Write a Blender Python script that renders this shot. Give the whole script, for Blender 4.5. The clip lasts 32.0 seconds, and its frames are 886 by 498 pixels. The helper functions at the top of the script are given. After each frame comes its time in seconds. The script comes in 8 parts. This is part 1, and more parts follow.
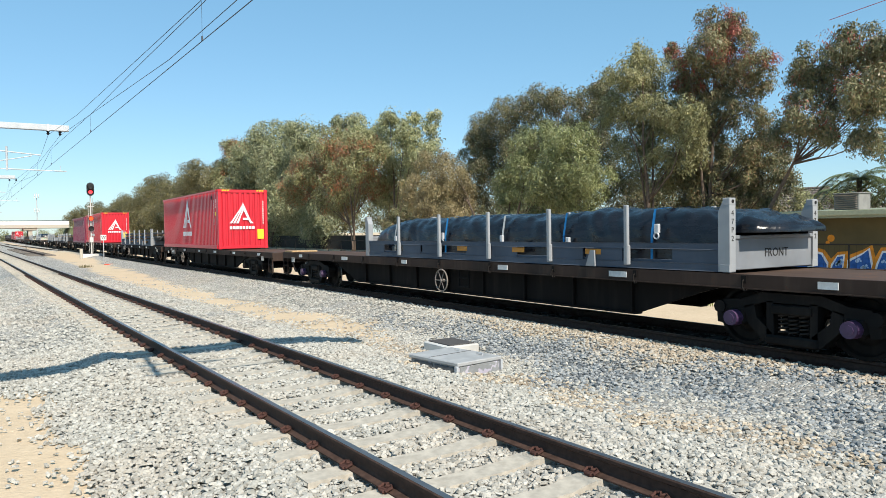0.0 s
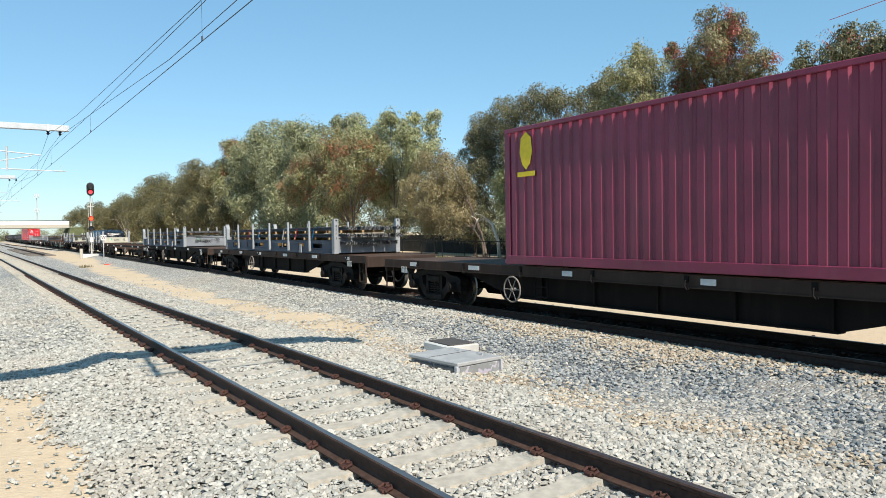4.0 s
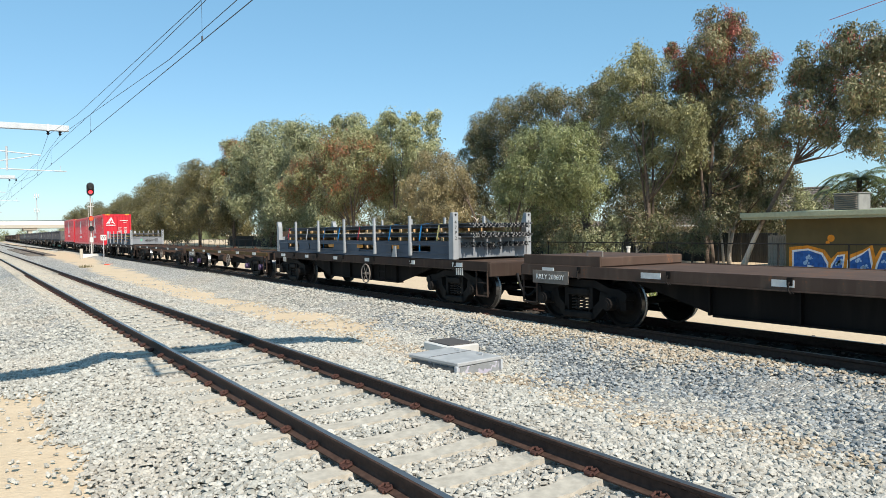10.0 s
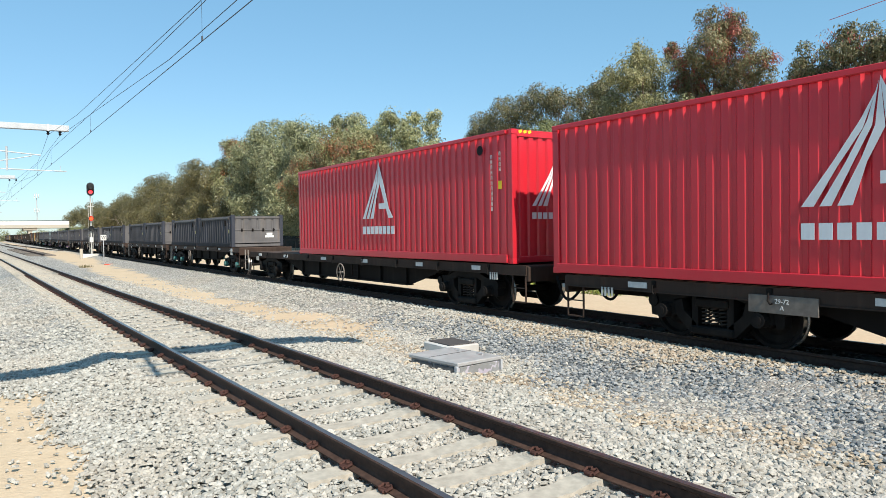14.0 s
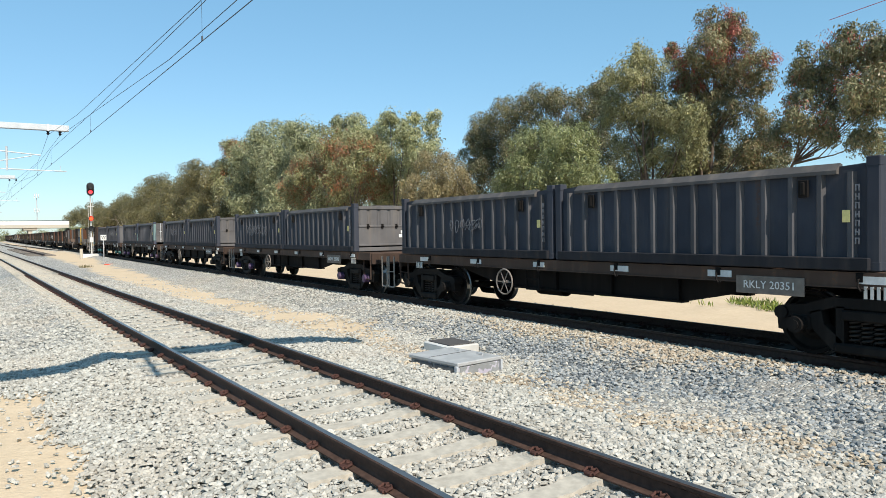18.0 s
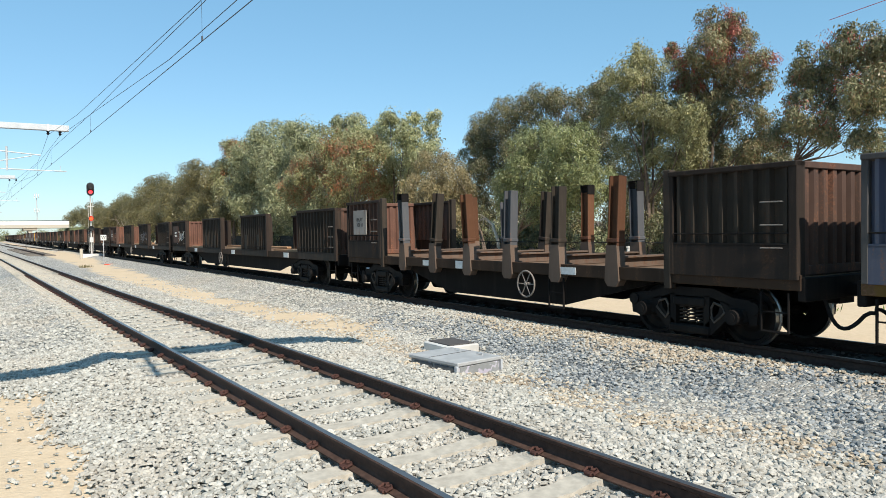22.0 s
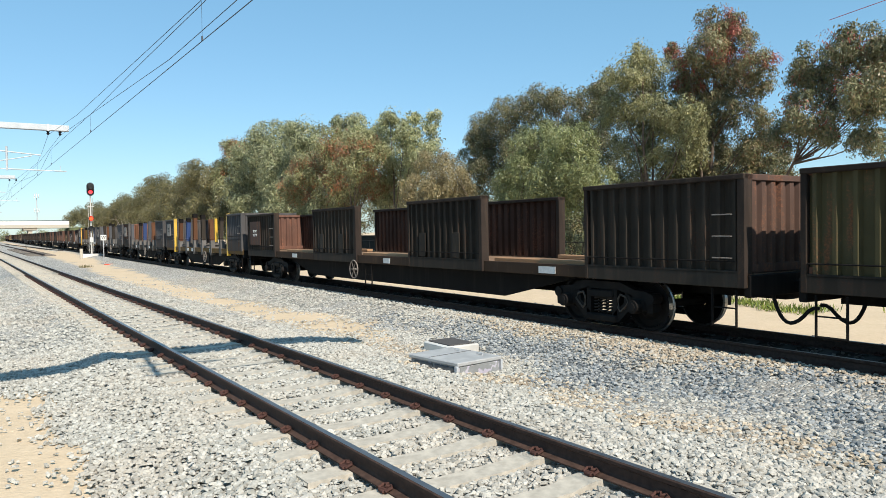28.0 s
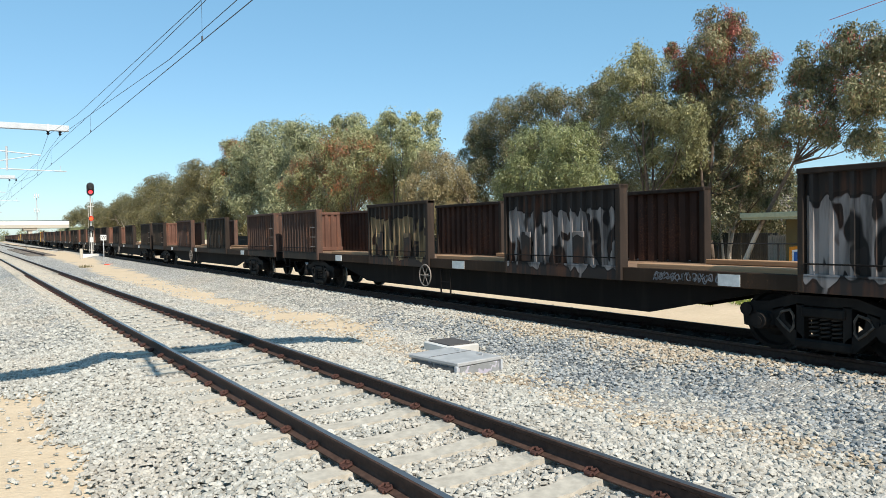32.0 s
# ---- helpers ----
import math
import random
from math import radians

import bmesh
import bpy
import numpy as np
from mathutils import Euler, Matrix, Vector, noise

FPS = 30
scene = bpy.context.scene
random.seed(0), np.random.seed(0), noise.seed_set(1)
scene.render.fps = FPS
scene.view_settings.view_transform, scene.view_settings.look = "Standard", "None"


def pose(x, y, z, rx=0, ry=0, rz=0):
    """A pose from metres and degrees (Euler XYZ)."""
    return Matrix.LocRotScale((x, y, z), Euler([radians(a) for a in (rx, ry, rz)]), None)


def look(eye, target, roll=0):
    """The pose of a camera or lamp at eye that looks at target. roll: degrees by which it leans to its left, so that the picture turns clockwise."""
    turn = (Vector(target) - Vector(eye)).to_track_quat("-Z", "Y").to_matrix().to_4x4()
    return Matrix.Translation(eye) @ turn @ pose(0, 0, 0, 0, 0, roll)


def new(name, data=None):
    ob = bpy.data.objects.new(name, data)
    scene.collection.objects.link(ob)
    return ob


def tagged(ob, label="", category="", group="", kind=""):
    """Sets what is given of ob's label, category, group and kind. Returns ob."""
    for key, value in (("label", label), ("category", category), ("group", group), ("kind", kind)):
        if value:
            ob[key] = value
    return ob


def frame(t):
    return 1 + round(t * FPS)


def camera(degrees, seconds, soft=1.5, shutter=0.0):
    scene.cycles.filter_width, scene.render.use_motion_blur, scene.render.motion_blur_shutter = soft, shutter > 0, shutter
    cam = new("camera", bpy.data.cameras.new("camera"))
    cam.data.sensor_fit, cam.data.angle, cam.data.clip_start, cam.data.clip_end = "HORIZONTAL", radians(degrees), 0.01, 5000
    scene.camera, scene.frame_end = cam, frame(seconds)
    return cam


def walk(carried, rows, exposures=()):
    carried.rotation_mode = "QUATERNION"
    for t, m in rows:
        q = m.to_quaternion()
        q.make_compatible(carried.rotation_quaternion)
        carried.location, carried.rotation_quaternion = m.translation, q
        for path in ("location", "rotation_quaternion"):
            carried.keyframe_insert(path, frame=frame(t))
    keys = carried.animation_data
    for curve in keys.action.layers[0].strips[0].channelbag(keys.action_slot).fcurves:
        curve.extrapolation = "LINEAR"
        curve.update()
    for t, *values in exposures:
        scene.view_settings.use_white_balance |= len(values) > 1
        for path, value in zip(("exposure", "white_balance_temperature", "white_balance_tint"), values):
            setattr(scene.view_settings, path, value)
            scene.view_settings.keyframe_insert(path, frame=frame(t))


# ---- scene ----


# The camera stands still beside the near track; x runs along the freight line, the train comes from -x.
EYE = (7.94, -9.487, 1.922)
cam = camera(64.07, 32.0, soft=0.6)
AIM = look(EYE, (EYE[0] - 0.838559, EYE[1] + 0.544191, EYE[2] - 0.025994), -0.882)
walk(cam, [(0.0, AIM), (32.0, AIM)], [(0.0, 0.62), (32.0, 0.62)])

# ---- daylight: clear sky, sun low behind the camera's shoulder, nearly along the line ----
SUN_EL, SUN_AZ = radians(43), radians(-4.5)
sun_way = Vector((math.cos(SUN_EL) * math.cos(SUN_AZ), math.cos(SUN_EL) * math.sin(SUN_AZ), math.sin(SUN_EL)))
sun = new("sun", bpy.data.lights.new("sun", "SUN"))
sun.data.energy, sun.data.angle, sun.data.color = 4.4, radians(0.53), (1.0, 0.915, 0.79)
sun.matrix_world = look(sun_way * 200, (0, 0, 0))
world = bpy.data.worlds.new("sky")
scene.world = world
world.use_nodes = True
wn = world.node_tree.nodes
sky = wn.new("ShaderNodeTexSky")
sky.sky_type, sky.sun_disc = "NISHITA", False
sky.sun_elevation, sky.sun_rotation = SUN_EL, math.pi / 2 - SUN_AZ
sky.air_density, sky.dust_density, sky.ozone_density = 1.0, 0.3, 2.5
wn["Background"].inputs["Strength"].default_value = 0.09
tint = wn.new("ShaderNodeMix")
tint.data_type, tint.blend_type = "RGBA", "MULTIPLY"
tint.inputs[0].default_value, tint.inputs[7].default_value = 1.0, (0.95, 0.99, 1.03, 1)
even = wn.new("ShaderNodeMix")
even.data_type = "RGBA"
even.inputs[0].default_value, even.inputs[7].default_value = 0.36, (1.75, 4.95, 6.95, 1)
world.node_tree.links.new(sky.outputs[0], tint.inputs[6])
world.node_tree.links.new(tint.outputs[2], even.inputs[6])
world.node_tree.links.new(even.outputs[2], wn["Background"].inputs["Color"])


# ---- materials ----
def lin(c):
    return (*c, 1.0) if len(c) == 3 else c


class Shader:
    """A principled material and a few short ways to add nodes to it."""

    def __init__(self, name, rough=0.6, metal=0.0):
        self.m = bpy.data.materials.new(name)
        self.m.use_nodes = True
        self.t = self.m.node_tree
        self.b = self.t.nodes["Principled BSDF"]
        self.b.inputs["Roughness"].default_value = rough
        self.b.inputs["Metallic"].default_value = metal
        if rough >= 0.65:
            self.b.inputs["Specular IOR Level"].default_value = 0.15

    def node(self, kind, **values):
        n = self.t.nodes.new("ShaderNode" + kind)
        for k, v in values.items():
            n.inputs[k].default_value = v
        return n

    def link(self, a, b):
        self.t.links.new(a, b)

    def coords(self, scale=(1, 1, 1), where="Object"):
        tc, mp = self.node("TexCoord"), self.node("Mapping")
        mp.inputs["Scale"].default_value = scale
        self.link(tc.outputs[where], mp.inputs["Vector"])
        return mp.outputs[0]

    def noise(self, scale, detail=4, stretch=(1, 1, 1), where="Object", rough=0.55):
        n = self.node("TexNoise", Scale=scale, Detail=detail, Roughness=rough)
        self.link(self.coords(stretch, where), n.inputs["Vector"])
        return n.outputs["Fac"]

    def ramp(self, fac, *stops):
        r = self.node("ValToRGB")
        e = r.color_ramp.elements
        while len(e) < len(stops):
            e.new(0.5)
        for el, (at, c) in zip(e, stops):
            el.position, el.color = at, lin(c) if not isinstance(c, (int, float)) else (c, c, c, 1)
        self.link(fac, r.inputs[0])
        return r.outputs[0]

    def mix(self, fac, a, b, mode="MIX"):
        n = self.t.nodes.new("ShaderNodeMix")
        n.data_type, n.blend_type = "RGBA", mode
        for slot, v in ((0, fac), (6, a), (7, b)):
            if isinstance(v, (int, float)):
                n.inputs[slot].default_value = v if slot == 0 else (v, v, v, 1)
            elif isinstance(v, tuple):
                n.inputs[slot].default_value = lin(v)
            else:
                self.link(v, n.inputs[slot])
        return n.outputs[2]

    def color(self, socket):
        self.link(socket, self.b.inputs["Base Color"])

    def bump(self, height, strength=0.3, distance=0.01):
        n = self.node("Bump", Strength=strength, Distance=distance)
        self.link(height, n.inputs["Height"])
        self.link(n.outputs[0], self.b.inputs["Normal"])

    def random(self):
        return self.node("ObjectInfo").outputs["Random"]

    def island(self):
        return self.node("NewGeometry").outputs["Random Per Island"]


def plain(name, c, rough=0.6, metal=0.0, grain=0.12, scale=6.0):
    """A nearly plain surface with a little grain in colour and gloss."""
    s = Shader(name, rough, metal)
    f = s.noise(scale, 5)
    lo, hi = tuple(v * (1 - grain) for v in c), tuple(min(1, v * (1 + grain)) for v in c)
    s.color(s.ramp(f, (0.3, lo), (0.7, hi)))
    s.link(s.ramp(f, (0.3, rough * 0.85), (0.7, min(1, rough * 1.15))), s.b.inputs["Roughness"])
    return s.m


def painted(name, c, rust=0.25, dust=0.15, rough=0.5, rustc=(0.11, 0.045, 0.022), vary=0.12, fade=0.72):
    """Painted steel: faded in patches, streaked downwards, with rust breaking through and dust on it."""
    s = Shader(name, rough)
    big, streak, fine = s.noise(0.9, 4), s.noise(5.0, 4, (1, 1, 0.12)), s.noise(28, 3)
    lo, hi = tuple(v * fade for v in c), tuple(min(1, v * (1.6 - 0.6 * fade)) for v in c)
    col = s.ramp(big, (0.3, lo), (0.7, hi))
    col = s.mix(s.ramp(streak, (0.5, 0.0), (0.85, dust * 2)), col, (0.23, 0.19, 0.15))
    mask = s.mix(0.5, streak, s.mix(0.45, big, fine))
    edge = 0.72 - 0.34 * rust
    col = s.mix(s.ramp(mask, (edge - 0.04, 0.0), (edge + 0.05, 1.0)), col, s.ramp(fine, (0.3, tuple(v * 0.6 for v in rustc)), (0.7, tuple(v * 1.6 for v in rustc))))
    r = s.random()
    col = s.mix(1.0, col, s.ramp(r, (0.0, (1 - vary,) * 3), (1.0, (1 + vary * 0.4,) * 3)), "MULTIPLY")
    s.color(col)
    s.link(s.ramp(mask, (edge - 0.1, rough), (edge + 0.1, 0.85)), s.b.inputs["Roughness"])
    s.bump(fine, 0.12, 0.004)
    return s.m


def stone_mat(name, a, b, c, rough=0.9, warm=0.5):
    """Broken stone: every piece its own tint."""
    s = Shader(name, rough)
    col = s.ramp(s.island(), (0.0, a), (0.35, b), (0.75, c), (1.0, tuple(min(1, v * 1.15) for v in c)))
    col = s.mix(0.22, col, s.ramp(s.noise(40, 3), (0.3, 0.1), (0.7, 0.9)), "OVERLAY")
    patch = s.ramp(s.noise(0.45, 3), (0.46, 0.0), (0.62, warm))
    s.color(s.mix(patch, col, (0.40, 0.335, 0.265), "MIX"))
    s.bump(s.noise(60, 4), 0.35, 0.006)
    return s.m


M = {}
M["rust"] = plain("rusted_steel", (0.075, 0.036, 0.024), 0.85, 0.0, 0.5, 14)
M["dark_steel"] = painted("grimy_dark_steel", (0.009, 0.0075, 0.007), 0.20, 0.03, 0.85, (0.022, 0.011, 0.008))
M["bogie"] = painted("oily_cast_steel", (0.010, 0.0085, 0.008), 0.20, 0.035, 0.75, (0.024, 0.013, 0.009))
M["tread"] = plain("polished_wheel_tread", (0.30, 0.29, 0.28), 0.3, 0.9, 0.1, 10)
M["deck"] = painted("brown_wagon_paint", (0.085, 0.055, 0.042), 0.35, 0.12, 0.75, (0.13, 0.055, 0.028))
M["sill"] = painted("dusty_brown_sill", (0.050, 0.033, 0.026), 0.34, 0.07, 0.78, (0.058, 0.027, 0.017))
M["yellow"] = painted("worn_yellow_paint", (0.62, 0.37, 0.03), 0.20, 0.25, 0.55)
M["white"] = painted("weathered_white_paint", (0.58, 0.57, 0.54), 0.08, 0.15, 0.6)
M["reflector"] = plain("dull_white_plate", (0.55, 0.55, 0.54), 0.5, 0, 0.18, 9)
M["hose"] = plain("black_rubber", (0.015, 0.015, 0.016), 0.7, 0, 0.2, 9)
M["wood"] = None
s = Shader("weathered_timber", 0.85)
g = s.noise(3.0, 6, (0.4, 6, 6))
s.color(s.mix(0.5, s.ramp(g, (0.25, (0.20, 0.10, 0.05)), (0.75, (0.47, 0.29, 0.17))), s.ramp(s.random(), (0, (0.30, 0.17, 0.09)), (1, (0.42, 0.27, 0.16)))))
s.bump(g, 0.4, 0.006)
M["wood"] = s.m


def rock_ground():
    """Ballast seen as a sheet: crushed stone cells with dark gaps, sandy in patches, the sand lying where people walk and drive."""
    s = Shader("ground_stone_and_sand", 0.95)
    co = s.coords(where="Object")
    vo = s.node("TexVoronoi", Scale=17.0, Randomness=1.0)
    s.link(co, vo.inputs["Vector"])
    ve = s.node("TexVoronoi", Scale=17.0, Randomness=1.0)
    ve.feature = "DISTANCE_TO_EDGE"
    s.link(co, ve.inputs["Vector"])
    cell = s.node("SeparateColor")
    s.link(vo.outputs["Color"], cell.inputs[0])
    tint = s.ramp(cell.outputs[0], (0.0, (0.22, 0.215, 0.20)), (0.4, (0.34, 0.33, 0.305)), (0.75, (0.43, 0.42, 0.385)), (1.0, (0.54, 0.525, 0.485)))
    stone = s.mix(s.ramp(ve.outputs["Distance"], (0.0, 1.0), (0.08, 0.0)), tint, (0.17, 0.162, 0.145))
    sandn = s.noise(1.2, 5)
    sand = s.mix(0.5, s.ramp(s.noise(9, 5), (0.3, (0.49, 0.375, 0.245)), (0.7, (0.62, 0.485, 0.33))), s.ramp(sandn, (0.3, (0.46, 0.37, 0.265)), (0.7, (0.55, 0.45, 0.33))))
    # the sandy strips: given as a vertex weight on the sheet
    at = s.node("Attribute")
    at.attribute_name = "sand"
    mask = s.node("Math")
    mask.operation = "ADD"
    s.link(at.outputs["Fac"], mask.inputs[0])
    s.link(s.ramp(sandn, (0.35, -0.0), (0.65, 0.35)), mask.inputs[1])
    m = s.ramp(mask.outputs[0], (0.45, 0.0), (0.75, 1.0))
    col = s.mix(m, stone, sand)
    # shade under the passing train, painted dark into the ground colour
    under_shade = s.node("Attribute")
    under_shade.attribute_name = "train_shade"
    s.color(s.mix(under_shade.outputs["Fac"], col, s.ramp(s.noise(7, 4), (0.3, (0.022, 0.020, 0.018)), (0.7, (0.060, 0.053, 0.046)))))
    h = s.mix(m, s.ramp(ve.outputs["Distance"], (0.0, 0.0), (0.25, 1.0)), s.noise(20, 5))
    s.bump(h, 0.6, 0.03)
    return s.m


M["ground"] = rock_ground()
M["stone"] = stone_mat("crushed_rock", (0.26, 0.255, 0.23), (0.345, 0.339, 0.308), (0.42, 0.41, 0.372), warm=0.25)
M["tan_stone"] = stone_mat("tan_crushed_rock", (0.20, 0.165, 0.125), (0.335, 0.28, 0.21), (0.44, 0.38, 0.295))
M["bluestone"] = stone_mat("blue_grey_crushed_rock", (0.085, 0.098, 0.108), (0.165, 0.183, 0.195), (0.29, 0.305, 0.31), warm=0.05)
# Train's shade put into the colour; the first also serves the turnout timbers.
M["dark_stone"] = stone_mat("dark_crushed_rock", (0.06, 0.055, 0.05), (0.11, 0.10, 0.09), (0.19, 0.17, 0.15), warm=0.0)
M["shade_concrete"] = plain("shade_darkened_concrete", (0.055, 0.050, 0.045), 0.9, 0, 0.4, 9)
M["cabinet_grey"] = plain("dull_galvanised_sheet", (0.36, 0.365, 0.365), 0.6, 0.1, 0.15, 5)
M["galv_bright"] = plain("bright_galvanised_steel", (0.44, 0.46, 0.48), 0.5, 0.1, 0.08, 3)
M["wire"] = plain("weathered_copper_wire", (0.05, 0.055, 0.065), 0.6, 0.2, 0.2, 3)
M["concrete"] = plain("pale_concrete", (0.42, 0.385, 0.325), 0.9, 0, 0.22, 9)
M["rail_side"] = plain("rail_brown", (0.062, 0.038, 0.030), 0.75, 0, 0.35, 20)
M["rail_top"] = plain("rail_running_face", (0.20, 0.185, 0.18), 0.35, 0.8, 0.2, 6)
M["clip"] = plain("rusty_clip", (0.070, 0.034, 0.028), 0.85, 0, 0.4, 40)
M["galv"] = plain("galvanised_steel", (0.50, 0.51, 0.52), 0.55, 0.3, 0.12, 3)


# ---- mesh building ----
class Geo:
    """Collects boxes, tubes and sheets into one mesh."""

    def __init__(self):
        self.v, self.f = [], []

    def add(self, verts, faces):
        n = len(self.v)
        self.v.extend(verts)
        self.f.extend([tuple(i + n for i in f) for f in faces])
        return self

    def box(self, x0, x1, y0, y1, z0, z1, bev=0.0, m=None):
        if bev <= 0:
            vs = [(x, y, z) for x in (x0, x1) for y in (y0, y1) for z in (z0, z1)]
            fs = [(0, 1, 3, 2), (4, 6, 7, 5), (0, 4, 5, 1), (2, 3, 7, 6), (0, 2, 6, 4), (1, 5, 7, 3)]
        else:
            b = min(bev, 0.45 * min(abs(x1 - x0), abs(y1 - y0), abs(z1 - z0)))
            bm = bmesh.new()
            bmesh.ops.create_cube(bm, size=1)
            for v in bm.verts:
                v.co = ((x0 + x1) / 2 + v.co.x * (x1 - x0), (y0 + y1) / 2 + v.co.y * (y1 - y0), (z0 + z1) / 2 + v.co.z * (z1 - z0))
            bmesh.ops.bevel(bm, geom=bm.edges[:], offset=b, segments=1, affect="EDGES")
            bm.verts.index_update()
            vs, fs = [tuple(v.co) for v in bm.verts], [tuple(v.index for v in f.verts) for f in bm.faces]
            bm.free()
        if m is not None:
            vs = [tuple(m @ Vector(v)) for v in vs]
        return self.add(vs, fs)

    def cyl(self, p0, p1, r0, r1=None, n=10, caps=True):
        p0, p1 = Vector(p0), Vector(p1)
        r1 = r0 if r1 is None else r1
        q = (p1 - p0).to_track_quat("Z", "Y").to_matrix()
        vs = []
        for p, r in ((p0, r0), (p1, r1)):
            vs += [tuple(p + q @ Vector((r * math.cos(2 * math.pi * i / n), r * math.sin(2 * math.pi * i / n), 0))) for i in range(n)]
        fs = [(i, (i + 1) % n, n + (i + 1) % n, n + i) for i in range(n)]
        if caps:
            fs += [tuple(reversed(range(n))), tuple(range(n, 2 * n))]
        return self.add(vs, fs)

    def tube(self, pts, r, n=8):
        for a, b in zip(pts, pts[1:]):
            self.cyl(a, b, r if isinstance(r, (int, float)) else r[0], None, n)
        return self

    def limb(self, pts, radii, n=8):
        """A tapered tube along points, in one skin."""
        vs, fs = [], []
        for k, (p, r) in enumerate(zip(pts, radii)):
            d = Vector(pts[min(k + 1, len(pts) - 1)]) - Vector(pts[max(k - 1, 0)])
            q = d.to_track_quat("Z", "Y").to_matrix()
            vs += [tuple(Vector(p) + q @ Vector((r * math.cos(2 * math.pi * i / n), r * math.sin(2 * math.pi * i / n), 0))) for i in range(n)]
        for k in range(len(pts) - 1):
            fs += [(k * n + i, k * n + (i + 1) % n, (k + 1) * n + (i + 1) % n, (k + 1) * n + i) for i in range(n)]
        fs += [tuple(reversed(range(n))), tuple(range((len(pts) - 1) * n, len(pts) * n))]
        return self.add(vs, fs)

    def prism(self, poly, a, b, axis="y"):
        """A flat outline pushed from a to b along an axis. poly in (x,z) for y, (y,z) for x, (x,y) for z."""
        put = {"y": lambda p, t: (p[0], t, p[1]), "x": lambda p, t: (t, p[0], p[1]), "z": lambda p, t: (p[0], p[1], t)}[axis]
        n = len(poly)
        vs = [put(p, a) for p in poly] + [put(p, b) for p in poly]
        fs = [(i, (i + 1) % n, n + (i + 1) % n, n + i) for i in range(n)] + [tuple(reversed(range(n))), tuple(range(n, 2 * n))]
        return self.add(vs, fs)

    def ring(self, c, r, t, axis="y", n=20, k=6):
        c, ax = Vector(c), {"x": Vector((1, 0, 0)), "y": Vector((0, 1, 0)), "z": Vector((0, 0, 1))}[axis]
        e1 = ax.orthogonal().normalized()
        e2 = ax.cross(e1)
        vs, fs = [], []
        for i in range(n):
            a = 2 * math.pi * i / n
            o = e1 * math.cos(a) + e2 * math.sin(a)
            vs += [tuple(c + o * (r + t * math.cos(2 * math.pi * j / k)) + ax * (t * math.sin(2 * math.pi * j / k))) for j in range(k)]
        for i in range(n):
            for j in range(k):
                fs.append((i * k + j, i * k + (j + 1) % k, ((i + 1) % n) * k + (j + 1) % k, ((i + 1) % n) * k + j))
        return self.add(vs, fs)

    def corrugated(self, a0, a1, z0, z1, at, depth, pitch, thick=0.012, axis="x", flat=0.5):
        """A corrugated wall along x (or y), upright, bulging to -at's side by depth; flat: share of each wave that lies proud."""
        n = max(1, round(abs(a1 - a0) / pitch))
        w = (a1 - a0) / n
        prof = []
        for i in range(n):
            s0 = a0 + i * w
            prof += [(s0, 0), (s0 + w * (0.5 - flat / 2 - 0.13 + 0.0), 0), (s0 + w * (0.5 - flat / 2), 1), (s0 + w * (0.5 + flat / 2), 1), (s0 + w * (0.5 + flat / 2 + 0.13), 0)]
        prof.append((a1, 0))
        vs, k = [], len(prof)
        for z in (z0, z1):
            for off in (0.0, thick if depth < 0 else -thick):
                for s_, o in prof:
                    d = at + o * depth + off
                    vs.append((s_, d, z) if axis == "x" else (d, s_, z))
        fs = []
        for i in range(k - 1):
            fs += [(i, i + 1, 2 * k + i + 1, 2 * k + i), (k + i + 1, k + i, 3 * k + i, 3 * k + i + 1), (2 * k + i, 2 * k + i + 1, 3 * k + i + 1, 3 * k + i), (i + 1, i, k + i, k + i + 1)]
        return self.add(vs, fs)

    def mesh(self, name, mat, smooth=False):
        me = bpy.data.meshes.new(name)
        me.from_pydata(self.v, [], self.f)
        bm = bmesh.new()
        bm.from_mesh(me)
        bmesh.ops.recalc_face_normals(bm, faces=bm.faces[:])
        bm.to_mesh(me)
        bm.free()
        if smooth:
            for p_ in me.polygons:
                p_.use_smooth = True
        me.materials.append(mat)
        return me


def part(name, data, parent, label="", m=None):
    """A mesh as a part of a thing."""
    ob = new(name, data)
    ob.parent = parent
    if m is not None:
        ob.matrix_basis = m
    if label:
        ob["label"] = label
    return ob


def thing(name, label, category, group="", m=None, data=None, kind=""):
    ob = new(name, data)
    tagged(ob, label, category, group, kind)
    if m is not None:
        ob.matrix_basis = m
    return ob


CACHE = {}


def cached(key, build):
    if key not in CACHE:
        CACHE[key] = build()
    return CACHE[key]


def words(text, size, mat, depth=0.002):
    """Lettering as a thin mesh, standing in x-z, read from -y."""
    def build():
        cu = bpy.data.curves.new("lettering", "FONT")
        cu.body, cu.size, cu.extrude, cu.align_x, cu.align_y = text, size, depth, "CENTER", "CENTER"
        cu.resolution_u = 2
        ob = bpy.data.objects.new("lettering", cu)
        scene.collection.objects.link(ob)
        me = bpy.data.meshes.new_from_object(ob.evaluated_get(bpy.context.evaluated_depsgraph_get()))
        bpy.data.objects.remove(ob)
        me.transform(Matrix.Rotation(radians(90), 4, "X"))
        me.materials.clear()
        me.materials.append(mat)
        return me
    return cached(("words", text, size, mat.name), build)


# ---- the ground: one sheet to the horizon ----
def near_y(x):
    """The near track's middle; it draws away from the freight line by a little over a degree."""
    return -6.145 + 0.021 * (x - 4)


RAIL_Z, NEAR_Z, FREIGHT_Y = 0.08, 0.12, 1.22


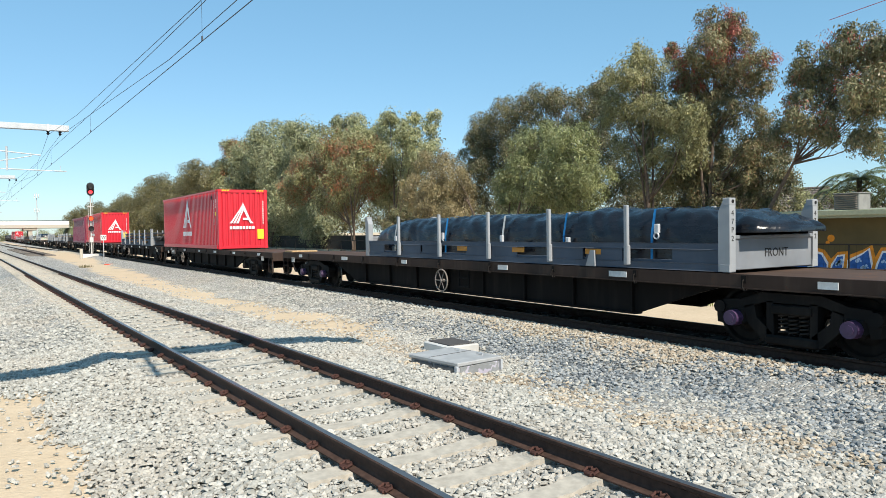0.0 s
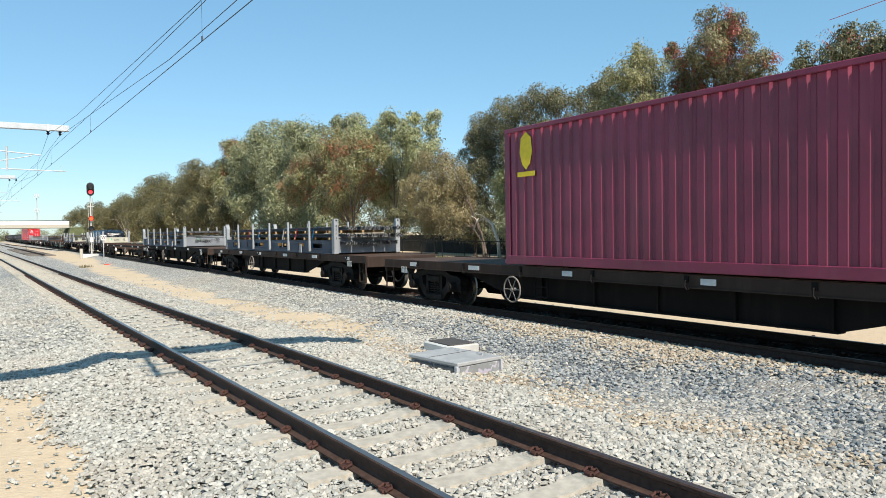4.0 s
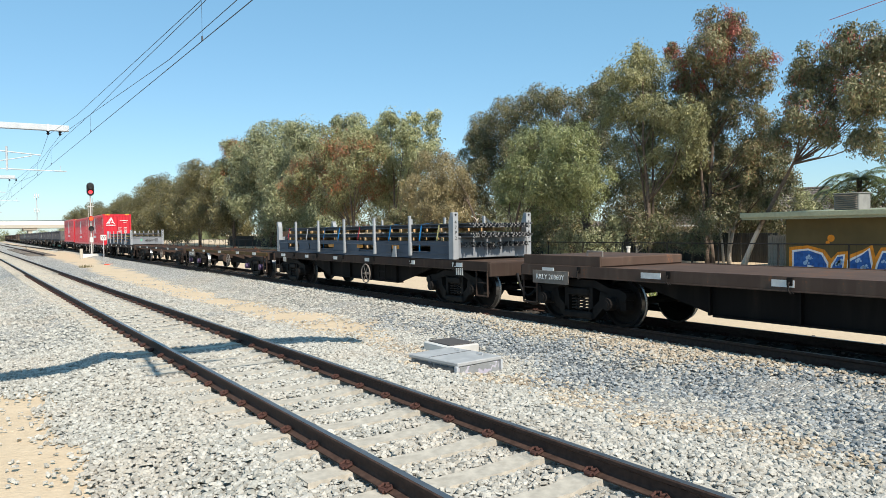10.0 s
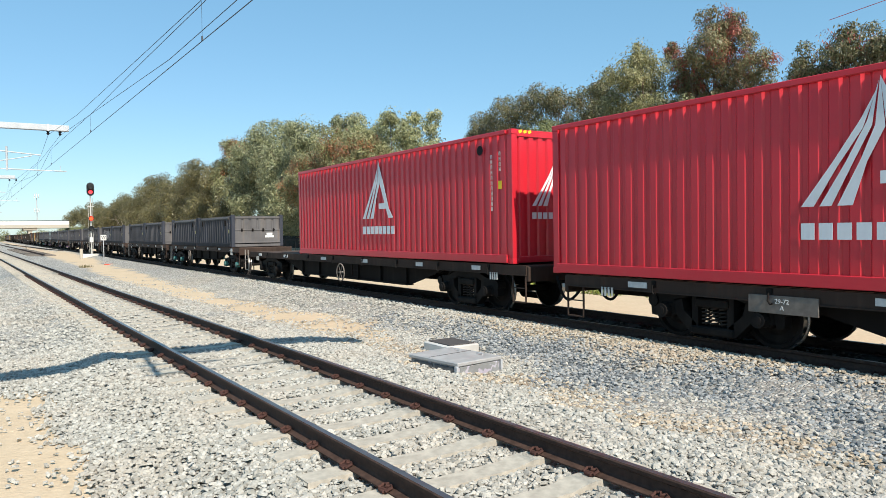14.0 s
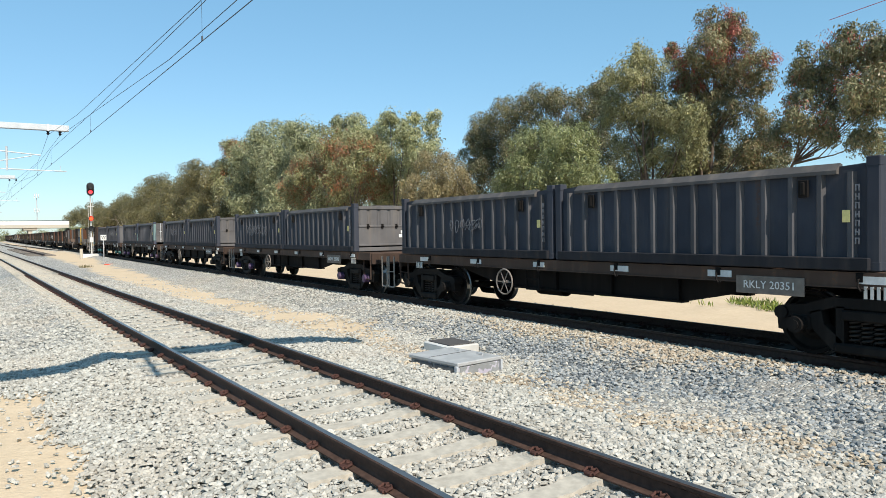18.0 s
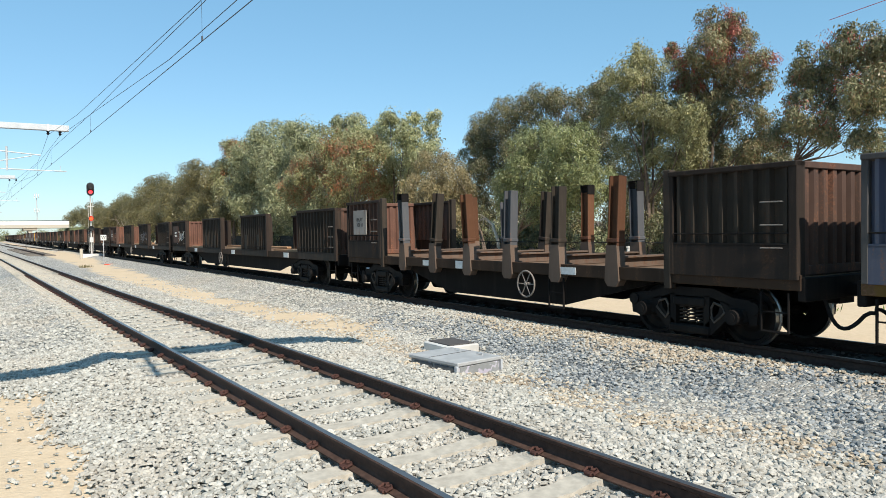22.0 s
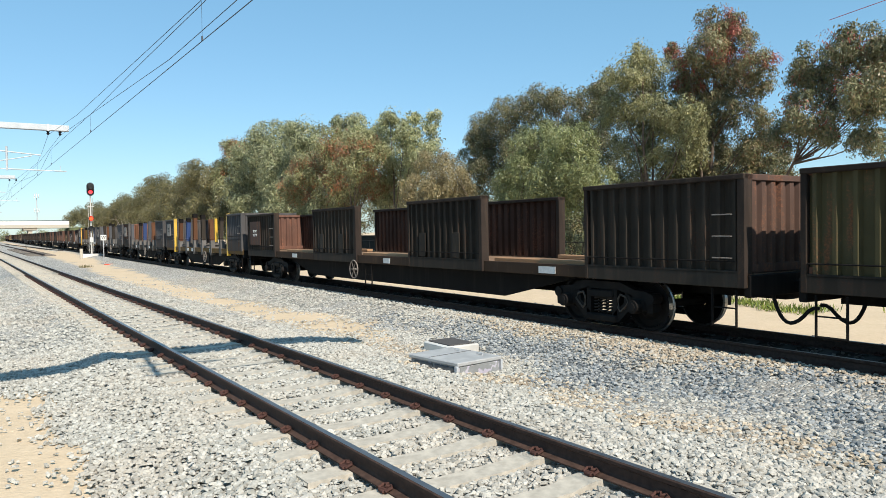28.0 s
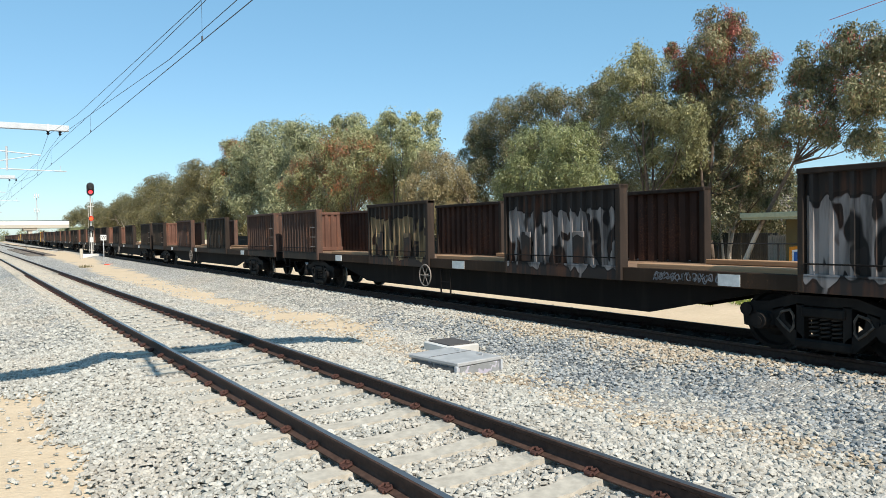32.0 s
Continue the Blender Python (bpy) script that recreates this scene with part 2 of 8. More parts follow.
def ground_z(x, y):
    d = y - near_y(x)
    a = np.interp(d, [-8, -3, -2.5, -2.15, -1.85, -1.52, -1.25, 1.45, 2.2, 2.9, 3.4], [-0.26, -0.25, -0.245, -0.225, -0.16, -0.05, -0.10, -0.11, -0.165, -0.265, -0.28])
    b = np.interp(y, [-1.6, -0.8, -0.35, 0.15, 0.4, 2.1, 2.8, 3.2, 3.9, 9, 16], [-0.28, -0.13, -0.06, -0.06, -0.125, -0.125, -0.08, -0.2, -0.36, -0.33, -0.28])
    w = np.clip((y + 2.6) / 1.0, 0, 1)
    return a * (1 - w) + b * w


def waver(x, y):
    return 0.22 * np.sin(1.7 * x + 0.6) + 0.16 * np.sin(4.1 * x + 2.0 * y) + 0.12 * np.sin(7.3 * x - 3 * y)


def sand_at(x, y):
    """Where sand lies over the stone, 0 to 1."""
    mid = np.interp(x, [-90, -50, -28, -16, -8, -5.5], [-1.9, -2.6, -3.2, -3.2, -2.7, -2.55])
    half = np.interp(x, [-120, -90, -40, -16, -8, -5.6, -4.4], [0.8, 1.8, 1.3, 0.95, 1.25, 1.15, 0.0])
    strip = np.clip(1.3 - np.abs(y - mid + 0.45 * waver(0.6 * x, y)) / np.maximum(half, 1e-3), 0, 1) * np.clip(0.95 + 1.1 * waver(1.3 * x + 2, 1.7 * y), 0.55, 1)
    d = y - near_y(x)
    left = np.clip((-2.42 - d + 0.4 * waver(x, y)) / 0.3, 0, 1.0) * np.clip((x + 4.2) / 1.2, 0, 1)
    beyond = np.clip((y - 3.4) / 0.5, 0, 1)
    return np.maximum(np.maximum(strip, left), beyond)


def ground_sheet():
    xs = np.unique(np.concatenate([np.linspace(-1600, -200, 24), np.linspace(-200, -40, 60), np.linspace(-40, 16, 130), np.linspace(16, 500, 20)]))
    ys = np.unique(np.concatenate([np.linspace(-900, -30, 18), np.linspace(-30, -11, 20), np.linspace(-11, 5, 110), np.linspace(5, 30, 40), np.linspace(30, 900, 18)]))
    X, Y = np.meshgrid(xs, ys, indexing="ij")
    Z = ground_z(X, Y)
    rough = np.array([noise.noise(Vector((x * 0.9, y * 0.9, 0))) * 0.035 + noise.noise(Vector((x * 0.25, y * 0.25, 5))) * 0.05 for x, y in zip(X.ravel(), Y.ravel())]).reshape(X.shape)
    calm = np.where((np.abs(Y - near_y(X)) < 1.6) | ((Y > -0.7) & (Y < 3.0)), 0.15, 1.0)
    Z = Z + rough * calm
    nx, ny = X.shape
    idx = np.arange(nx * ny).reshape(nx, ny)
    quads = np.stack([idx[:-1, :-1], idx[1:, :-1], idx[1:, 1:], idx[:-1, 1:]], -1).reshape(-1, 4)
    me = bpy.data.meshes.new("ground")
    me.from_pydata(np.stack([X, Y, Z], -1).reshape(-1, 3).tolist(), [], quads.tolist())
    at = me.attributes.new("sand", "FLOAT", "POINT")
    at.data.foreach_set("value", sand_at(X, Y).ravel().astype(np.float32))
    # the train's shade, painted as a dark band along the freight line
    so = me.attributes.new("train_shade", "FLOAT", "POINT")
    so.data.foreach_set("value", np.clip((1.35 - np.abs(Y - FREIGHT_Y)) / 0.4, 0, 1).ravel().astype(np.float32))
    for p_ in me.polygons:
        p_.use_smooth = True
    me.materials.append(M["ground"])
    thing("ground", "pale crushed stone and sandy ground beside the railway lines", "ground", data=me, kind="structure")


ground_sheet()


# ---- loose ballast: real stones near the camera ----
def scatter(name, count, x0, x1, y0, y1, mat, label, keep, size=(0.018, 0.040), seed=1):
    rng = np.random.default_rng(seed)
    x, y = rng.uniform(x0, x1, count), rng.uniform(y0, y1, count)
    k = keep(x, y, rng)
    x, y = x[k], y[k]
    n = len(x)
    r = rng.uniform(size[0], size[1], n) * rng.uniform(0.8, 1.25, n)
    # a broken lump: six corners round its waist, four on its upper face, flat below
    aw, au = np.arange(6) * np.pi / 3, np.arange(4) * np.pi / 2 + 0.4
    aw = aw[None] + rng.uniform(-0.38, 0.38, (n, 6))
    au = au[None] + rng.uniform(-0.45, 0.45, (n, 4))
    rw, ru = rng.uniform(0.72, 1.18, (n, 6)), rng.uniform(0.45, 0.95, (n, 4))
    waist = np.stack([np.cos(aw) * rw, np.sin(aw) * rw, rng.uniform(-0.5, 0.15, (n, 6))], -1)
    upper = np.stack([np.cos(au) * ru, np.sin(au) * ru, rng.uniform(0.6, 1.0, (n, 4))], -1)
    v = np.concatenate([waist, upper], 1) * np.stack([np.ones(n), rng.uniform(0.55, 0.95, n), rng.uniform(0.34, 0.70, n)], -1)[:, None]
    for axis in (0, 1):
        tip = rng.normal(0, 0.22, n)
        ct, st = np.cos(tip)[:, None], np.sin(tip)[:, None]
        p_, q_ = v[..., axis].copy(), v[..., 2].copy()
        v[..., axis], v[..., 2] = p_ * ct - q_ * st, p_ * st + q_ * ct
    ang = rng.uniform(0, 2 * np.pi, n)
    ca, sa = np.cos(ang)[:, None], np.sin(ang)[:, None]
    v = np.stack([v[..., 0] * ca - v[..., 1] * sa, v[..., 0] * sa + v[..., 1] * ca, v[..., 2]], -1) * r[:, None, None]
    v += np.stack([x, y, ground_z(x, y) + r * rng.uniform(0.05, 0.8, n)], -1)[:, None]
    tri = np.array([(6, 7, 8), (6, 8, 9), (0, 1, 6), (1, 7, 6), (1, 2, 7), (2, 3, 7), (3, 8, 7), (3, 4, 8), (4, 9, 8), (4, 5, 9), (5, 0, 9), (0, 6, 9), (0, 2, 1), (0, 3, 2), (0, 4, 3), (0, 5, 4)])
    f = (tri[None] + (np.arange(n) * 10)[:, None, None]).reshape(-1, 3)
    me = bpy.data.meshes.new(name)
    me.vertices.add(n * 10)
    me.vertices.foreach_set("co", v.ravel())
    me.loops.add(len(f) * 3)
    me.loops.foreach_set("vertex_index", f.ravel())
    me.polygons.add(len(f))
    me.polygons.foreach_set("loop_start", np.arange(0, len(f) * 3, 3))
    me.update(calc_edges=True)
    me.shade_flat()
    me.materials.append(mat)
    thing(name, label, "stones", data=me, kind="stuff")


def off_track(x, y):
    """True where stones lie: not on a sleeper, a rail or a lid."""
    d = y - near_y(x)
    s_ = ((x - 0.22) / 0.668) % 1.0
    on_sleeper = (np.abs(d) < 1.18) & (np.abs(s_ - 0.5) < 0.225)
    on_rail = np.abs(np.abs(d) - 0.7525) < 0.10
    lid = ((x > -1.92) & (x < -0.74) & (y > -3.7) & (y < -2.74)) | ((x > -3.42) & (x < -2.28) & (y > -2.77) & (y < -1.87))
    return ~(on_sleeper | on_rail | lid)


def blue_share(x, y):
    """How blue the stone is: a broad streak along the freight line, fading towards the far end."""
    at = [-8, -4, -1.5, 0.5, 2, 3.3, 4.7, 7]
    mid, half = np.interp(x, at, [-1.3, -1.2, -1.6, -1.75, -1.55, -1.15, -1.2, -1.2]), np.interp(x, at, [0.5, 0.8, 0.7, 0.95, 1.1, 1.05, 1.3, 1.4])
    return np.clip(1.35 - np.abs(y - mid + waver(x, y)) / half, 0, 0.93) * np.clip((x + 9) / 6, 0.25, 1)


def tan_share(x, y):
    """How tan: along the freight shoulder, and in patches between the blue streak and the near rail."""
    a = np.clip(1.5 - np.abs(y + 0.2 + 0.5 * waver(x, y)) / 0.6, 0, 0.8)
    b = np.clip(1.3 - np.abs(y - np.interp(x, [-3, 0, 2, 4, 6], [-3.2, -3.2, -3.1, -2.8, -2.9]) - waver(x, y)) / 0.5, 0, 0.7)
    return np.maximum(a, b) * np.clip((x + 7) / 4, 0, 1)


def lot(g, x, p_):
    return g.uniform(0, 1, len(x)) < p_


scatter("ballast_stones", 118000, -7, 7, -9.4, 0.25, M["stone"], "loose pale grey crushed rock ballast",
        lambda x, y, g: off_track(x, y) & lot(g, x, 1 - sand_at(x, y) * 0.96) & lot(g, x, 1 - blue_share(x, y)) & lot(g, x, 1 - tan_share(x, y)) & (y < 0.60 * (x + 7) + 0.5), seed=2)
scatter("bluish_ballast_stones", 42000, -8, 7.5, -4.2, -0.1, M["bluestone"], "loose blue grey crushed rock ballast",
        lambda x, y, g: off_track(x, y) & lot(g, x, blue_share(x, y)), seed=3)
scatter("tan_ballast_stones", 42000, -7, 7.5, -4.6, 0.25, M["tan_stone"], "loose tan crushed rock ballast",
        lambda x, y, g: off_track(x, y) & lot(g, x, 1 - blue_share(x, y)) & lot(g, x, tan_share(x, y)), seed=5)
scatter("far_ballast_stones", 46000, -34, -7, -9.4, 0.25, M["stone"], "pale grey crushed rock ballast further along the line",
        lambda x, y, g: off_track(x, y) & lot(g, x, 1 - sand_at(x, y)) & lot(g, x, np.clip((x + 34) / 20, 0, 1)), size=(0.022, 0.046), seed=4)
# stones coloured dark for the shade under the train
scatter("scattered_track_stones", 9000, -40, 9, 0.2, 2.9, M["dark_stone"], "dark ballast under the train, shade in its colour",
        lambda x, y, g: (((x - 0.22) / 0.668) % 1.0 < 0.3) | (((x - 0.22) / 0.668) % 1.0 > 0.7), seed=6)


# ---- the two tracks ----
def rail_profile():
    h = [(0.073, 0), (0.073, 0.012), (0.016, 0.030), (0.0085, 0.055), (0.0085, 0.115), (0.033, 0.130), (0.036, 0.158), (0.028, 0.170)]
    return h + [(-a, z) for a, z in reversed(h)]


def rail_mesh(length0, length1):
    """One rail along x, foot at 0, with its running face of bright steel."""
    me = Geo().prism(rail_profile(), length0, length1, "x").mesh("rail", M["rail_side"])
    me.materials.append(M["rail_top"])
    for p_ in me.polygons:
        if p_.normal.z > 0.75 and p_.center.z > 0.16:
            p_.material_index = 1
    return me


def sleeper_mesh(bed):
    return Geo().prism([(-1.22, -0.16), (-1.22, 0.0), (-0.55, 0.005), (-0.35, -0.025), (0.35, -0.025), (0.55, 0.005), (1.22, 0.0), (1.22, -0.16)], -0.115, 0.115, "x").mesh("sleeper", M[bed])


def clip_mesh():
    """A sprung steel fastening that holds the rail's foot."""
    g_ = Geo().box(-0.04, 0.04, -0.035, 0.03, 0.0, 0.03, 0.008)
    pts = [(-0.055, -0.02, 0.022), (-0.058, 0.035, 0.040), (-0.025, 0.05, 0.045), (0.0, 0.02, 0.038), (0.025, 0.05, 0.045), (0.058, 0.035, 0.040), (0.055, -0.02, 0.022)]
    return g_.limb(pts, [0.013] * 7, 6).mesh("clip", M["clip"])


def track(label, m, top, near, far, bed="concrete"):
    """A ballasted line with concrete sleepers; near: the stretch whose pieces are parts, far: the stretch that is joined."""
    t_ = thing("railway_track", label, "track", m=m, kind="structure")
    foot = top - 0.17
    for side in (-1, 1):
        part("rail", cached(("rail", far), lambda: rail_mesh(far[0], 70)), t_, m=pose(0, side * 0.7525, foot))
    sl, cl = cached(("sleeper", bed), lambda: sleeper_mesh(bed)), cached("clip", clip_mesh)
    first = math.ceil((near[0] - 0.22) / 0.668)
    last = math.floor((near[1] - 0.22) / 0.668)
    for i in range(first, last):
        x = 0.22 + (i + 0.5) * 0.668
        part("sleeper", sl, t_, m=pose(x, 0, foot - 0.003, 0, 0, random.uniform(-0.6, 0.6)))
        for side in (-1, 1):
            for face in (-1, 1):
                part("clip", cl, t_, m=pose(x + random.uniform(-0.02, 0.02), side * 0.7525 + face * 0.085, foot + 0.004, 0, 0, 180 if face > 0 else 0))
    g_ = Geo()
    for i in range(math.ceil((far[0] - 0.22) / 0.668), first):
        x = 0.22 + (i + 0.5) * 0.668
        g_.box(x - 0.115, x + 0.115, -1.22, 1.22, foot - 0.12, foot)
        for side in (-1, 1):
            for face in (-1, 1):
                y = side * 0.7525 + face * 0.085
                g_.box(x - 0.05, x + 0.05, y - 0.05, y + 0.05, foot, foot + 0.045)
    far_m = g_.mesh("sleepers_beyond", M[bed])
    tagged(part("sleepers_beyond", far_m, t_), kind="stuff")
    return t_


track("single line of rusty rails on pale concrete sleepers in stone ballast", pose(0, near_y(0.0), 0, 0, 0, math.degrees(math.atan(0.021))), NEAR_Z, (-34, 14), (-260, -34))
# its sleepers are coloured dark for the shade under the train
track("freight line under the passing train on concrete sleepers", pose(0, FREIGHT_Y, 0), RAIL_Z, (-16, 14), (-420, -16), "shade_concrete")


def crossover():
    """A turnout far down the line between the two tracks, with its point lever."""
    t_ = thing("turnout", "rusty turnout rails crossing between the two lines", "turnout", kind="structure")
    for a, b in (((-81, -3.9), (-230, -5.9)), ((-101, -0.4), (-230, -4.2))):
        ang = math.degrees(math.atan2(a[1] - b[1], a[0] - b[0]))
        le = math.hypot(a[0] - b[0], a[1] - b[1])
        part("rail", Geo().prism(rail_profile(), -le, 0, "x").mesh("rail", M["rail_side"]), t_, m=pose(a[0], a[1], -0.16, 0, 0, ang))
    g_ = Geo()
    for i in range(60):
        x = -84 - i * 0.9
        g_.box(x - 0.12, x + 0.12, -3.9 + (x + 81) * 0.013 - 1.4, -3.9 + (x + 81) * 0.013 + 1.4, -0.26, -0.17)
    tagged(part("timber_bearers", g_.mesh("timber_bearers", M["dark_stone"]), t_), kind="stuff")
    sd = thing("point_indicator", "small black point indicator on a short post by the turnout", "signal", m=pose(-148, -2.7, -0.3))
    part("post", Geo().cyl((0, 0, 0), (0, 0, 1.1), 0.06).mesh("post", M["dark_steel"]), sd)
    part("target", Geo().cyl((-0.06, 0, 1.35), (0.06, 0, 1.35), 0.3, n=16).mesh("target", M["hose"]), sd)


crossover()


# ---- low cabinet and pit lid between the tracks ----
def cabinet():
    s = Shader("galvanised_scribbled", 0.5, 0.25)
    n_ = s.noise(4.2, 2, (1.0, 1.0, 1.5))
    spray = s.ramp(n_, (0.455, 0.0), (0.475, 1.0), (0.525, 1.0), (0.545, 0.0))
    lav = s.mix(s.noise(1.5, 1), (0.34, 0.28, 0.42), (0.66, 0.66, 0.68))
    base = s.ramp(s.noise(2.0, 4), (0.3, (0.22, 0.23, 0.235)), (0.7, (0.32, 0.33, 0.335)))
    s.color(s.mix(spray, base, lav))
    metal = s.m
    dark = plain("grey_box_panel", (0.11, 0.115, 0.12), 0.6, 0.1, 0.3, 4)
    c = thing("trackside_cabinet", "low galvanised steel cabinet with sprayed scribble, lid shut, between the tracks", "cabinet", m=pose(-1.32, -3.29, -0.37, 0, 0, 7.5))
    L, W, H = 1.19, 0.92, 0.30
    part("body", Geo().box(-L / 2 + 0.03, L / 2 - 0.03, -W / 2 + 0.03, W / 2 - 0.03, 0, H - 0.02, 0.01).mesh("body", metal), c)
    lid = part("lid", Geo().box(-L / 2, L / 2, -W / 2, W / 2, H - 0.03, H + 0.03, 0.012).mesh("lid", M["cabinet_grey"]), c, "galvanised hinged lid")
    part("lid_seam", Geo().box(-0.008, 0.008, -W / 2 + 0.02, W / 2 - 0.02, H + 0.03, H + 0.036).mesh("lid_seam", dark), lid, m=pose(-0.1, 0, 0))
    for k in (-0.25, 0.25):
        part("side_panel", Geo().box(-0.22, 0.22, -0.012, 0.012, 0.04, H - 0.05, 0.006).mesh("side_panel", dark), c, "darker recessed panel", pose(k, -W / 2 + 0.026, 0))
    part("end_panel", Geo().box(-0.012, 0.012, -W / 2 + 0.06, W / 2 - 0.06, 0.03, H - 0.04, 0.006).mesh("end_panel", metal), c, "end panel with pale sprayed scribble", pose(L / 2 - 0.026, 0, 0))
    hg = Geo().tube([(-0.06, 0, H + 0.03), (-0.06, 0, H + 0.06), (0.06, 0, H + 0.06), (0.06, 0, H + 0.03)], 0.008, 6)
    for k in (-0.25, 0.28):
        part("handle", hg.mesh("handle", M["galv"]), lid, m=pose(k, 0.28, 0))
    for sy in (-1, 1):
        part("corner_latch", Geo().box(L / 2 - 0.05, L / 2 + 0.01, sy * W / 2 - 0.03, sy * W / 2 + 0.01, 0.02, H - 0.02, 0.006).mesh("corner_latch", M["galv_bright"]), c)
    pit = thing("cable_pit", "concrete cable pit with dark grey lid set in ballast", "pit", m=pose(-2.89, -2.315, -0.30, 0, 0, 0.0))
    part("rim", Geo().box(-0.43, 0.43, -0.335, 0.335, 0.0, 0.165, 0.02).mesh("rim", M["white"]), pit, "pale concrete rim")
    part("lid", Geo().box(-0.36, 0.36, -0.27, 0.27, 0.165, 0.185, 0.006).mesh("lid", plain("dark_pit_lid", (0.075, 0.072, 0.072), 0.85, 0, 0.25, 30)), pit, "dark ribbed lid")


cabinet()


# ---- signal, sign and posts ----
def glow(name, c, power):
    s = Shader(name, 0.4)
    s.b.inputs["Base Color"].default_value = lin(c)
    s.b.inputs["Emission Color"].default_value = lin(c)
    s.b.inputs["Emission Strength"].default_value = power
    return s.m


def signal_mast():
    black = plain("signal_black", (0.012, 0.013, 0.014), 0.5, 0, 0.1)
    red, amber = glow("red_lamp", (1.0, 0.02, 0.03), 2.5), glow("amber_lamp", (1.0, 0.045, 0.008), 1.5)
    t_ = thing("railway_signal", "white railway signal mast with red and amber lamps lit", "signal", m=pose(-70.0, -0.48, -0.3))
    part("mast", Geo().cyl((0, 0, 0.3), (0, 0, 6.6), 0.075, 0.065, 12).mesh("mast", M["white"]), t_)
    part("base_block", Geo().box(-0.75, 0.75, -0.9, 1.0, -0.1, 0.45, 0.05).mesh("base_block", M["white"]), t_, "pale concrete foot")

    def head(z, h, w, lamps, r):
        hd = part("signal_head", Geo().cyl((0.16, 0, z - h / 2 + w), (0.24, 0, z - h / 2 + w), w, n=20).cyl((0.16, 0, z + h / 2 - w), (0.24, 0, z + h / 2 - w), w, n=20).box(0.16, 0.24, -w, w, z - h / 2 + w, z + h / 2 - w).box(0.0, 0.16, -0.1, 0.1, z - 0.25, z + 0.25).mesh("signal_head", black), t_, "black backboard")
        for dz, mat in lamps:
            part("hood", Geo().ring((0.30, 0, z + dz), r * 1.15, 0.02, "x", 16, 5).cyl((0.24, 0, z + dz + r), (0.5, 0, z + dz + r), 0.02).mesh("hood", black), hd)
            part("lens", Geo().cyl((0.24, 0, z + dz), (0.28, 0, z + dz), r, n=16).mesh("lens", mat), hd, "lit lens" if mat is not black else "dark lens")
    head(6.85, 1.32, 0.34, [(0.25, black), (-0.28, red)], 0.17)
    head(3.95, 0.50, 0.25, [(0.0, amber)], 0.19)
    head(2.95, 0.52, 0.25, [(0.0, black)], 0.16)
    part("ladder_rungs", Geo().tube([(-0.12, -0.2, 0.6), (-0.12, -0.2, 6.0)], 0.018, 6).tube([(-0.12, 0.2, 0.6), (-0.12, 0.2, 6.0)], 0.018, 6).mesh("ladder_rungs", M["white"]), t_)
    part("cross_arm", Geo().box(-0.04, 0.04, -0.3, 0.3, 5.1, 5.2).mesh("cross_arm", M["white"]), t_)
    part("identity_plate", Geo().box(0.08, 0.1, -0.16, 0.16, 1.6, 2.1, 0.01).mesh("identity_plate", M["reflector"]), t_)
    w = thing("whistle_sign", "small white square board marked W on a thin post", "sign", m=pose(-52.6, -1.65, -0.35))
    part("post", Geo().cyl((0, 0, 0), (0, 0, 2.3), 0.03, n=8).mesh("post", M["galv"]), w)
    part("board", Geo().box(0.03, 0.05, -0.21, 0.21, 1.92, 2.34, 0.008).mesh("board", M["white"]), w)
    part("letter", words("W", 0.32, M["hose"]), w, "black letter", pose(0.056, 0, 2.13, 0, 0, 90))
    rp = thing("marker_block", "low red plastic marker lying on the sand", "marker", m=pose(-50.9, -1.5, -0.33))
    part("block", Geo().box(-0.2, 0.2, -0.36, 0.36, 0, 0.12, 0.03).mesh("block", plain("red_plastic", (0.55, 0.05, 0.02), 0.5)), rp)
    bp = thing("short_post", "pale concrete stub post by the signal", "post", m=pose(-66.8, -1.75, -0.32))
    part("stub", Geo().box(-0.13, 0.13, -0.13, 0.13, 0, 1.05, 0.03).mesh("stub", M["concrete"]), bp)
    rk = random.Random(5)
    cl = thing("dry_grass_tuft", "low grey clump of dry grass on the sand", "grass", m=pose(-47, -3.6, -0.32), kind="stuff")
    g_ = Geo()
    for _ in range(150):
        x, y = rk.gauss(0, 0.24), rk.gauss(0, 0.2)
        a = rk.uniform(0, 6.28)
        h = rk.uniform(0.1, 0.3)
        g_.add([(x, y, 0), (x + 0.05 * math.cos(a), y + 0.05 * math.sin(a), 0), (x + 0.1 * math.sin(a), y + 0.1 * math.cos(a), h)], [(0, 1, 2)])
    part("blades", g_.mesh("blades", plain("dry_grass", (0.17, 0.15, 0.085), 0.9)), cl)


signal_mast()


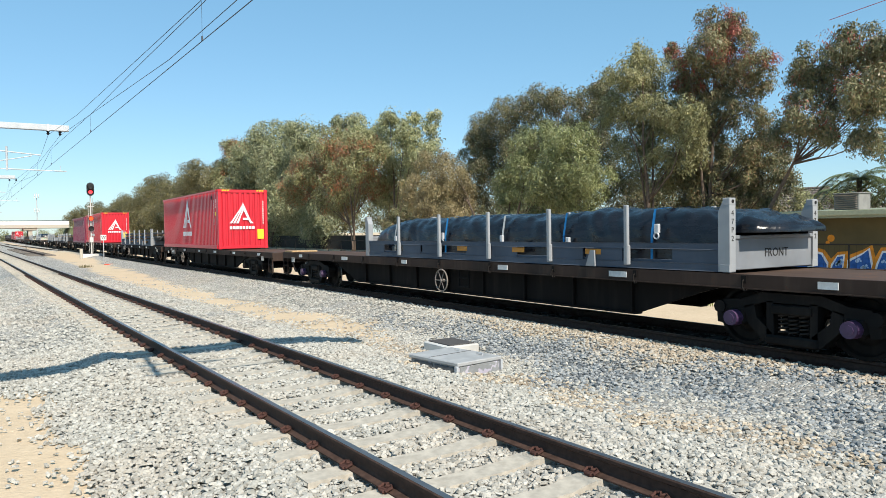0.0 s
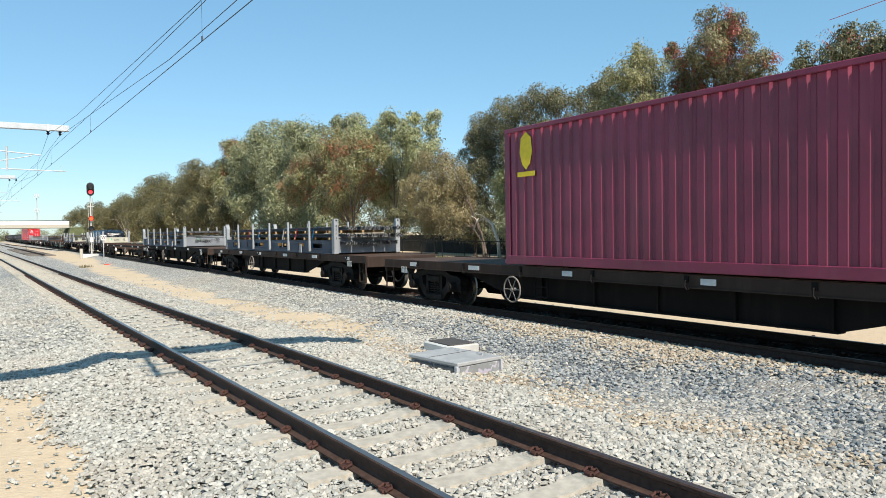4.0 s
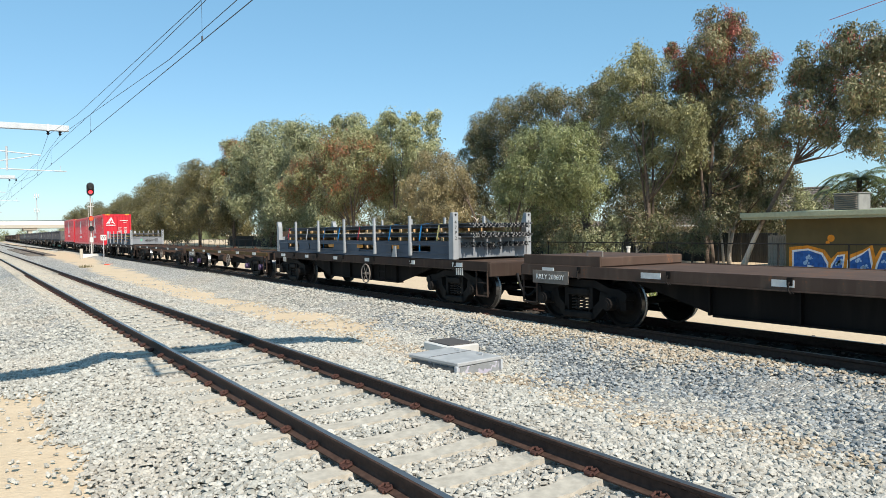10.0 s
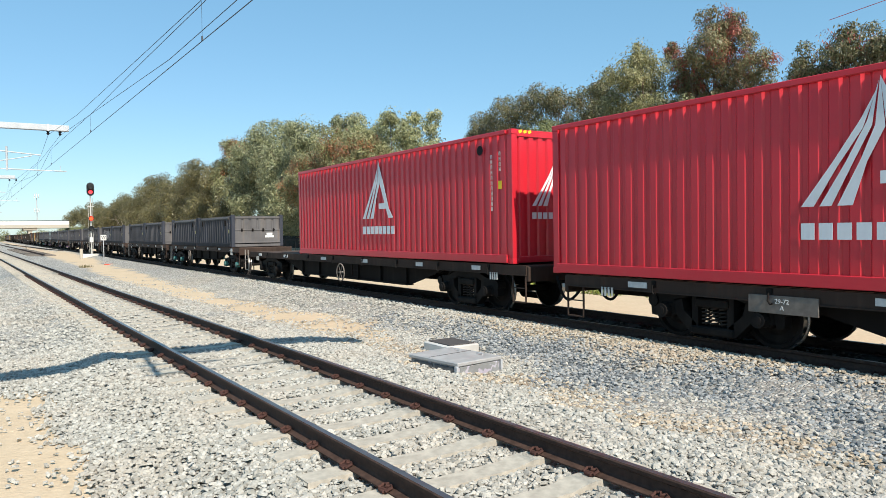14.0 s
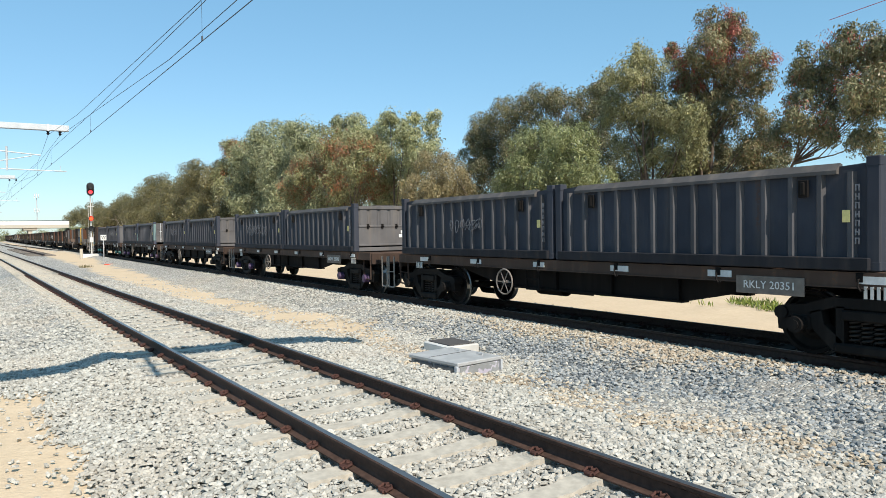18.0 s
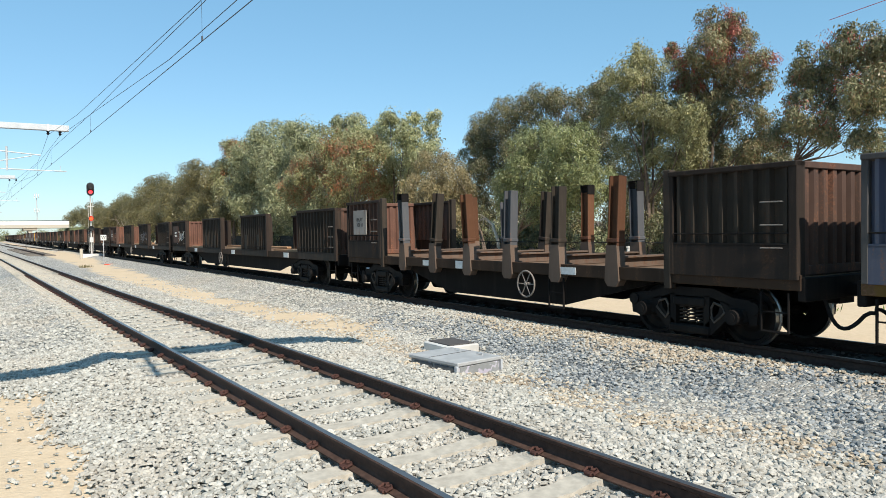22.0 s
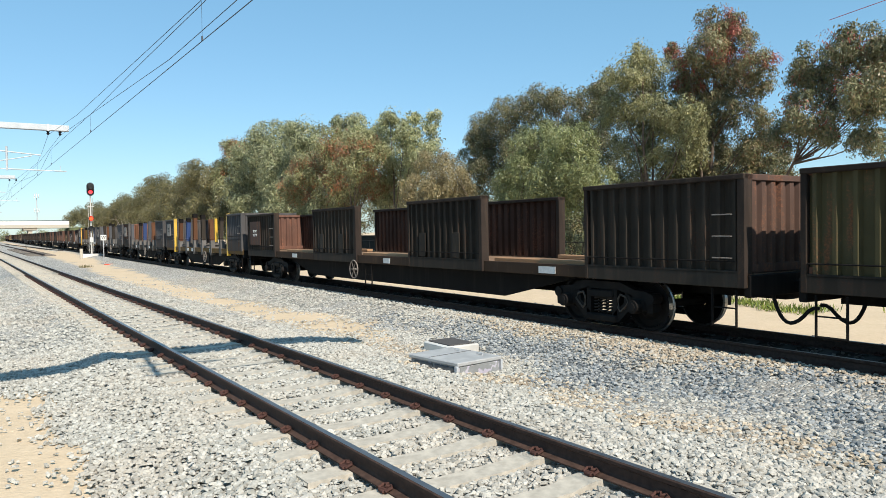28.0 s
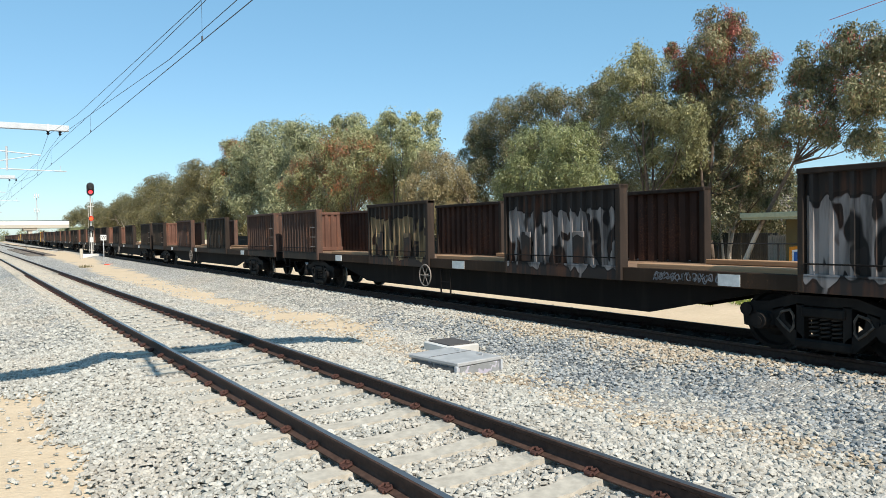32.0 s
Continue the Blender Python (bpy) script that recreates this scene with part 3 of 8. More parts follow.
# ---- overhead line ----
def gantry(x, end_y, label, deep=0.0, root=-4.3):
    """A mast left of the near track with a boom over it, a drop tube and two register arms."""
    yc = near_y(x)
    t_ = thing("overhead_line_gantry", label, "gantry", "overhead line gantries", pose(x, yc, -0.2))
    part("mast", Geo().prism([(-0.16, -0.13), (0.16, -0.13), (0.16, -0.10), (0.02, -0.10), (0.02, 0.10), (0.16, 0.10), (0.16, 0.13), (-0.16, 0.13), (-0.16, 0.10), (-0.02, 0.10), (-0.02, -0.10), (-0.16, -0.10)], 0, 7.3, "z").mesh("mast", M["galv"]), t_, m=pose(0, -4.3, 0))
    part("boom", Geo().box(-0.12 - deep, 0.12 + deep, -4.4, end_y - yc, 6.87 - deep, 7.14 + deep, 0.02).mesh("boom", M["galv_bright"]), t_, "bright galvanised box boom")
    part("drop_tube", Geo().cyl((0, -1.705, 5.05), (0, -1.705, 6.10 + 10 * deep), 0.045, n=8).mesh("drop_tube", M["galv"]), t_)
    part("register_arm", Geo().cyl((0, root, 5.76 + (root + 0.4) * -0.085), (0, -0.4, 5.76), 0.028, n=6).mesh("register_arm", M["galv_bright"]), t_)
    part("register_arm", Geo().cyl((0, root, 5.07 + (root - 0.605) * -0.018), (0, 0.605, 5.07), 0.026, n=6).cyl((0, 0.35, 5.07), (0, 0.35, 5.30), 0.012, n=5).mesh("register_arm", M["galv_bright"]), t_)
    part("arm_brace", Geo().cyl((0, root, 5.72 + (root + 0.75) * 0.22), (0, -0.75, 5.72), 0.022, n=6).mesh("arm_brace", M["galv_bright"]), t_)
    for dy in (-0.095, 0.375):
        part("insulator", cached("ohl_insulator", lambda: Geo().cyl((0, 0, 6.68), (0, 0, 6.90), 0.045, n=10).cyl((0, 0, 6.74), (0, 0, 6.76), 0.08, n=10).cyl((0, 0, 6.82), (0, 0, 6.84), 0.08, n=10).mesh("insulator", M["hose"])), t_, m=pose(0, dy, 0))
    part("bracket", Geo().box(-0.14 - deep, 0.14 + deep, -0.14, -0.05, 6.85 - deep, 7.16 + deep).mesh("bracket", M["galv"]), t_)


for gx, ge in ((2.65, -3.83), (-28.4, -6.08), (-59.5, -7.15), (-90.5, -7.8), (-121.5, -8.4)):
    gantry(gx, ge, "galvanised steel gantry boom carrying the overhead wires", 0.08 if gx > 0 else 0.0, -1.9 if gx > 0 else -4.3)


def overhead_wires():
    t_ = thing("overhead_wires", "dark contact and catenary wires strung along the near track", "wires")
    spans = [33.7, 2.65, -28.4, -59.5, -90.5, -121.5, -152.5]

    def strung(name, r, knots):
        """A wire through knots (metres from the support, sideways, height) in every span."""
        for a in spans[:-1]:
            pts = [(a - d, near_y(a - d) + off, z) for d, off, z in knots]
            part(name, Geo().limb(pts, [r] * len(pts), 5).mesh(name, M["wire"]), t_)

    strung("contact_wire", 0.0075, [(0, 0, 5.16), (15, 0, 5.16), (31.05, 0, 5.16)])
    strung("messenger_wire", 0.0065, [(0, -0.095, 6.48), (3.4, -0.05, 6.1), (6.95, 0, 5.84), (13.66, 0, 5.96), (22, -0.03, 6.09), (31.05, -0.095, 6.48)])
    strung("messenger_wire", 0.0065, [(0, 0.375, 6.48), (3.4, 0.15, 6.06), (6.8, 0.02, 5.79), (11.7, 0, 5.77), (19.3, 0, 5.71), (31.05, 0.375, 6.48)])
    strung("auxiliary_wire", 0.0065, [(0, 0, 5.84), (5.1, 0, 5.34), (9.15, 0, 5.32), (19.25, 0, 5.71), (31.05, 0, 5.84)])
    for a in spans[:-1]:
        for d, z in ((6.9, 5.82), (19.3, 5.71), (31.05, 5.84)):
            x = a - d
            part("dropper", Geo().cyl((x, near_y(x), 5.16), (x, near_y(x), z), 0.003, n=4).cyl((x, near_y(x), 5.16), (x, near_y(x), 5.24), 0.016, n=5).mesh("dropper", M["wire"]), t_)
    # a lone red-brown wire high over the trees, beyond the train
    lw = thing("service_wire", "thin reddish cable crossing high over the trees", "wire")
    part("strand", Geo().cyl((-8.0, 20.0, 10.35), (3.0, 23.5, 12.6), 0.014, n=5).mesh("strand", plain("faded_red_cable", (0.25, 0.05, 0.06), 0.6)), lw)


overhead_wires()


# ---- trees ----
def leaf_mat(name, stops, tip=None):
    s = Shader(name, 0.42)
    isl = s.island()
    col = s.ramp(isl, *[(i / (len(stops) - 1), c) for i, c in enumerate(stops)])
    col = s.mix(1.0, col, s.ramp(s.noise(0.5, 2, where="Object"), (0.3, (0.72, 0.72, 0.72)), (0.7, (1.15, 1.12, 1.05))), "MULTIPLY")
    s.color(col)
    s.b.inputs["Subsurface Weight"].default_value = 0.0
    # thin leaves let some light through
    tr = s.node("BsdfTranslucent")
    s.link(col, tr.inputs["Color"])
    mx = s.node("MixShader", Fac=0.15)
    s.link(s.b.outputs[0], mx.inputs[1])
    s.link(tr.outputs[0], mx.inputs[2])
    s.link(mx.outputs[0], s.t.nodes["Material Output"].inputs["Surface"])
    return s.m


LEAF = {
    "palm": leaf_mat("palm_fronds", [(0.06, 0.085, 0.03), (0.10, 0.13, 0.05), (0.15, 0.17, 0.075)]),
    "dark": leaf_mat("dark_gum_leaves", [(0.085, 0.097, 0.047), (0.148, 0.154, 0.076), (0.210, 0.211, 0.111), (0.249, 0.179, 0.104)]),
    "red": leaf_mat("reddish_gum_leaves", [(0.097, 0.105, 0.050), (0.170, 0.173, 0.083), (0.233, 0.217, 0.111), (0.284, 0.173, 0.098)]),
    "olive": leaf_mat("olive_gum_leaves", [(0.136, 0.138, 0.062), (0.224, 0.227, 0.105), (0.298, 0.299, 0.147), (0.355, 0.336, 0.179)]),
    "green": leaf_mat("fresh_green_leaves", [(0.112, 0.137, 0.055), (0.186, 0.218, 0.091), (0.251, 0.280, 0.125), (0.307, 0.315, 0.160)]),
    "pale": leaf_mat("pale_gum_leaves", [(0.184, 0.203, 0.097), (0.292, 0.311, 0.153), (0.377, 0.391, 0.207), (0.419, 0.418, 0.239)]),
    "far": leaf_mat("dark_green_far_leaves", [(0.078, 0.074, 0.033), (0.130, 0.122, 0.053), (0.182, 0.166, 0.073), (0.22, 0.188, 0.088)]),
    "brown": leaf_mat("brownish_leaves", [(0.125, 0.111, 0.059), (0.216, 0.186, 0.095), (0.289, 0.242, 0.125), (0.352, 0.272, 0.153)]),
    "grey": leaf_mat("grey_green_leaves", [(0.141, 0.161, 0.091), (0.227, 0.253, 0.139), (0.306, 0.328, 0.187), (0.363, 0.365, 0.215)]),
}
M["bark"] = plain("grey_brown_bark", (0.125, 0.095, 0.075), 0.9, 0, 0.45, 5)
s = Shader("shedding_gum_bark", 0.85)
sp = s.node("SeparateXYZ")
s.link(s.coords(), sp.inputs[0])
hgt = s.node("MapRange")
for k, v in (("From Min", 1.2), ("From Max", 3.4)):
    hgt.inputs[k].default_value = v
s.link(sp.outputs[2], hgt.inputs["Value"])
shed_line = s.mix(0.5, hgt.outputs[0], s.noise(2.5, 4))
s.color(s.mix(s.ramp(shed_line, (0.42, 0.0), (0.52, 1.0)), (0.46, 0.41, 0.35), s.ramp(s.noise(6, 5), (0.3, (0.07, 0.052, 0.04)), (0.7, (0.15, 0.115, 0.09)))))
s.bump(s.noise(9, 4, (1, 1, 0.3)), 0.4, 0.02)
M["shed_bark"] = s.m
M["pale_bark"] = plain("pale_smooth_bark", (0.42, 0.37, 0.31), 0.8, 0, 0.3, 4)
M["rust_leaf"] = leaf_mat("orange_brown_new_growth", [(0.20, 0.095, 0.045), (0.33, 0.135, 0.065), (0.42, 0.195, 0.095)])
M["blossom"] = leaf_mat("red_new_growth", [(0.16, 0.05, 0.035), (0.30, 0.07, 0.05), (0.38, 0.12, 0.08)])


def spray_points(rng, clumps, per, lump_size=1.0, fuzz=0.5):
    """Points and outward ways for leaf sprays: many rounded lumps with gaps between them, and a loose haze of leaves round them."""
    P, N = [], []
    for cx, cy, cz, r in clumps:
        subs = max(9, int(r * r * (8 + 4 * fuzz) / lump_size ** 2))
        n = int(per * r * r)
        d = rng.normal(size=(subs, 3))
        d /= np.linalg.norm(d, axis=1)[:, None]
        lump = np.array([cx, cy, cz]) + d * r * (rng.uniform(0.08, 1.0, (subs, 1)) ** 0.4) * 1.08 * np.array([1, 1, 0.85])
        rad = r ** 0.6 * rng.uniform(0.17, 0.40, subs) * lump_size
        k = rng.choice(subs, n, p=rad ** 2 / np.sum(rad ** 2))
        e = rng.normal(size=(n, 3)) + np.array([0, 0, 0.35])
        e /= np.linalg.norm(e, axis=1)[:, None]
        pt = lump[k] + e * (rad[k] * (1.0 + 0.25 * fuzz - 0.75 * rng.uniform(0, 1.0, n) ** 2))[:, None] * np.array([1, 1, 0.92])
        # sprays hang: the lower leaves trail down in strands
        pt[:, 2] -= fuzz * rad[k] * np.abs(np.sin(37.0 * pt[:, 0] + 23.0 * pt[:, 1])) * (0.9 - e[:, 2]) * 0.45
        way = e + d[k] * 0.35
        loose = rng.uniform(0, 1, n) < 0.03 + 0.09 * fuzz
        pt[loose] = np.array([cx, cy, cz]) + e[loose] * r * (rng.uniform(0.3, 1.2, (int(loose.sum()), 1)))
        P.append(pt)
        N.append(way / np.linalg.norm(way, axis=1)[:, None])
    return np.concatenate(P), np.concatenate(N)


def leaf_mesh(name, P, N, rng, mat, length=(0.15, 0.30), width=(0.014, 0.032), droop=0.9, spread=0.42):
    """Narrow leaves that hang and lie roughly along the lump's skin; spread: how far they turn out of it."""
    n = len(P)
    face = N + rng.normal(size=(n, 3)) * spread
    face /= np.linalg.norm(face, axis=1)[:, None]
    a = rng.normal(size=(n, 3)) * 0.6
    a[:, 2] -= droop
    a -= face * np.sum(a * face, axis=1)[:, None]
    a /= np.linalg.norm(a, axis=1)[:, None]
    b = np.cross(face, a)
    L, W = rng.uniform(*length, n)[:, None], rng.uniform(*width, n)[:, None]
    v = np.stack([P, P + a * L * 0.45 + b * W, P + a * L, P + a * L * 0.5 - b * W], 1)
    f = np.arange(n * 4).reshape(n, 4)
    me = bpy.data.meshes.new(name)
    me.vertices.add(n * 4)
    me.vertices.foreach_set("co", v.ravel())
    me.loops.add(n * 4)
    me.loops.foreach_set("vertex_index", f.ravel())
    me.polygons.add(n)
    me.polygons.foreach_set("loop_start", np.arange(0, n * 4, 4))
    me.update(calc_edges=True)
    me.materials.append(mat)
    return me


TREE_LABEL = {
    "dark": "tall gum tree with dark drooping leaves behind the fence", "red": "gum tree with red tinged new leaves and blossom",
    "olive": "dense olive green gum tree", "green": "round bushy fresh green tree by the fence", "pale": "pale green gum tree with open crown",
    "far": "dense dark green tree in the row along the line", "brown": "brownish half dry tree with fallen limbs", "grey": "broad grey green gum tree",
}
tree_count = [0]


def tree(hue, base, clumps, per=2500, size=1.0, bend=1.7, pale=None, lowest=0.28, stems_most=3):
    """A gum tree of one to three stems with branching limbs; clumps: where its foliage hangs (x, y, z, radius)."""
    tree_count[0] += 1
    rng = np.random.default_rng(100 + tree_count[0])
    rk = random.Random(200 + tree_count[0])
    bx, by = base
    t_ = thing("gum_tree", TREE_LABEL[hue], "tree", "trees along the fence", pose(bx, by, -0.3))
    rel = [(x - bx, y - by, z + 0.3, r) for x, y, z, r in clumps]
    if bx < -50 and size == 1.0:
        per, size = (1050, 1.45) if bx > -80 else (850, 1.9)
    wide = 1.35 if bx < -50 else 1.05
    if bx > -32:
        per, size = per * 1.3, size * 0.9
    top = max(c[2] for c in rel)
    thick = 0.06 + 0.009 * top
    heads = sorted(rel, key=lambda c: -c[2])
    tips = [heads[0]]
    for c in heads[1:]:
        if len(tips) < stems_most and c[2] > 0.55 * top and min(math.hypot(c[0] - h[0], c[1] - h[1]) for h in tips) > 1.6:
            tips.append(c)
    stems = []
    g_ = Geo()
    for j, (tx, ty, tz, tr) in enumerate(tips):
        a, ox, oy = rk.uniform(0, 6.28), rk.uniform(-.25, .25) * (j > 0), rk.uniform(-.2, .2) * (j > 0)
        end, ph = tz + tr * 0.5, rk.uniform(0, 6)

        def at(f, tx=tx, ty=ty, end=end, ox=ox, oy=oy, ph=ph, a=a):
            wig = 0.10 * math.sin(f * 7 + ph) * min(1, f * 4) + 0.04 * math.sin(f * 17 + ph)
            return Vector((ox + (tx - ox) * f ** bend + wig * math.cos(a), oy + (ty - oy) * f ** bend + wig * math.sin(a), -0.1 + (end + 0.1) * f))
        stems.append(at)
        fs_ = [i / 12 for i in range(13)]
        g_.limb([tuple(at(f)) for f in fs_], [thick * (1.0 if j == 0 else 0.75) * max(0.06, (1.25 if f == 0 else 1.0) - 0.93 * f ** 0.8) for f in fs_], 8)
    for x, y, z, r in rel:
        end = Vector((x, y, z))
        at = min(stems, key=lambda s_: (s_(0.6 * z / top) - end).length)
        f0 = min(0.8, max(lowest, (z - 1.1 * math.hypot(x - at(0.5).x, y - at(0.5).y) - 0.6) / top))
        o = at(f0)
        mid = o.lerp(end, 0.45) + Vector((rk.uniform(-.3, .3), rk.uniform(-.3, .3), rk.uniform(-0.35, 0.15)))
        w0 = thick * (1 - 0.85 * f0) * 0.55
        pts = [o, o.lerp(mid, 0.5) + Vector((rk.uniform(-.1, .1), rk.uniform(-.1, .1), 0)), mid, mid.lerp(end, 0.55) + Vector((rk.uniform(-.2, .2), rk.uniform(-.2, .2), 0.1)), end + Vector((0, 0, r * 0.6))]
        g_.limb([tuple(q) for q in pts], [w0, w0 * 0.8, w0 * 0.6, w0 * 0.35, 0.012], 6)
        for _ in range(6):
            d = Vector((rk.gauss(0, 1), rk.gauss(0, 1), rk.gauss(0.3, 0.7))).normalized()
            q = mid.lerp(end, rk.uniform(0.2, 1.0))
            k1 = q + d * r * 0.5 + Vector((0, 0, rk.uniform(-.05, .15)))
            g_.limb([tuple(q), tuple(k1), tuple(k1 + (d + Vector((rk.gauss(0, .4), rk.gauss(0, .4), rk.gauss(0, .4)))) * r * 0.55)], [w0 * 0.35, 0.018 * size ** 0.5, 0.007], 4)
    part("trunk", g_.mesh("trunk", M["shed_bark" if tree_count[0] in (1, 4) else "pale_bark" if (rk.random() < 0.08 if pale is None else pale) else "bark"], True), t_)
    P, N = spray_points(rng, rel, per, 1.0 if bx > -50 else 1.3 if bx > -80 else 1.9, 1.0 if bx > -50 else 0.6)
    part("crown", leaf_mesh("crown", P, N, rng, LEAF["olive" if hue == "red" and bx < -50 else hue], (0.12 * size, 0.25 * size), (0.018 * size * wide, 0.040 * size * wide), spread=0.62 if bx > -50 else 0.5), t_)
    if hue == "red" or tree_count[0] == 1:
        P, N = spray_points(rng, [c for c in rel if c[2] > top - (3.2 if bx > -50 else 6)], per * (0.05 if tree_count[0] == 1 else 0.30 if bx > -50 else 0.4))
        part("blossom", leaf_mesh("blossom", P, N, rng, M["blossom" if bx > -50 else "rust_leaf"], (0.12 * size, 0.24 * size), (0.016 * size, 0.036 * size)), t_, "red new growth")
    return t_


tree('dark', (-13.3, 21.7), [(-7.33, 21.5, 6.6, 0.5), (-7.85, 21.2, 9.17, 1.07), (-7.2, 22.1, 9.31, 1.07), (-9.53, 21.6, 9.09, 0.95), (-10.7, 22.3, 8.43, 0.86), (-8.98, 22.4, 7.87, 1.25), (-6.68, 20.6, 7.19, 1.14), (-9.39, 20.4, 6.79, 0.88), (-11.54, 23.1, 6.28, 0.87), (-8.79, 21.2, 6.15, 0.86), (-7.27, 21.1, 5.83, 0.8), (-7.08, 23.6, 7.9, 1.34), (-6.0, 21.9, 8.9, 1.03), (-7.41, 23.1, 5.49, 0.73)], bend=1.15, pale=False, lowest=0.5, stems_most=1)
tree('red', (-17.5, 25.0), [(-16.74, 24.9, 13.13, 1.06), (-16.12, 25.4, 12.12, 1.03), (-16.78, 23.9, 11.58, 1.17), (-14.6, 25.4, 10.63, 0.84), (-16.92, 26.2, 10.56, 1.34), (-18.36, 25.1, 10.08, 1.23), (-16.37, 25.8, 8.54, 1.26), (-17.74, 25.5, 8.02, 1.36), (-17.86, 23.6, 11.09, 0.75), (-15.19, 25.8, 9.58, 0.74), (-20.18, 25.3, 12.27, 0.61), (-14.9, 25.6, 6.6, 1.05), (-15.85, 26.0, 5.0, 1.2), (-14.2, 26.4, 4.9, 0.95), (-17.3, 25.6, 4.1, 1.25), (-18.4, 25.8, 7.1, 1.2), (-20.8, 26.2, 8.6, 1.2), (-19.8, 25.8, 5.6, 1.3), (-14.3, 25.3, 7.7, 0.7)])
tree('olive', (-20.0, 23.0), [(-20.28, 22.4, 12.03, 0.78), (-20.36, 21.5, 10.66, 1.16), (-20.52, 24.2, 10.64, 1.54), (-22.12, 22.9, 9.19, 1.43), (-19.24, 23.7, 8.49, 1.62), (-21.88, 24.2, 7.37, 1.66), (-18.34, 23.7, 6.38, 1.34), (-20.72, 24.3, 5.39, 1.56), (-16.79, 22.7, 7.59, 0.91)])
tree('dark', (-17.6, 27.0), [(-21.54, 28.0, 3.97, 1.51), (-18.54, 26.8, 4.56, 1.54), (-17.38, 28.4, 4.19, 1.27), (-16.17, 28.2, 6.06, 1.17), (-13.61, 25.7, 4.51, 0.83), (-17.09, 25.8, 2.84, 1.15), (-19.05, 26.1, 5.31, 1.2), (-18.26, 28.5, 5.84, 1.22), (-15.34, 26.8, 3.79, 0.94)])
tree('green', (-29.1, 20.0), [(-26.47, 20.4, 7.08, 1.8), (-22.68, 19.4, 6.63, 1.51), (-27.72, 20.0, 5.44, 1.68), (-23.97, 19.6, 4.88, 1.9), (-21.4, 19.5, 4.89, 1.35), (-26.16, 20.3, 3.84, 1.5), (-22.73, 20.3, 3.68, 1.27), (-30.68, 21.3, 4.14, 1.18)])
tree('dark', (-28.1, 26.0), [(-37.56, 26.6, 10.86, 1.75), (-34.97, 27.4, 11.44, 1.78), (-41.24, 27.1, 10.44, 1.61), (-32.45, 27.6, 11.37, 1.37), (-28.55, 26.5, 10.4, 1.44), (-25.08, 24.9, 11.2, 1.18), (-42.97, 27.2, 8.67, 1.3), (-40.3, 27.5, 8.52, 1.83), (-27.93, 27.3, 9.65, 1.43), (-25.64, 26.2, 5.09, 1.29), (-26.83, 26.7, 7.32, 1.4), (-40.75, 26.0, 6.9, 1.6), (-41.1, 26.5, 9.4, 1.4), (-41.6, 26.3, 5.2, 1.6), (-36.6, 26.8, 5.4, 1.7), (-33.5, 27.0, 8.6, 1.6), (-30.6, 27.2, 8.4, 1.5), (-37.0, 27.2, 8.3, 1.7), (-30.2, 27.0, 5.6, 1.6)])
tree('pale', (-57.5, 27.0), [(-56.55, 26.1, 13.7, 1.17), (-51.83, 28.1, 12.78, 1.12), (-60.02, 27.2, 11.59, 2.57), (-51.18, 26.3, 10.22, 2.31), (-60.83, 25.6, 11.72, 2.2), (-56.55, 28.1, 8.41, 2.73), (-61.37, 28.6, 6.18, 2.51), (-51.87, 25.7, 12.62, 0.99)])
tree('brown', (-36.2, 23.0), [(-44.22, 24.0, 7.27, 1.78), (-40.17, 22.7, 5.98, 1.57), (-41.48, 21.9, 4.56, 1.96), (-44.94, 22.3, 5.32, 1.67), (-40.65, 23.9, 4.64, 1.41), (-46.13, 24.2, 2.88, 1.73), (-38.49, 21.5, 2.95, 1.34)])
tree('red', (-61.1, 24.0), [(-65.4, 24.4, 11.41, 2.54), (-56.13, 22.5, 9.54, 2.38), (-69.69, 24.7, 9.36, 2.53), (-71.85, 23.5, 9.35, 2.23), (-64.13, 25.2, 7.66, 2.91), (-59.29, 25.5, 7.35, 2.16), (-76.6, 24.0, 7.62, 2.56), (-68.33, 25.6, 5.84, 2.65)])
tree('grey', (-98.9, 28.0), [(-96.13, 27.4, 15.16, 3.59), (-80.86, 26.6, 14.95, 2.47), (-71.87, 28.3, 14.79, 1.81), (-102.1, 26.5, 12.75, 3.74), (-90.58, 27.0, 11.12, 3.75), (-79.71, 27.7, 12.35, 2.69), (-101.93, 28.4, 8.32, 4.13), (-86.1, 26.9, 5.89, 3.62), (-104.27, 26.5, 7.51, 3.44), (-99.38, 29.2, 3.07, 3.37), (-81.38, 27.4, 3.21, 2.73)])
tree('red', (-111.4, 26.0), [(-113.97, 27.5, 16.13, 2.53), (-117.58, 27.3, 12.51, 2.59), (-106.51, 25.6, 8.88, 2.38), (-115.06, 25.9, 9.17, 2.34)])
tree('far', (-129.6, 25.0), [(-130.6, 25.1, 13.0, 3.01), (-120.55, 25.5, 10.26, 2.83), (-139.91, 25.3, 10.28, 3.64), (-127.58, 25.2, 6.46, 3.59), (-113.67, 25.4, 5.23, 2.89), (-120.1, 26.4, 13.48, 1.62)])
tree('far', (-165.2, 25.0), [(-166.75, 25.0, 12.48, 3.42), (-148.54, 24.8, 10.01, 3.82), (-185.9, 25.7, 10.1, 4.06), (-155.96, 24.2, 6.14, 4.22), (-139.72, 24.4, 4.81, 3.4)])
tree('far', (-211.2, 25.0), [(-228.2, 26.5, 10.8, 3.47), (-196.79, 25.1, 8.42, 3.95), (-231.38, 25.2, 7.58, 3.85), (-179.85, 23.4, 4.95, 3.64)])
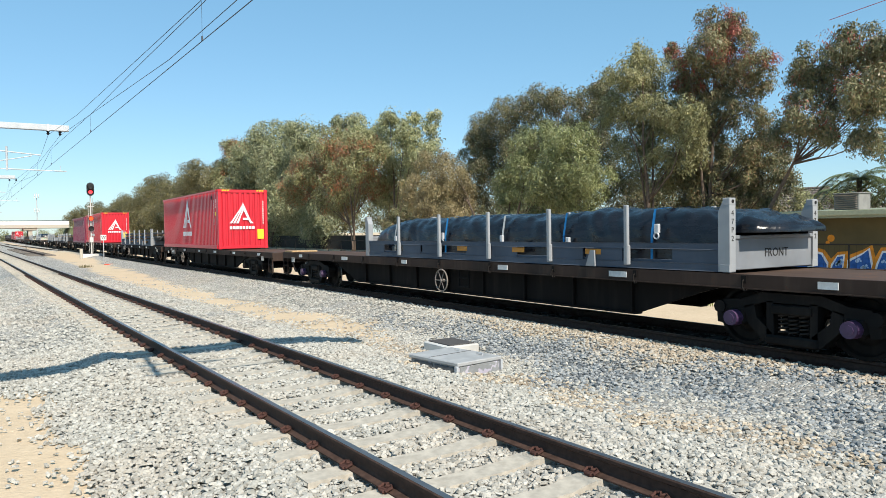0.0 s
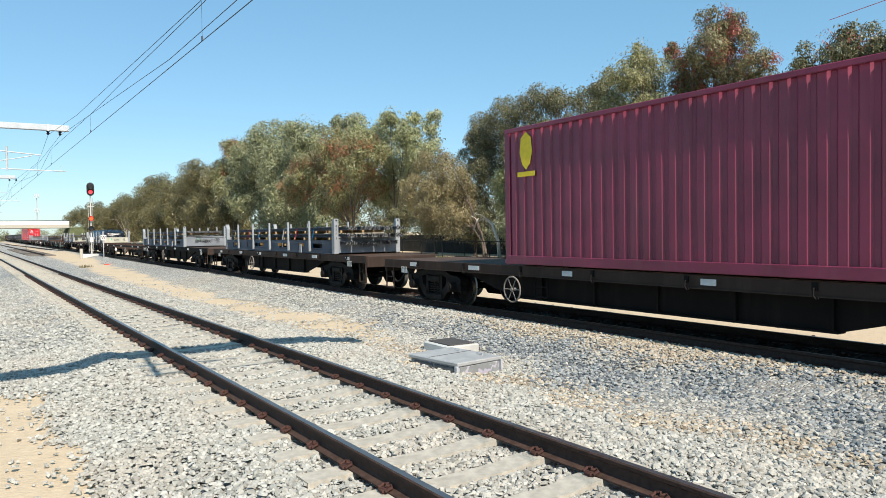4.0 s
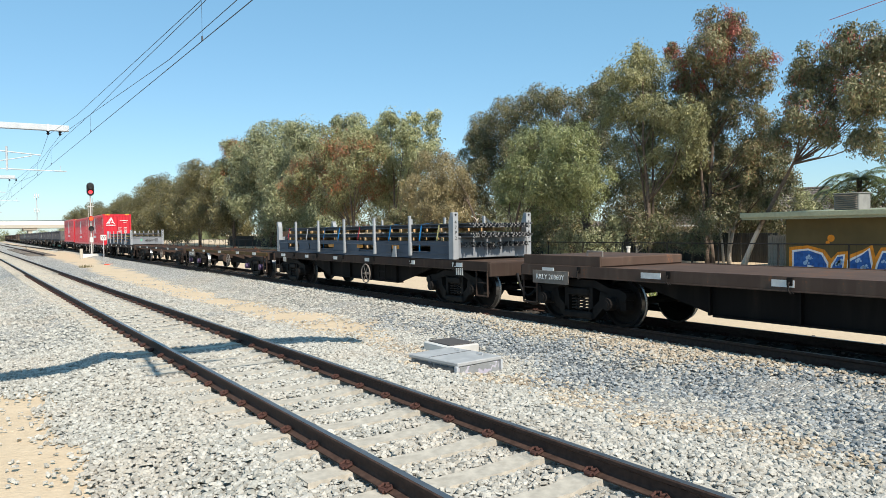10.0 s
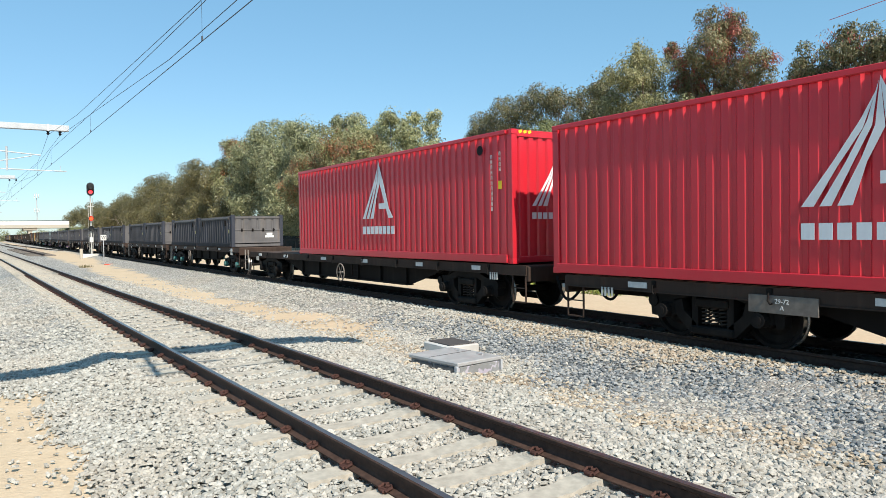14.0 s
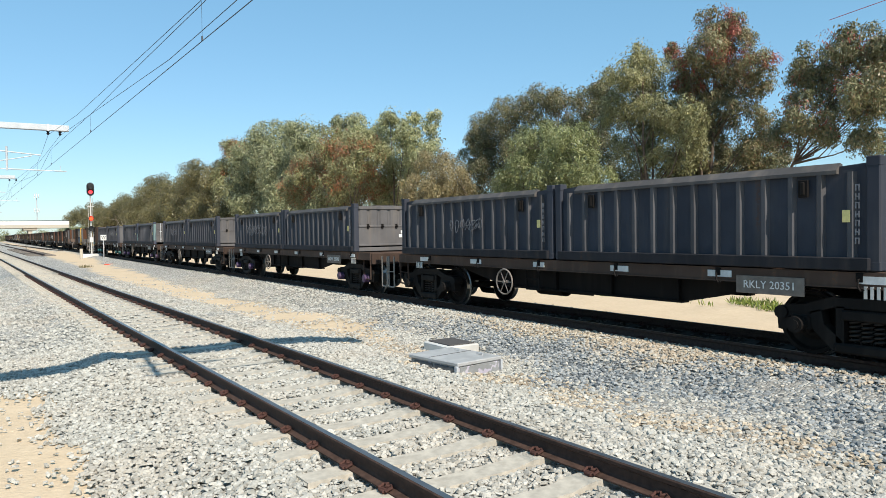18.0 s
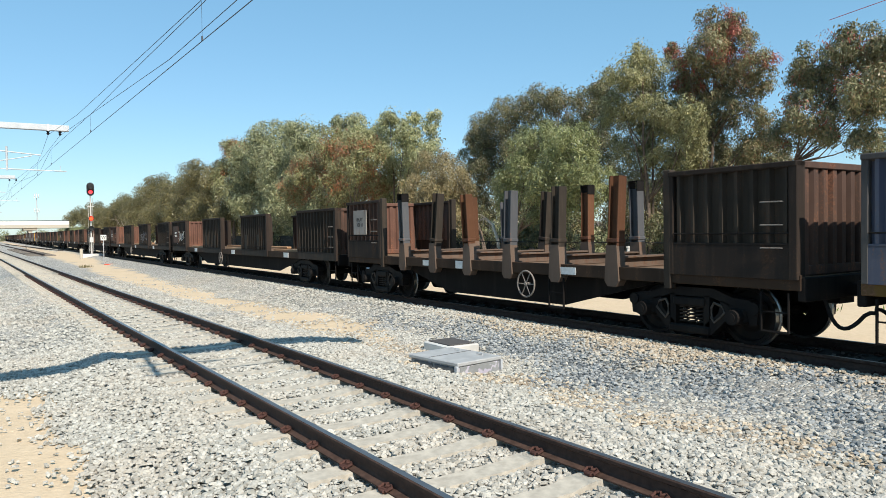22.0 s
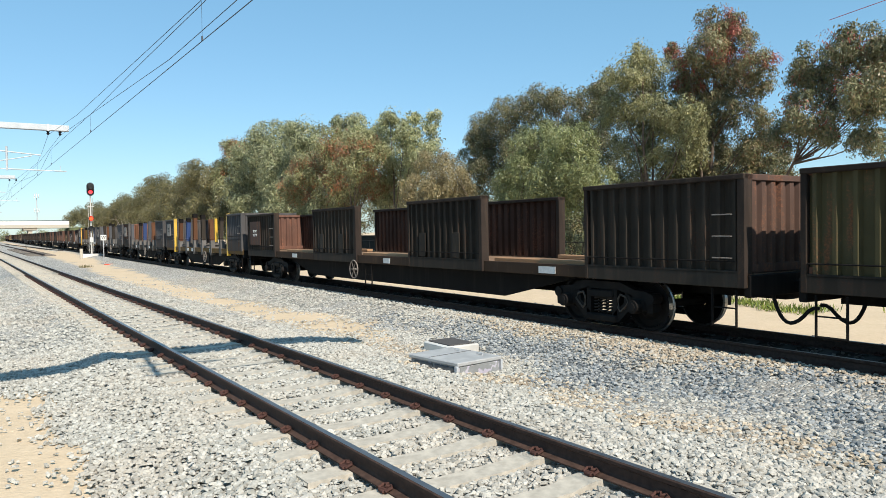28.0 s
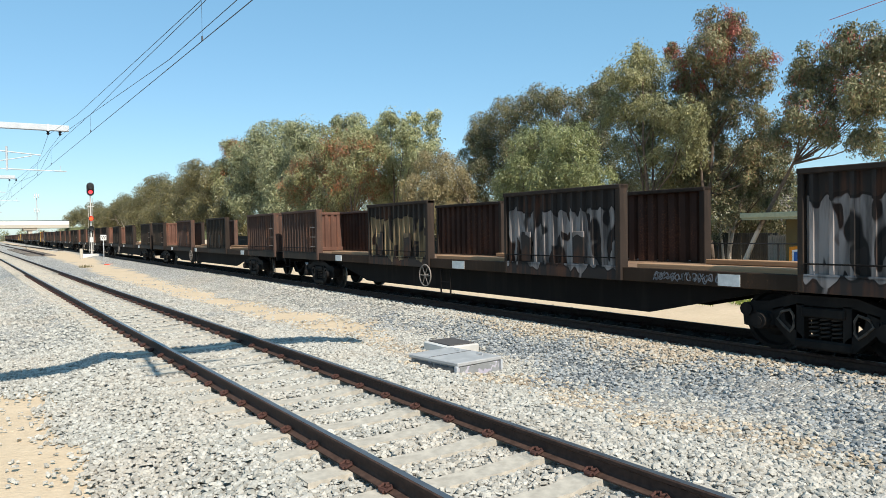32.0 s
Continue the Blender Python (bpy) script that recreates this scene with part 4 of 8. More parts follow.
tree('far', (-294.1, 25.0), [(-279.16, 24.7, 11.0, 3.52), (-249.87, 25.3, 8.21, 3.75), (-310.37, 23.5, 9.71, 3.63), (-376.46, 25.4, 8.89, 3.27), (-279.75, 25.4, 6.05, 3.74)])



def hedge_row():
    """The darker growth behind the first row of trees."""
    rng = np.random.default_rng(9)
    for x, y, top, w, hue in ((-12, 34, 5.0, 4, "dark"), (-22, 33, 6.5, 5, "dark"), (-30, 32, 7.0, 5, "dark"), (-39, 31, 6.5, 5, "grey"), (-49, 33, 6.5, 5, "dark"), (-60, 33, 7.5, 6, "grey"), (-73, 34, 8.0, 6, "dark"), (-90, 34, 8.5, 8, "far"), (-110, 33, 9, 9, "far"), (-135, 32, 9, 10, "far"), (-165, 31, 9.5, 12, "far"), (-200, 30, 10, 14, "far"), (-245, 29, 10, 16, "far"), (-300, 27, 10, 20, "far")):
        cl = []
        for _ in range(7):
            r = rng.uniform(1.3, 2.2) * (w / 5) ** 0.5
            cl.append((x + rng.uniform(-w, w), y + rng.uniform(-2, 2), rng.uniform(0.25, 0.95) * (top - r) + r * 0.3, r))
        tree(hue, (x, y), cl, per=430 if x > -80 else 230, size=1.5 if x > -80 else 2.6)


def low_growth():
    """Saplings and shrubs in front of the boundary fence, under the taller crowns."""
    rng = np.random.default_rng(19)
    for x, y, top, w, hue in ((-15.2, 30.0, 4.4, 1.3, "pale"), (-13.2, 30.5, 4.0, 1.0, "green"), (-17.5, 23.5, 3.2, 1.6, "dark"), (-20.6, 22.5, 3.6, 1.8, "dark"), (-24, 22, 3.2, 1.8, "grey"), (-28, 22.5, 3.4, 2.0, "dark"), (-32, 24, 4.2, 2.2, "dark"), (-36, 25, 5.2, 2.2, "grey"), (-41, 25.5, 5.0, 2.5, "dark"), (-48, 26, 6.0, 3.0, "grey"), (-55, 26, 5.5, 3.0, "dark"), (-5.5, 31, 3.6, 2.6, "green"), (-0.5, 31, 3.4, 2.6, "pale")):
        cl = []
        for _ in range(5):
            r = rng.uniform(0.6, 1.05) * (w / 1.8) ** 0.5
            cl.append((x + rng.uniform(-w, w), y + rng.uniform(-0.8, 0.8), rng.uniform(0.35, 1.0) * (top - r), r))
        tree(hue, (x, y), cl, per=1100, size=1.1)


low_growth()
hedge_row()


def fallen_limb():
    """A bare bleached limb hanging out of the brownish tree."""
    t_ = thing("dead_branch", "bleached dead branch bending down to the ground", "branch", m=pose(-33.5, 21.0, -0.3))
    rk = random.Random(8)
    g_ = Geo().limb([(1.8, 0, 0), (1.6, 0, 1.5), (1.0, 0, 2.6), (-0.2, 0.2, 3.1), (-1.3, 0.3, 2.8)], [0.14, 0.12, 0.10, 0.07, 0.03], 8)
    for _ in range(16):
        f = rk.uniform(0.2, 1)
        a = Vector((1.6 - 2.8 * f, 0.1, 1.6 + 1.6 * math.sin(f * 2.2)))
        d = Vector((rk.uniform(-1, 0.6), rk.uniform(-.5, .5), rk.uniform(-1.0, 0.5)))
        g_.limb([tuple(a), tuple(a + d * 0.5), tuple(a + d * 1.1 + Vector((0, 0, -0.2)))], [0.04, 0.022, 0.008], 5)
    part("limb", g_.mesh("limb", M["pale_bark"], True), t_)


fallen_limb()


# ---- fence, shed and houses behind the train ----
def tile_roof_mat():
    s = Shader("grey_brown_roof_tiles", 0.85)
    b = s.node("TexBrick")
    b.inputs["Scale"].default_value = 1.0
    b.inputs["Brick Width"].default_value, b.inputs["Row Height"].default_value, b.inputs["Mortar Size"].default_value = 0.3, 0.3, 0.03
    b.inputs["Color1"].default_value, b.inputs["Color2"].default_value, b.inputs["Mortar"].default_value = (0.15, 0.12, 0.105, 1), (0.20, 0.165, 0.14, 1), (0.05, 0.045, 0.04, 1)
    s.link(s.coords(), b.inputs["Vector"])
    s.color(s.mix(0.5, b.outputs[0], s.ramp(s.noise(1.5, 4), (0.3, (0.12, 0.10, 0.09)), (0.7, (0.26, 0.22, 0.19)))))
    return s.m


M["roof_tile"] = tile_roof_mat()
M["cooler"] = plain("grey_brown_plastic", (0.22, 0.22, 0.21), 0.7, 0, 0.15, 3)
M["render_cream"] = plain("cream_render", (0.52, 0.47, 0.40), 0.85, 0, 0.15, 2)
M["fascia"] = plain("white_fascia", (0.62, 0.61, 0.58), 0.6, 0, 0.1, 2)
M["glass_dark"] = plain("dark_window", (0.02, 0.024, 0.028), 0.08)


def house(x, y, w, d, eave, ridge, label):
    """A single-storey house with a hipped tiled roof; rows of tiles are laid as courses."""
    t_ = thing("house", label, "house", m=pose(x, y, -0.3))
    part("wall", Geo().box(-w / 2, w / 2, -d / 2, d / 2, 0, eave, 0.02).mesh("wall", M["render_cream"]), t_)
    for k in (-0.3, 0.05, 0.32):
        wd = part("window", Geo().box(k * w - 0.75, k * w + 0.75, -d / 2 - 0.03, -d / 2 + 0.02, 0.9, 2.1, 0.01).mesh("window", M["fascia"]), t_, "white window frame")
        part("pane", Geo().box(k * w - 0.68, k * w + 0.68, -d / 2 - 0.036, -d / 2 - 0.03, 0.97, 2.03).mesh("pane", M["glass_dark"]), wd)
    o, rise = 0.6, ridge - eave
    hx, hy, rx = w / 2 + o, d / 2 + o, max(0.5, w / 2 - d / 2)
    rf = part("roof", Geo().add([(-hx, -hy, eave - 0.02), (hx, -hy, eave - 0.02), (hx, hy, eave - 0.02), (-hx, hy, eave - 0.02), (-rx, 0, ridge - 0.06), (rx, 0, ridge - 0.06)], [(0, 1, 5, 4), (2, 3, 4, 5), (1, 2, 5), (3, 0, 4), (3, 2, 1, 0)]).mesh("roof", M["roof_tile"]), t_, "brown tiled hip roof in courses")
    rows = 14
    for i in range(rows):
        a, b = i / rows, (i + 1) / rows
        za, zb = eave + rise * a, eave + rise * b
        xa, ya, xb, yb = hx + (rx - hx) * a, hy * (1 - a), hx + (rx - hx) * b, hy * (1 - b)
        lift = 0.05
        g_ = Geo().add([(-xa, -ya, za + lift), (xa, -ya, za + lift), (xb, -yb, zb), (-xb, -yb, zb), (-xa, ya, za + lift), (xa, ya, za + lift), (xb, yb, zb), (-xb, yb, zb),
                        (-xa, -ya, za - 0.01), (xa, -ya, za - 0.01), (xa, ya, za - 0.01), (-xa, ya, za - 0.01)],
                       [(0, 1, 2, 3), (5, 4, 7, 6), (1, 5, 6, 2), (4, 0, 3, 7), (8, 9, 1, 0), (9, 10, 5, 1), (10, 11, 4, 5), (11, 8, 0, 4)])
        part("tile_course", g_.mesh("tile_course", M["roof_tile"]), rf)
    part("ridge_cap", Geo().cyl((-rx, 0, ridge + 0.02), (rx, 0, ridge + 0.02), 0.12, n=8).mesh("ridge_cap", M["roof_tile"]), t_)
    part("gutter", Geo().box(-hx, hx, -hy - 0.1, -hy + 0.02, eave - 0.1, eave + 0.04, 0.02).mesh("gutter", M["fascia"]), t_)


house(-24, 44, 16, 10, 2.3, 5.0, "brown tiled house behind the trees")
house(-40, 52, 15, 10, 2.3, 4.6, "brown tiled house with pale gable behind the trees")
house(-10.6, 78, 13, 9, 2.2, 4.0, "dark tiled house behind the painted shed")
house(-66, 56, 14, 9, 2.5, 4.3, "pale house with white walls seen between trunks")


def painted_shed():
    """A long low shed whose wall towards the line is painted with big letters' shapes."""
    wall = Shader("olive_shed_wall", 0.85)
    n_ = wall.noise(0.8, 4)
    wall.color(wall.ramp(n_, (0.3, (0.085, 0.070, 0.036)), (0.7, (0.115, 0.094, 0.047))))
    orange = plain("orange_spray", (0.62, 0.24, 0.03), 0.8, 0, 0.25, 4)
    blue = plain("blue_spray", (0.035, 0.115, 0.36), 0.8, 0, 0.35, 5)
    white = plain("white_spray", (0.70, 0.71, 0.74), 0.8, 0, 0.1, 4)
    pale = plain("pale_blue_spray", (0.35, 0.50, 0.70), 0.8, 0, 0.1, 4)
    t_ = thing("painted_shed", "long low olive shed with blue and orange sprayed lettering", "shed", m=pose(-11.1, 22.0, -0.3))
    part("wall", Geo().box(0, 30, 0, 6, 0, 2.5, 0.01).mesh("wall", wall.m), t_)
    rf = part("roof", Geo().prism([(-0.9, 2.50), (-0.9, 2.80), (7, 3.05), (7, 2.75)], -1.7, 31, "x").mesh("roof", plain("dull_green_roof", (0.23, 0.25, 0.17), 0.6, 0, 0.12, 1.5)), t_, "olive green low pitched roof")
    part("gutter", Geo().box(-1.75, 31, -0.98, -0.9, 2.60, 2.83, 0.02).mesh("gutter", plain("green_gutter", (0.30, 0.32, 0.22), 0.5)), rf)
    # the sprayed piece: rounded block forms in layers, orange, white, blue
    forms = (
        (0.35, 1.60, [(0, 0), (0, 0.98), (0.45, 1.06), (0.84, 0.88), (1.0, 0.45), (0.95, 0)]),
        (2.05, 0.62, [(0.05, 0), (0.15, 0.4), (0.55, 0.80), (1.0, 0.84), (0.9, 0.3), (0.75, 0)]),
        (2.80, 1.05, [(0, 0), (0.05, 0.60), (0.62, 0.92), (0.86, 1.12), (1.0, 0.3), (1.0, 0)]),
        (3.92, 1.05, [(0, 0), (0.12, 0.5), (0.32, 1.0), (1.0, 1.06), (1.0, 0)]),
        (5.05, 1.30, [(0, 0), (0, 1.0), (0.8, 1.08), (1.0, 0.7), (0.8, 0.5), (1.0, 0.3), (1.0, 0)]),
        (6.50, 1.35, [(0, 0), (0.1, 0.8), (0.5, 1.1), (0.95, 0.9), (1.0, 0)]),
        (8.00, 1.50, [(0, 0), (0.05, 1.0), (0.7, 1.05), (1.0, 0.5), (0.95, 0)]))
    for i, (x, w, unit) in enumerate(forms):
        rk = random.Random(40 + i)
        poly = [(x + a * w, b * 1.04) for a, b in unit]
        cxm = x + w / 2

        def grown(e):
            return [(cxm + (px - cxm) * (1 + e / w * 2), pz + (e if pz > 0.1 else 0)) for px, pz in poly]
        at = pose(0, -0.014 * (i % 2), 0)
        part("letter_glow", Geo().prism(grown(0.19), -0.004, 0.0).mesh("letter_glow", orange), t_, "orange sprayed outline", m=at)
        part("letter_rim", Geo().prism(grown(0.05), -0.007, -0.004).mesh("letter_rim", white), t_, "white sprayed outline", m=at)
        part("letter_fill", Geo().prism(grown(-0.035), -0.010, -0.007).mesh("letter_fill", blue), t_, "blue sprayed letter shape", m=at)
        if i in (0, 4, 6):
            part("letter_eye", Geo().prism([(x + w * 0.42, 0.16), (x + w * 0.42, 0.42), (x + w * 0.60, 0.36), (x + w * 0.62, 0.16)], -0.013, -0.010).mesh("letter_eye", white), t_, "white sprayed counter", m=at)
        for _ in range(3):
            bx_, bz, r = x + rk.uniform(0.3, 0.75) * w, rk.uniform(0.35, 0.75), rk.uniform(0.05, 0.10)
            for k in range(3):
                part("bubble", Geo().cyl((bx_ + 0.9 * r * k, -0.016, bz + r * (k % 2)), (bx_ + 0.9 * r * k, -0.010, bz + r * (k % 2)), r * (1 - 0.25 * k), n=10).mesh("bubble", pale), t_, "pale blue sprayed dot", at)
    for bx_, bz, r in ((2.1, 1.62, 0.16), (1.95, 1.42, 0.09), (5.0, 1.75, 0.16), (5.4, 1.6, 0.10), (8.1, 1.7, 0.14)):
        part("bubble", Geo().cyl((bx_, -0.006, bz), (bx_, 0.0, bz), r, n=14).mesh("bubble", orange), t_, "orange sprayed dot")
    ac = thing("evaporative_cooler", "grey brown louvred cooler unit on the shed roof", "air cooler", m=pose(-8.7, 23.2, 2.55))
    part("casing", Geo().box(-0.55, 0.55, -0.5, 0.5, 0, 0.72, 0.03).mesh("casing", M["cooler"]), ac)
    lv = Geo().prism([(-0.56, 0.0), (-0.49, 0.05), (-0.49, 0.07), (-0.57, 0.02)], -0.48, 0.48, "x").mesh("louvre", plain("brown_louvre", (0.20, 0.17, 0.14), 0.7))
    for i in range(7):
        part("louvre", lv, ac, m=pose(0, 0, 0.06 + i * 0.095))
    part("cap", Geo().box(-0.6, 0.6, -0.55, 0.55, 0.72, 0.77, 0.02).mesh("cap", M["cooler"]), ac)


painted_shed()


def pipe_fence():
    """A dark tubular fence with mesh, along the far side of the dirt road, and a board fence behind it."""
    t_ = thing("mesh_fence", "dark steel pipe and mesh fence beyond the dirt road", "fence", kind="structure")
    rail = Geo().tube([(-140, 19.6, 1.12), (12, 19.6, 1.12)], 0.03, 6)
    part("top_rail", rail.mesh("top_rail", M["hose"]), t_)
    part("bottom_rail", Geo().tube([(-140, 19.6, 0.05), (12, 19.6, 0.05)], 0.02, 6).mesh("bottom_rail", M["hose"]), t_)
    pm = Geo().cyl((0, 0, -0.35), (0, 0, 1.15), 0.035, n=7).mesh("post", M["hose"])
    for i in range(50):
        part("post", pm, t_, m=pose(11 - i * 3.0, 19.6, 0))
    g_ = Geo()
    for i in range(420):
        x = 12 - i * 0.22
        g_.box(x - 0.002, x + 0.002, 19.598, 19.602, 0.05, 1.1)
    tagged(part("mesh_wires", g_.mesh("mesh_wires", M["hose"]), t_), kind="stuff")
    bf = thing("board_fence", "weathered grey timber board fence beside the shed", "fence", kind="structure")
    bm_ = [Geo().box(-0.055, 0.055, -0.012, 0.012, 0, 1.75 + h, 0.004).mesh("board", plain("grey_board", (0.30, 0.26, 0.225), 0.9, 0, 0.3, 5)) for h in (0.0, 0.03, -0.03)]
    for i in range(15):
        part("board", bm_[i % 3], bf, m=pose(-11.2 - i * 0.125, 23.6, -0.3))
    df = thing("dark_fence", "dark sheet steel boundary fence behind the trees", "fence", kind="structure")
    sheet = Geo().corrugated(-1.17, 1.17, 0.0, 1.8, 0.0, -0.03, 0.15, 0.008).mesh("sheet", plain("dark_fence_sheet", (0.045, 0.045, 0.042), 0.7, 0, 0.2, 3))
    for i in range(46):
        part("sheet", sheet, df, m=pose(-17 - i * 2.36, 29.0, -0.3))
    wp = thing("white_stub_post", "small white marker post by the mesh fence", "post", m=pose(-18.2, 19.2, -0.3))
    part("stub", Geo().cyl((0, 0, 0), (0, 0, 1.15), 0.09, n=8).cyl((0, 0, 1.15), (0, 0, 1.25), 0.12, n=8).mesh("stub", M["white"]), wp)
    for x, y in ((-16.6, 18.7), (-15.3, 18.9)):
        lb = thing("tilted_plate", "small white plate leaning on the ground by the fence", "plate", m=pose(x, y, -0.3, -30, 0, 10))
        part("plate", Geo().box(-0.22, 0.22, -0.01, 0.01, 0, 0.7, 0.005).mesh("plate", M["reflector"]), lb)


pipe_fence()


def grass(name, x0, x1, y0, y1, n, label, c, h, seed):
    rng = np.random.default_rng(seed)
    P = np.stack([rng.uniform(x0, x1, n), rng.uniform(y0, y1, n), np.full(n, -0.34)], -1)
    lump = np.array([noise.noise(Vector((p_[0] * 0.6, p_[1] * 0.9, seed))) for p_ in P])
    P = P[lump > 0.05]
    n = len(P)
    N = rng.normal(size=(n, 3)) * np.array([1, 1, 0.2])
    N /= np.linalg.norm(N, axis=1)[:, None]
    me = leaf_mesh(name, P, N, rng, leaf_mat(name + "_blades", c), h, (0.01, 0.025), -1.4, 0.2)
    thing(name, label, "grass", data=me, kind="stuff")


grass("verge_grass", -16, 8, 7.6, 9.6, 9000, "bright green grass tufts along the dirt road", [(0.07, 0.10, 0.02), (0.16, 0.22, 0.04), (0.30, 0.33, 0.08)], (0.10, 0.28), 4)
grass("fence_weeds", -60, 8, 17.6, 21.0, 9000, "yellowish weeds and low growth under the trees", [(0.10, 0.10, 0.03), (0.20, 0.20, 0.06), (0.30, 0.27, 0.12)], (0.2, 0.55), 6)


def palm(x, y, h):
    t_ = thing("palm_tree", "palm with arching fronds behind the shed", "palm", m=pose(x, y, -0.3))
    part("trunk", Geo().limb([(0, 0, 0), (0.1, 0, h * 0.5), (0, 0, h)], [0.22, 0.17, 0.15], 9).mesh("trunk", M["bark"], True), t_)
    rk = random.Random(int(x * 7))
    g_ = Geo()
    for i in range(19):
        a, up = i * 2.4, rk.uniform(0.1, 1.2)
        d, prev = Vector((math.cos(a), math.sin(a), 0)), None
        for k in range(9):
            f = k / 8
            q = Vector((0, 0, h)) + d * (2.3 * f) + Vector((0, 0, up * 2.0 * f - 2.2 * f * f))
            if prev is not None:
                side = d.cross(Vector((0, 0, 1)))
                for sg in (-1, 1):
                    for j in range(4):
                        o = prev.lerp(q, j / 4)
                        tip = o + side * sg * (0.55 * (1 - f * 0.6)) + d * 0.25 + Vector((0, 0, -0.22))
                        g_.add([tuple(o), tuple(o + d * 0.07), tuple(tip)], [(0, 1, 2)])
            prev = q
    part("fronds", g_.mesh("fronds", LEAF["palm"]), t_)


palm(-13.3, 33, 4.9)
palm(-11.4, 34, 4.3)
palm(-15.9, 36, 4.4)


# ---- far end of the line: road bridge and radio mast ----
def bridge():
    t_ = thing("road_bridge", "pale concrete road bridge over the lines in the distance", "bridge", m=pose(-300, 0, -0.3), kind="structure")
    part("deck_beam", Geo().box(-6, 6, -60, 18, 5.4, 6.6, 0.1).mesh("deck_beam", M["concrete"]), t_)
    part("parapet", Geo().box(5.6, 6, -60, 18, 6.6, 8.0, 0.05).mesh("parapet", M["fascia"]), t_)
    for y in (-30, 5.2):
        part("pier", Geo().box(-5, 5, y - 0.7, y + 0.7, 0, 5.0, 0.1).box(-5.5, 5.5, y - 2.2, y + 2.2, 4.6, 5.4, 0.1).mesh("pier", M["concrete"]), t_)
    part("bank", Geo().prism([(16, 0), (18, 5.4), (60, 6.5), (80, 0)], -12, 12, "x").mesh("bank", plain("scrub_bank", (0.10, 0.115, 0.06), 0.95, 0, 0.4, 0.4)), t_, "scrubby abutment bank")
    part("barrier_rail", Geo().box(5.65, 5.95, -60, 18, 8.02, 8.3, 0.02).mesh("barrier_rail", plain("dark_rail", (0.05, 0.06, 0.065), 0.5)), t_, "dark rail on the parapet")
    mst = thing("radio_mast", "slim steel radio mast with antenna heads in the distance", "mast", m=pose(-330, 9.5, -0.3))
    part("pole", Geo().cyl((0, 0, 0), (0, 0, 20.3), 0.24, 0.16, 10).mesh("pole", M["galv"]), mst)
    for z in (13.2, 19.2):
        for k in range(3):
            a = k * 2.09
            part("antenna", Geo().box(math.cos(a) * 0.9 - 0.12, math.cos(a) * 0.9 + 0.12, math.sin(a) * 0.9 - 0.15, math.sin(a) * 0.9 + 0.15, z - 0.8, z + 0.8).mesh("antenna", M["fascia"]), mst)
        part("headframe", Geo().ring((0, 0, z), 0.8, 0.05, "z", 12, 5).mesh("headframe", M["galv"]), mst)
    cl = [(-345 + i * 12, 20 + i * 1.5, 2.5, 4.0) for i in range(6)] + [(-420, -10 + i * 9, 2.2, 3.6) for i in range(5)]
    tree("grey", (-360, 16), cl, per=120, size=3.5)


bridge()


# ---- the train: every wagon and every load is a thing of its own; x = 0 at the leading coupling, y = 0 mid track, z = 0 on the rail ----
M["red"] = painted("red_container_paint", (0.54, 0.017, 0.032), 0.0, 0.03, 0.36, (0.2, 0.03, 0.02), 0.05, 0.92)
M["maroon"] = painted("maroon_container_paint", (0.19, 0.022, 0.055), 0.03, 0.06, 0.4, (0.09, 0.02, 0.02), 0.04)
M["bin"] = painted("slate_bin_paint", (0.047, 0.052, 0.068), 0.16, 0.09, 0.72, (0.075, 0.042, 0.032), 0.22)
# bottom rails, darker than the bin walls
M["bin_sole"] = painted("dark_bin_sole", (0.026, 0.027, 0.033), 0.3, 0.06, 0.8, (0.045, 0.028, 0.02), 0.2)
# Ribs paler than their walls: dust, plus lit edges painted in.
M["bin_rib"] = painted("dusty_lit_bin_rib", (0.080, 0.080, 0.088), 0.18, 0.25, 0.75, (0.10, 0.065, 0.05), 0.25)
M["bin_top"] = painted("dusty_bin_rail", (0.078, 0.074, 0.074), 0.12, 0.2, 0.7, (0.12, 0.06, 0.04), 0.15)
M["rack"] = painted("blue_grey_rack_paint", (0.088, 0.106, 0.138), 0.12, 0.08, 0.68, (0.10, 0.05, 0.03), 0.15)
M["rack_post"] = painted("pale_grey_rack_paint", (0.30, 0.315, 0.33), 0.08, 0.12, 0.66, (0.2, 0.12, 0.08), 0.08)
M["rack_end"] = painted("grey_rack_end_paint", (0.20, 0.215, 0.235), 0.08, 0.1, 0.6, (0.12, 0.07, 0.05), 0.1)
M["rack_cream"] = painted("cream_rack_paint", (0.50, 0.475, 0.385), 0.08, 0.2, 0.55, (0.2, 0.12, 0.07), 0.08)
M["bars"] = plain("dark_rolled_steel", (0.045, 0.048, 0.055), 0.5, 0.5, 0.35, 8)
M["bar_ends"] = plain("dulled_cut_ends", (0.17, 0.17, 0.165), 0.6, 0.3, 0.4, 20)
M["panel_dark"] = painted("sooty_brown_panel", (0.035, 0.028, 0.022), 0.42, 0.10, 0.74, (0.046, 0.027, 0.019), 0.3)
M["panel_brown"] = painted("rust_stained_grey_plate", (0.060, 0.050, 0.045), 0.5, 0.12, 0.78, (0.075, 0.040, 0.026), 0.2)
M["frame_brown"] = painted("worn_brown_frame", (0.030, 0.022, 0.018), 0.45, 0.08, 0.8, (0.040, 0.024, 0.016), 0.2)
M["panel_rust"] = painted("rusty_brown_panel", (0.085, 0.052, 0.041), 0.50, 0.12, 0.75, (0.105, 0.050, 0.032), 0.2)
M["panel_grey"] = painted("grey_wagon_panel", (0.088, 0.09, 0.097), 0.40, 0.15, 0.7, (0.16, 0.075, 0.045), 0.2)
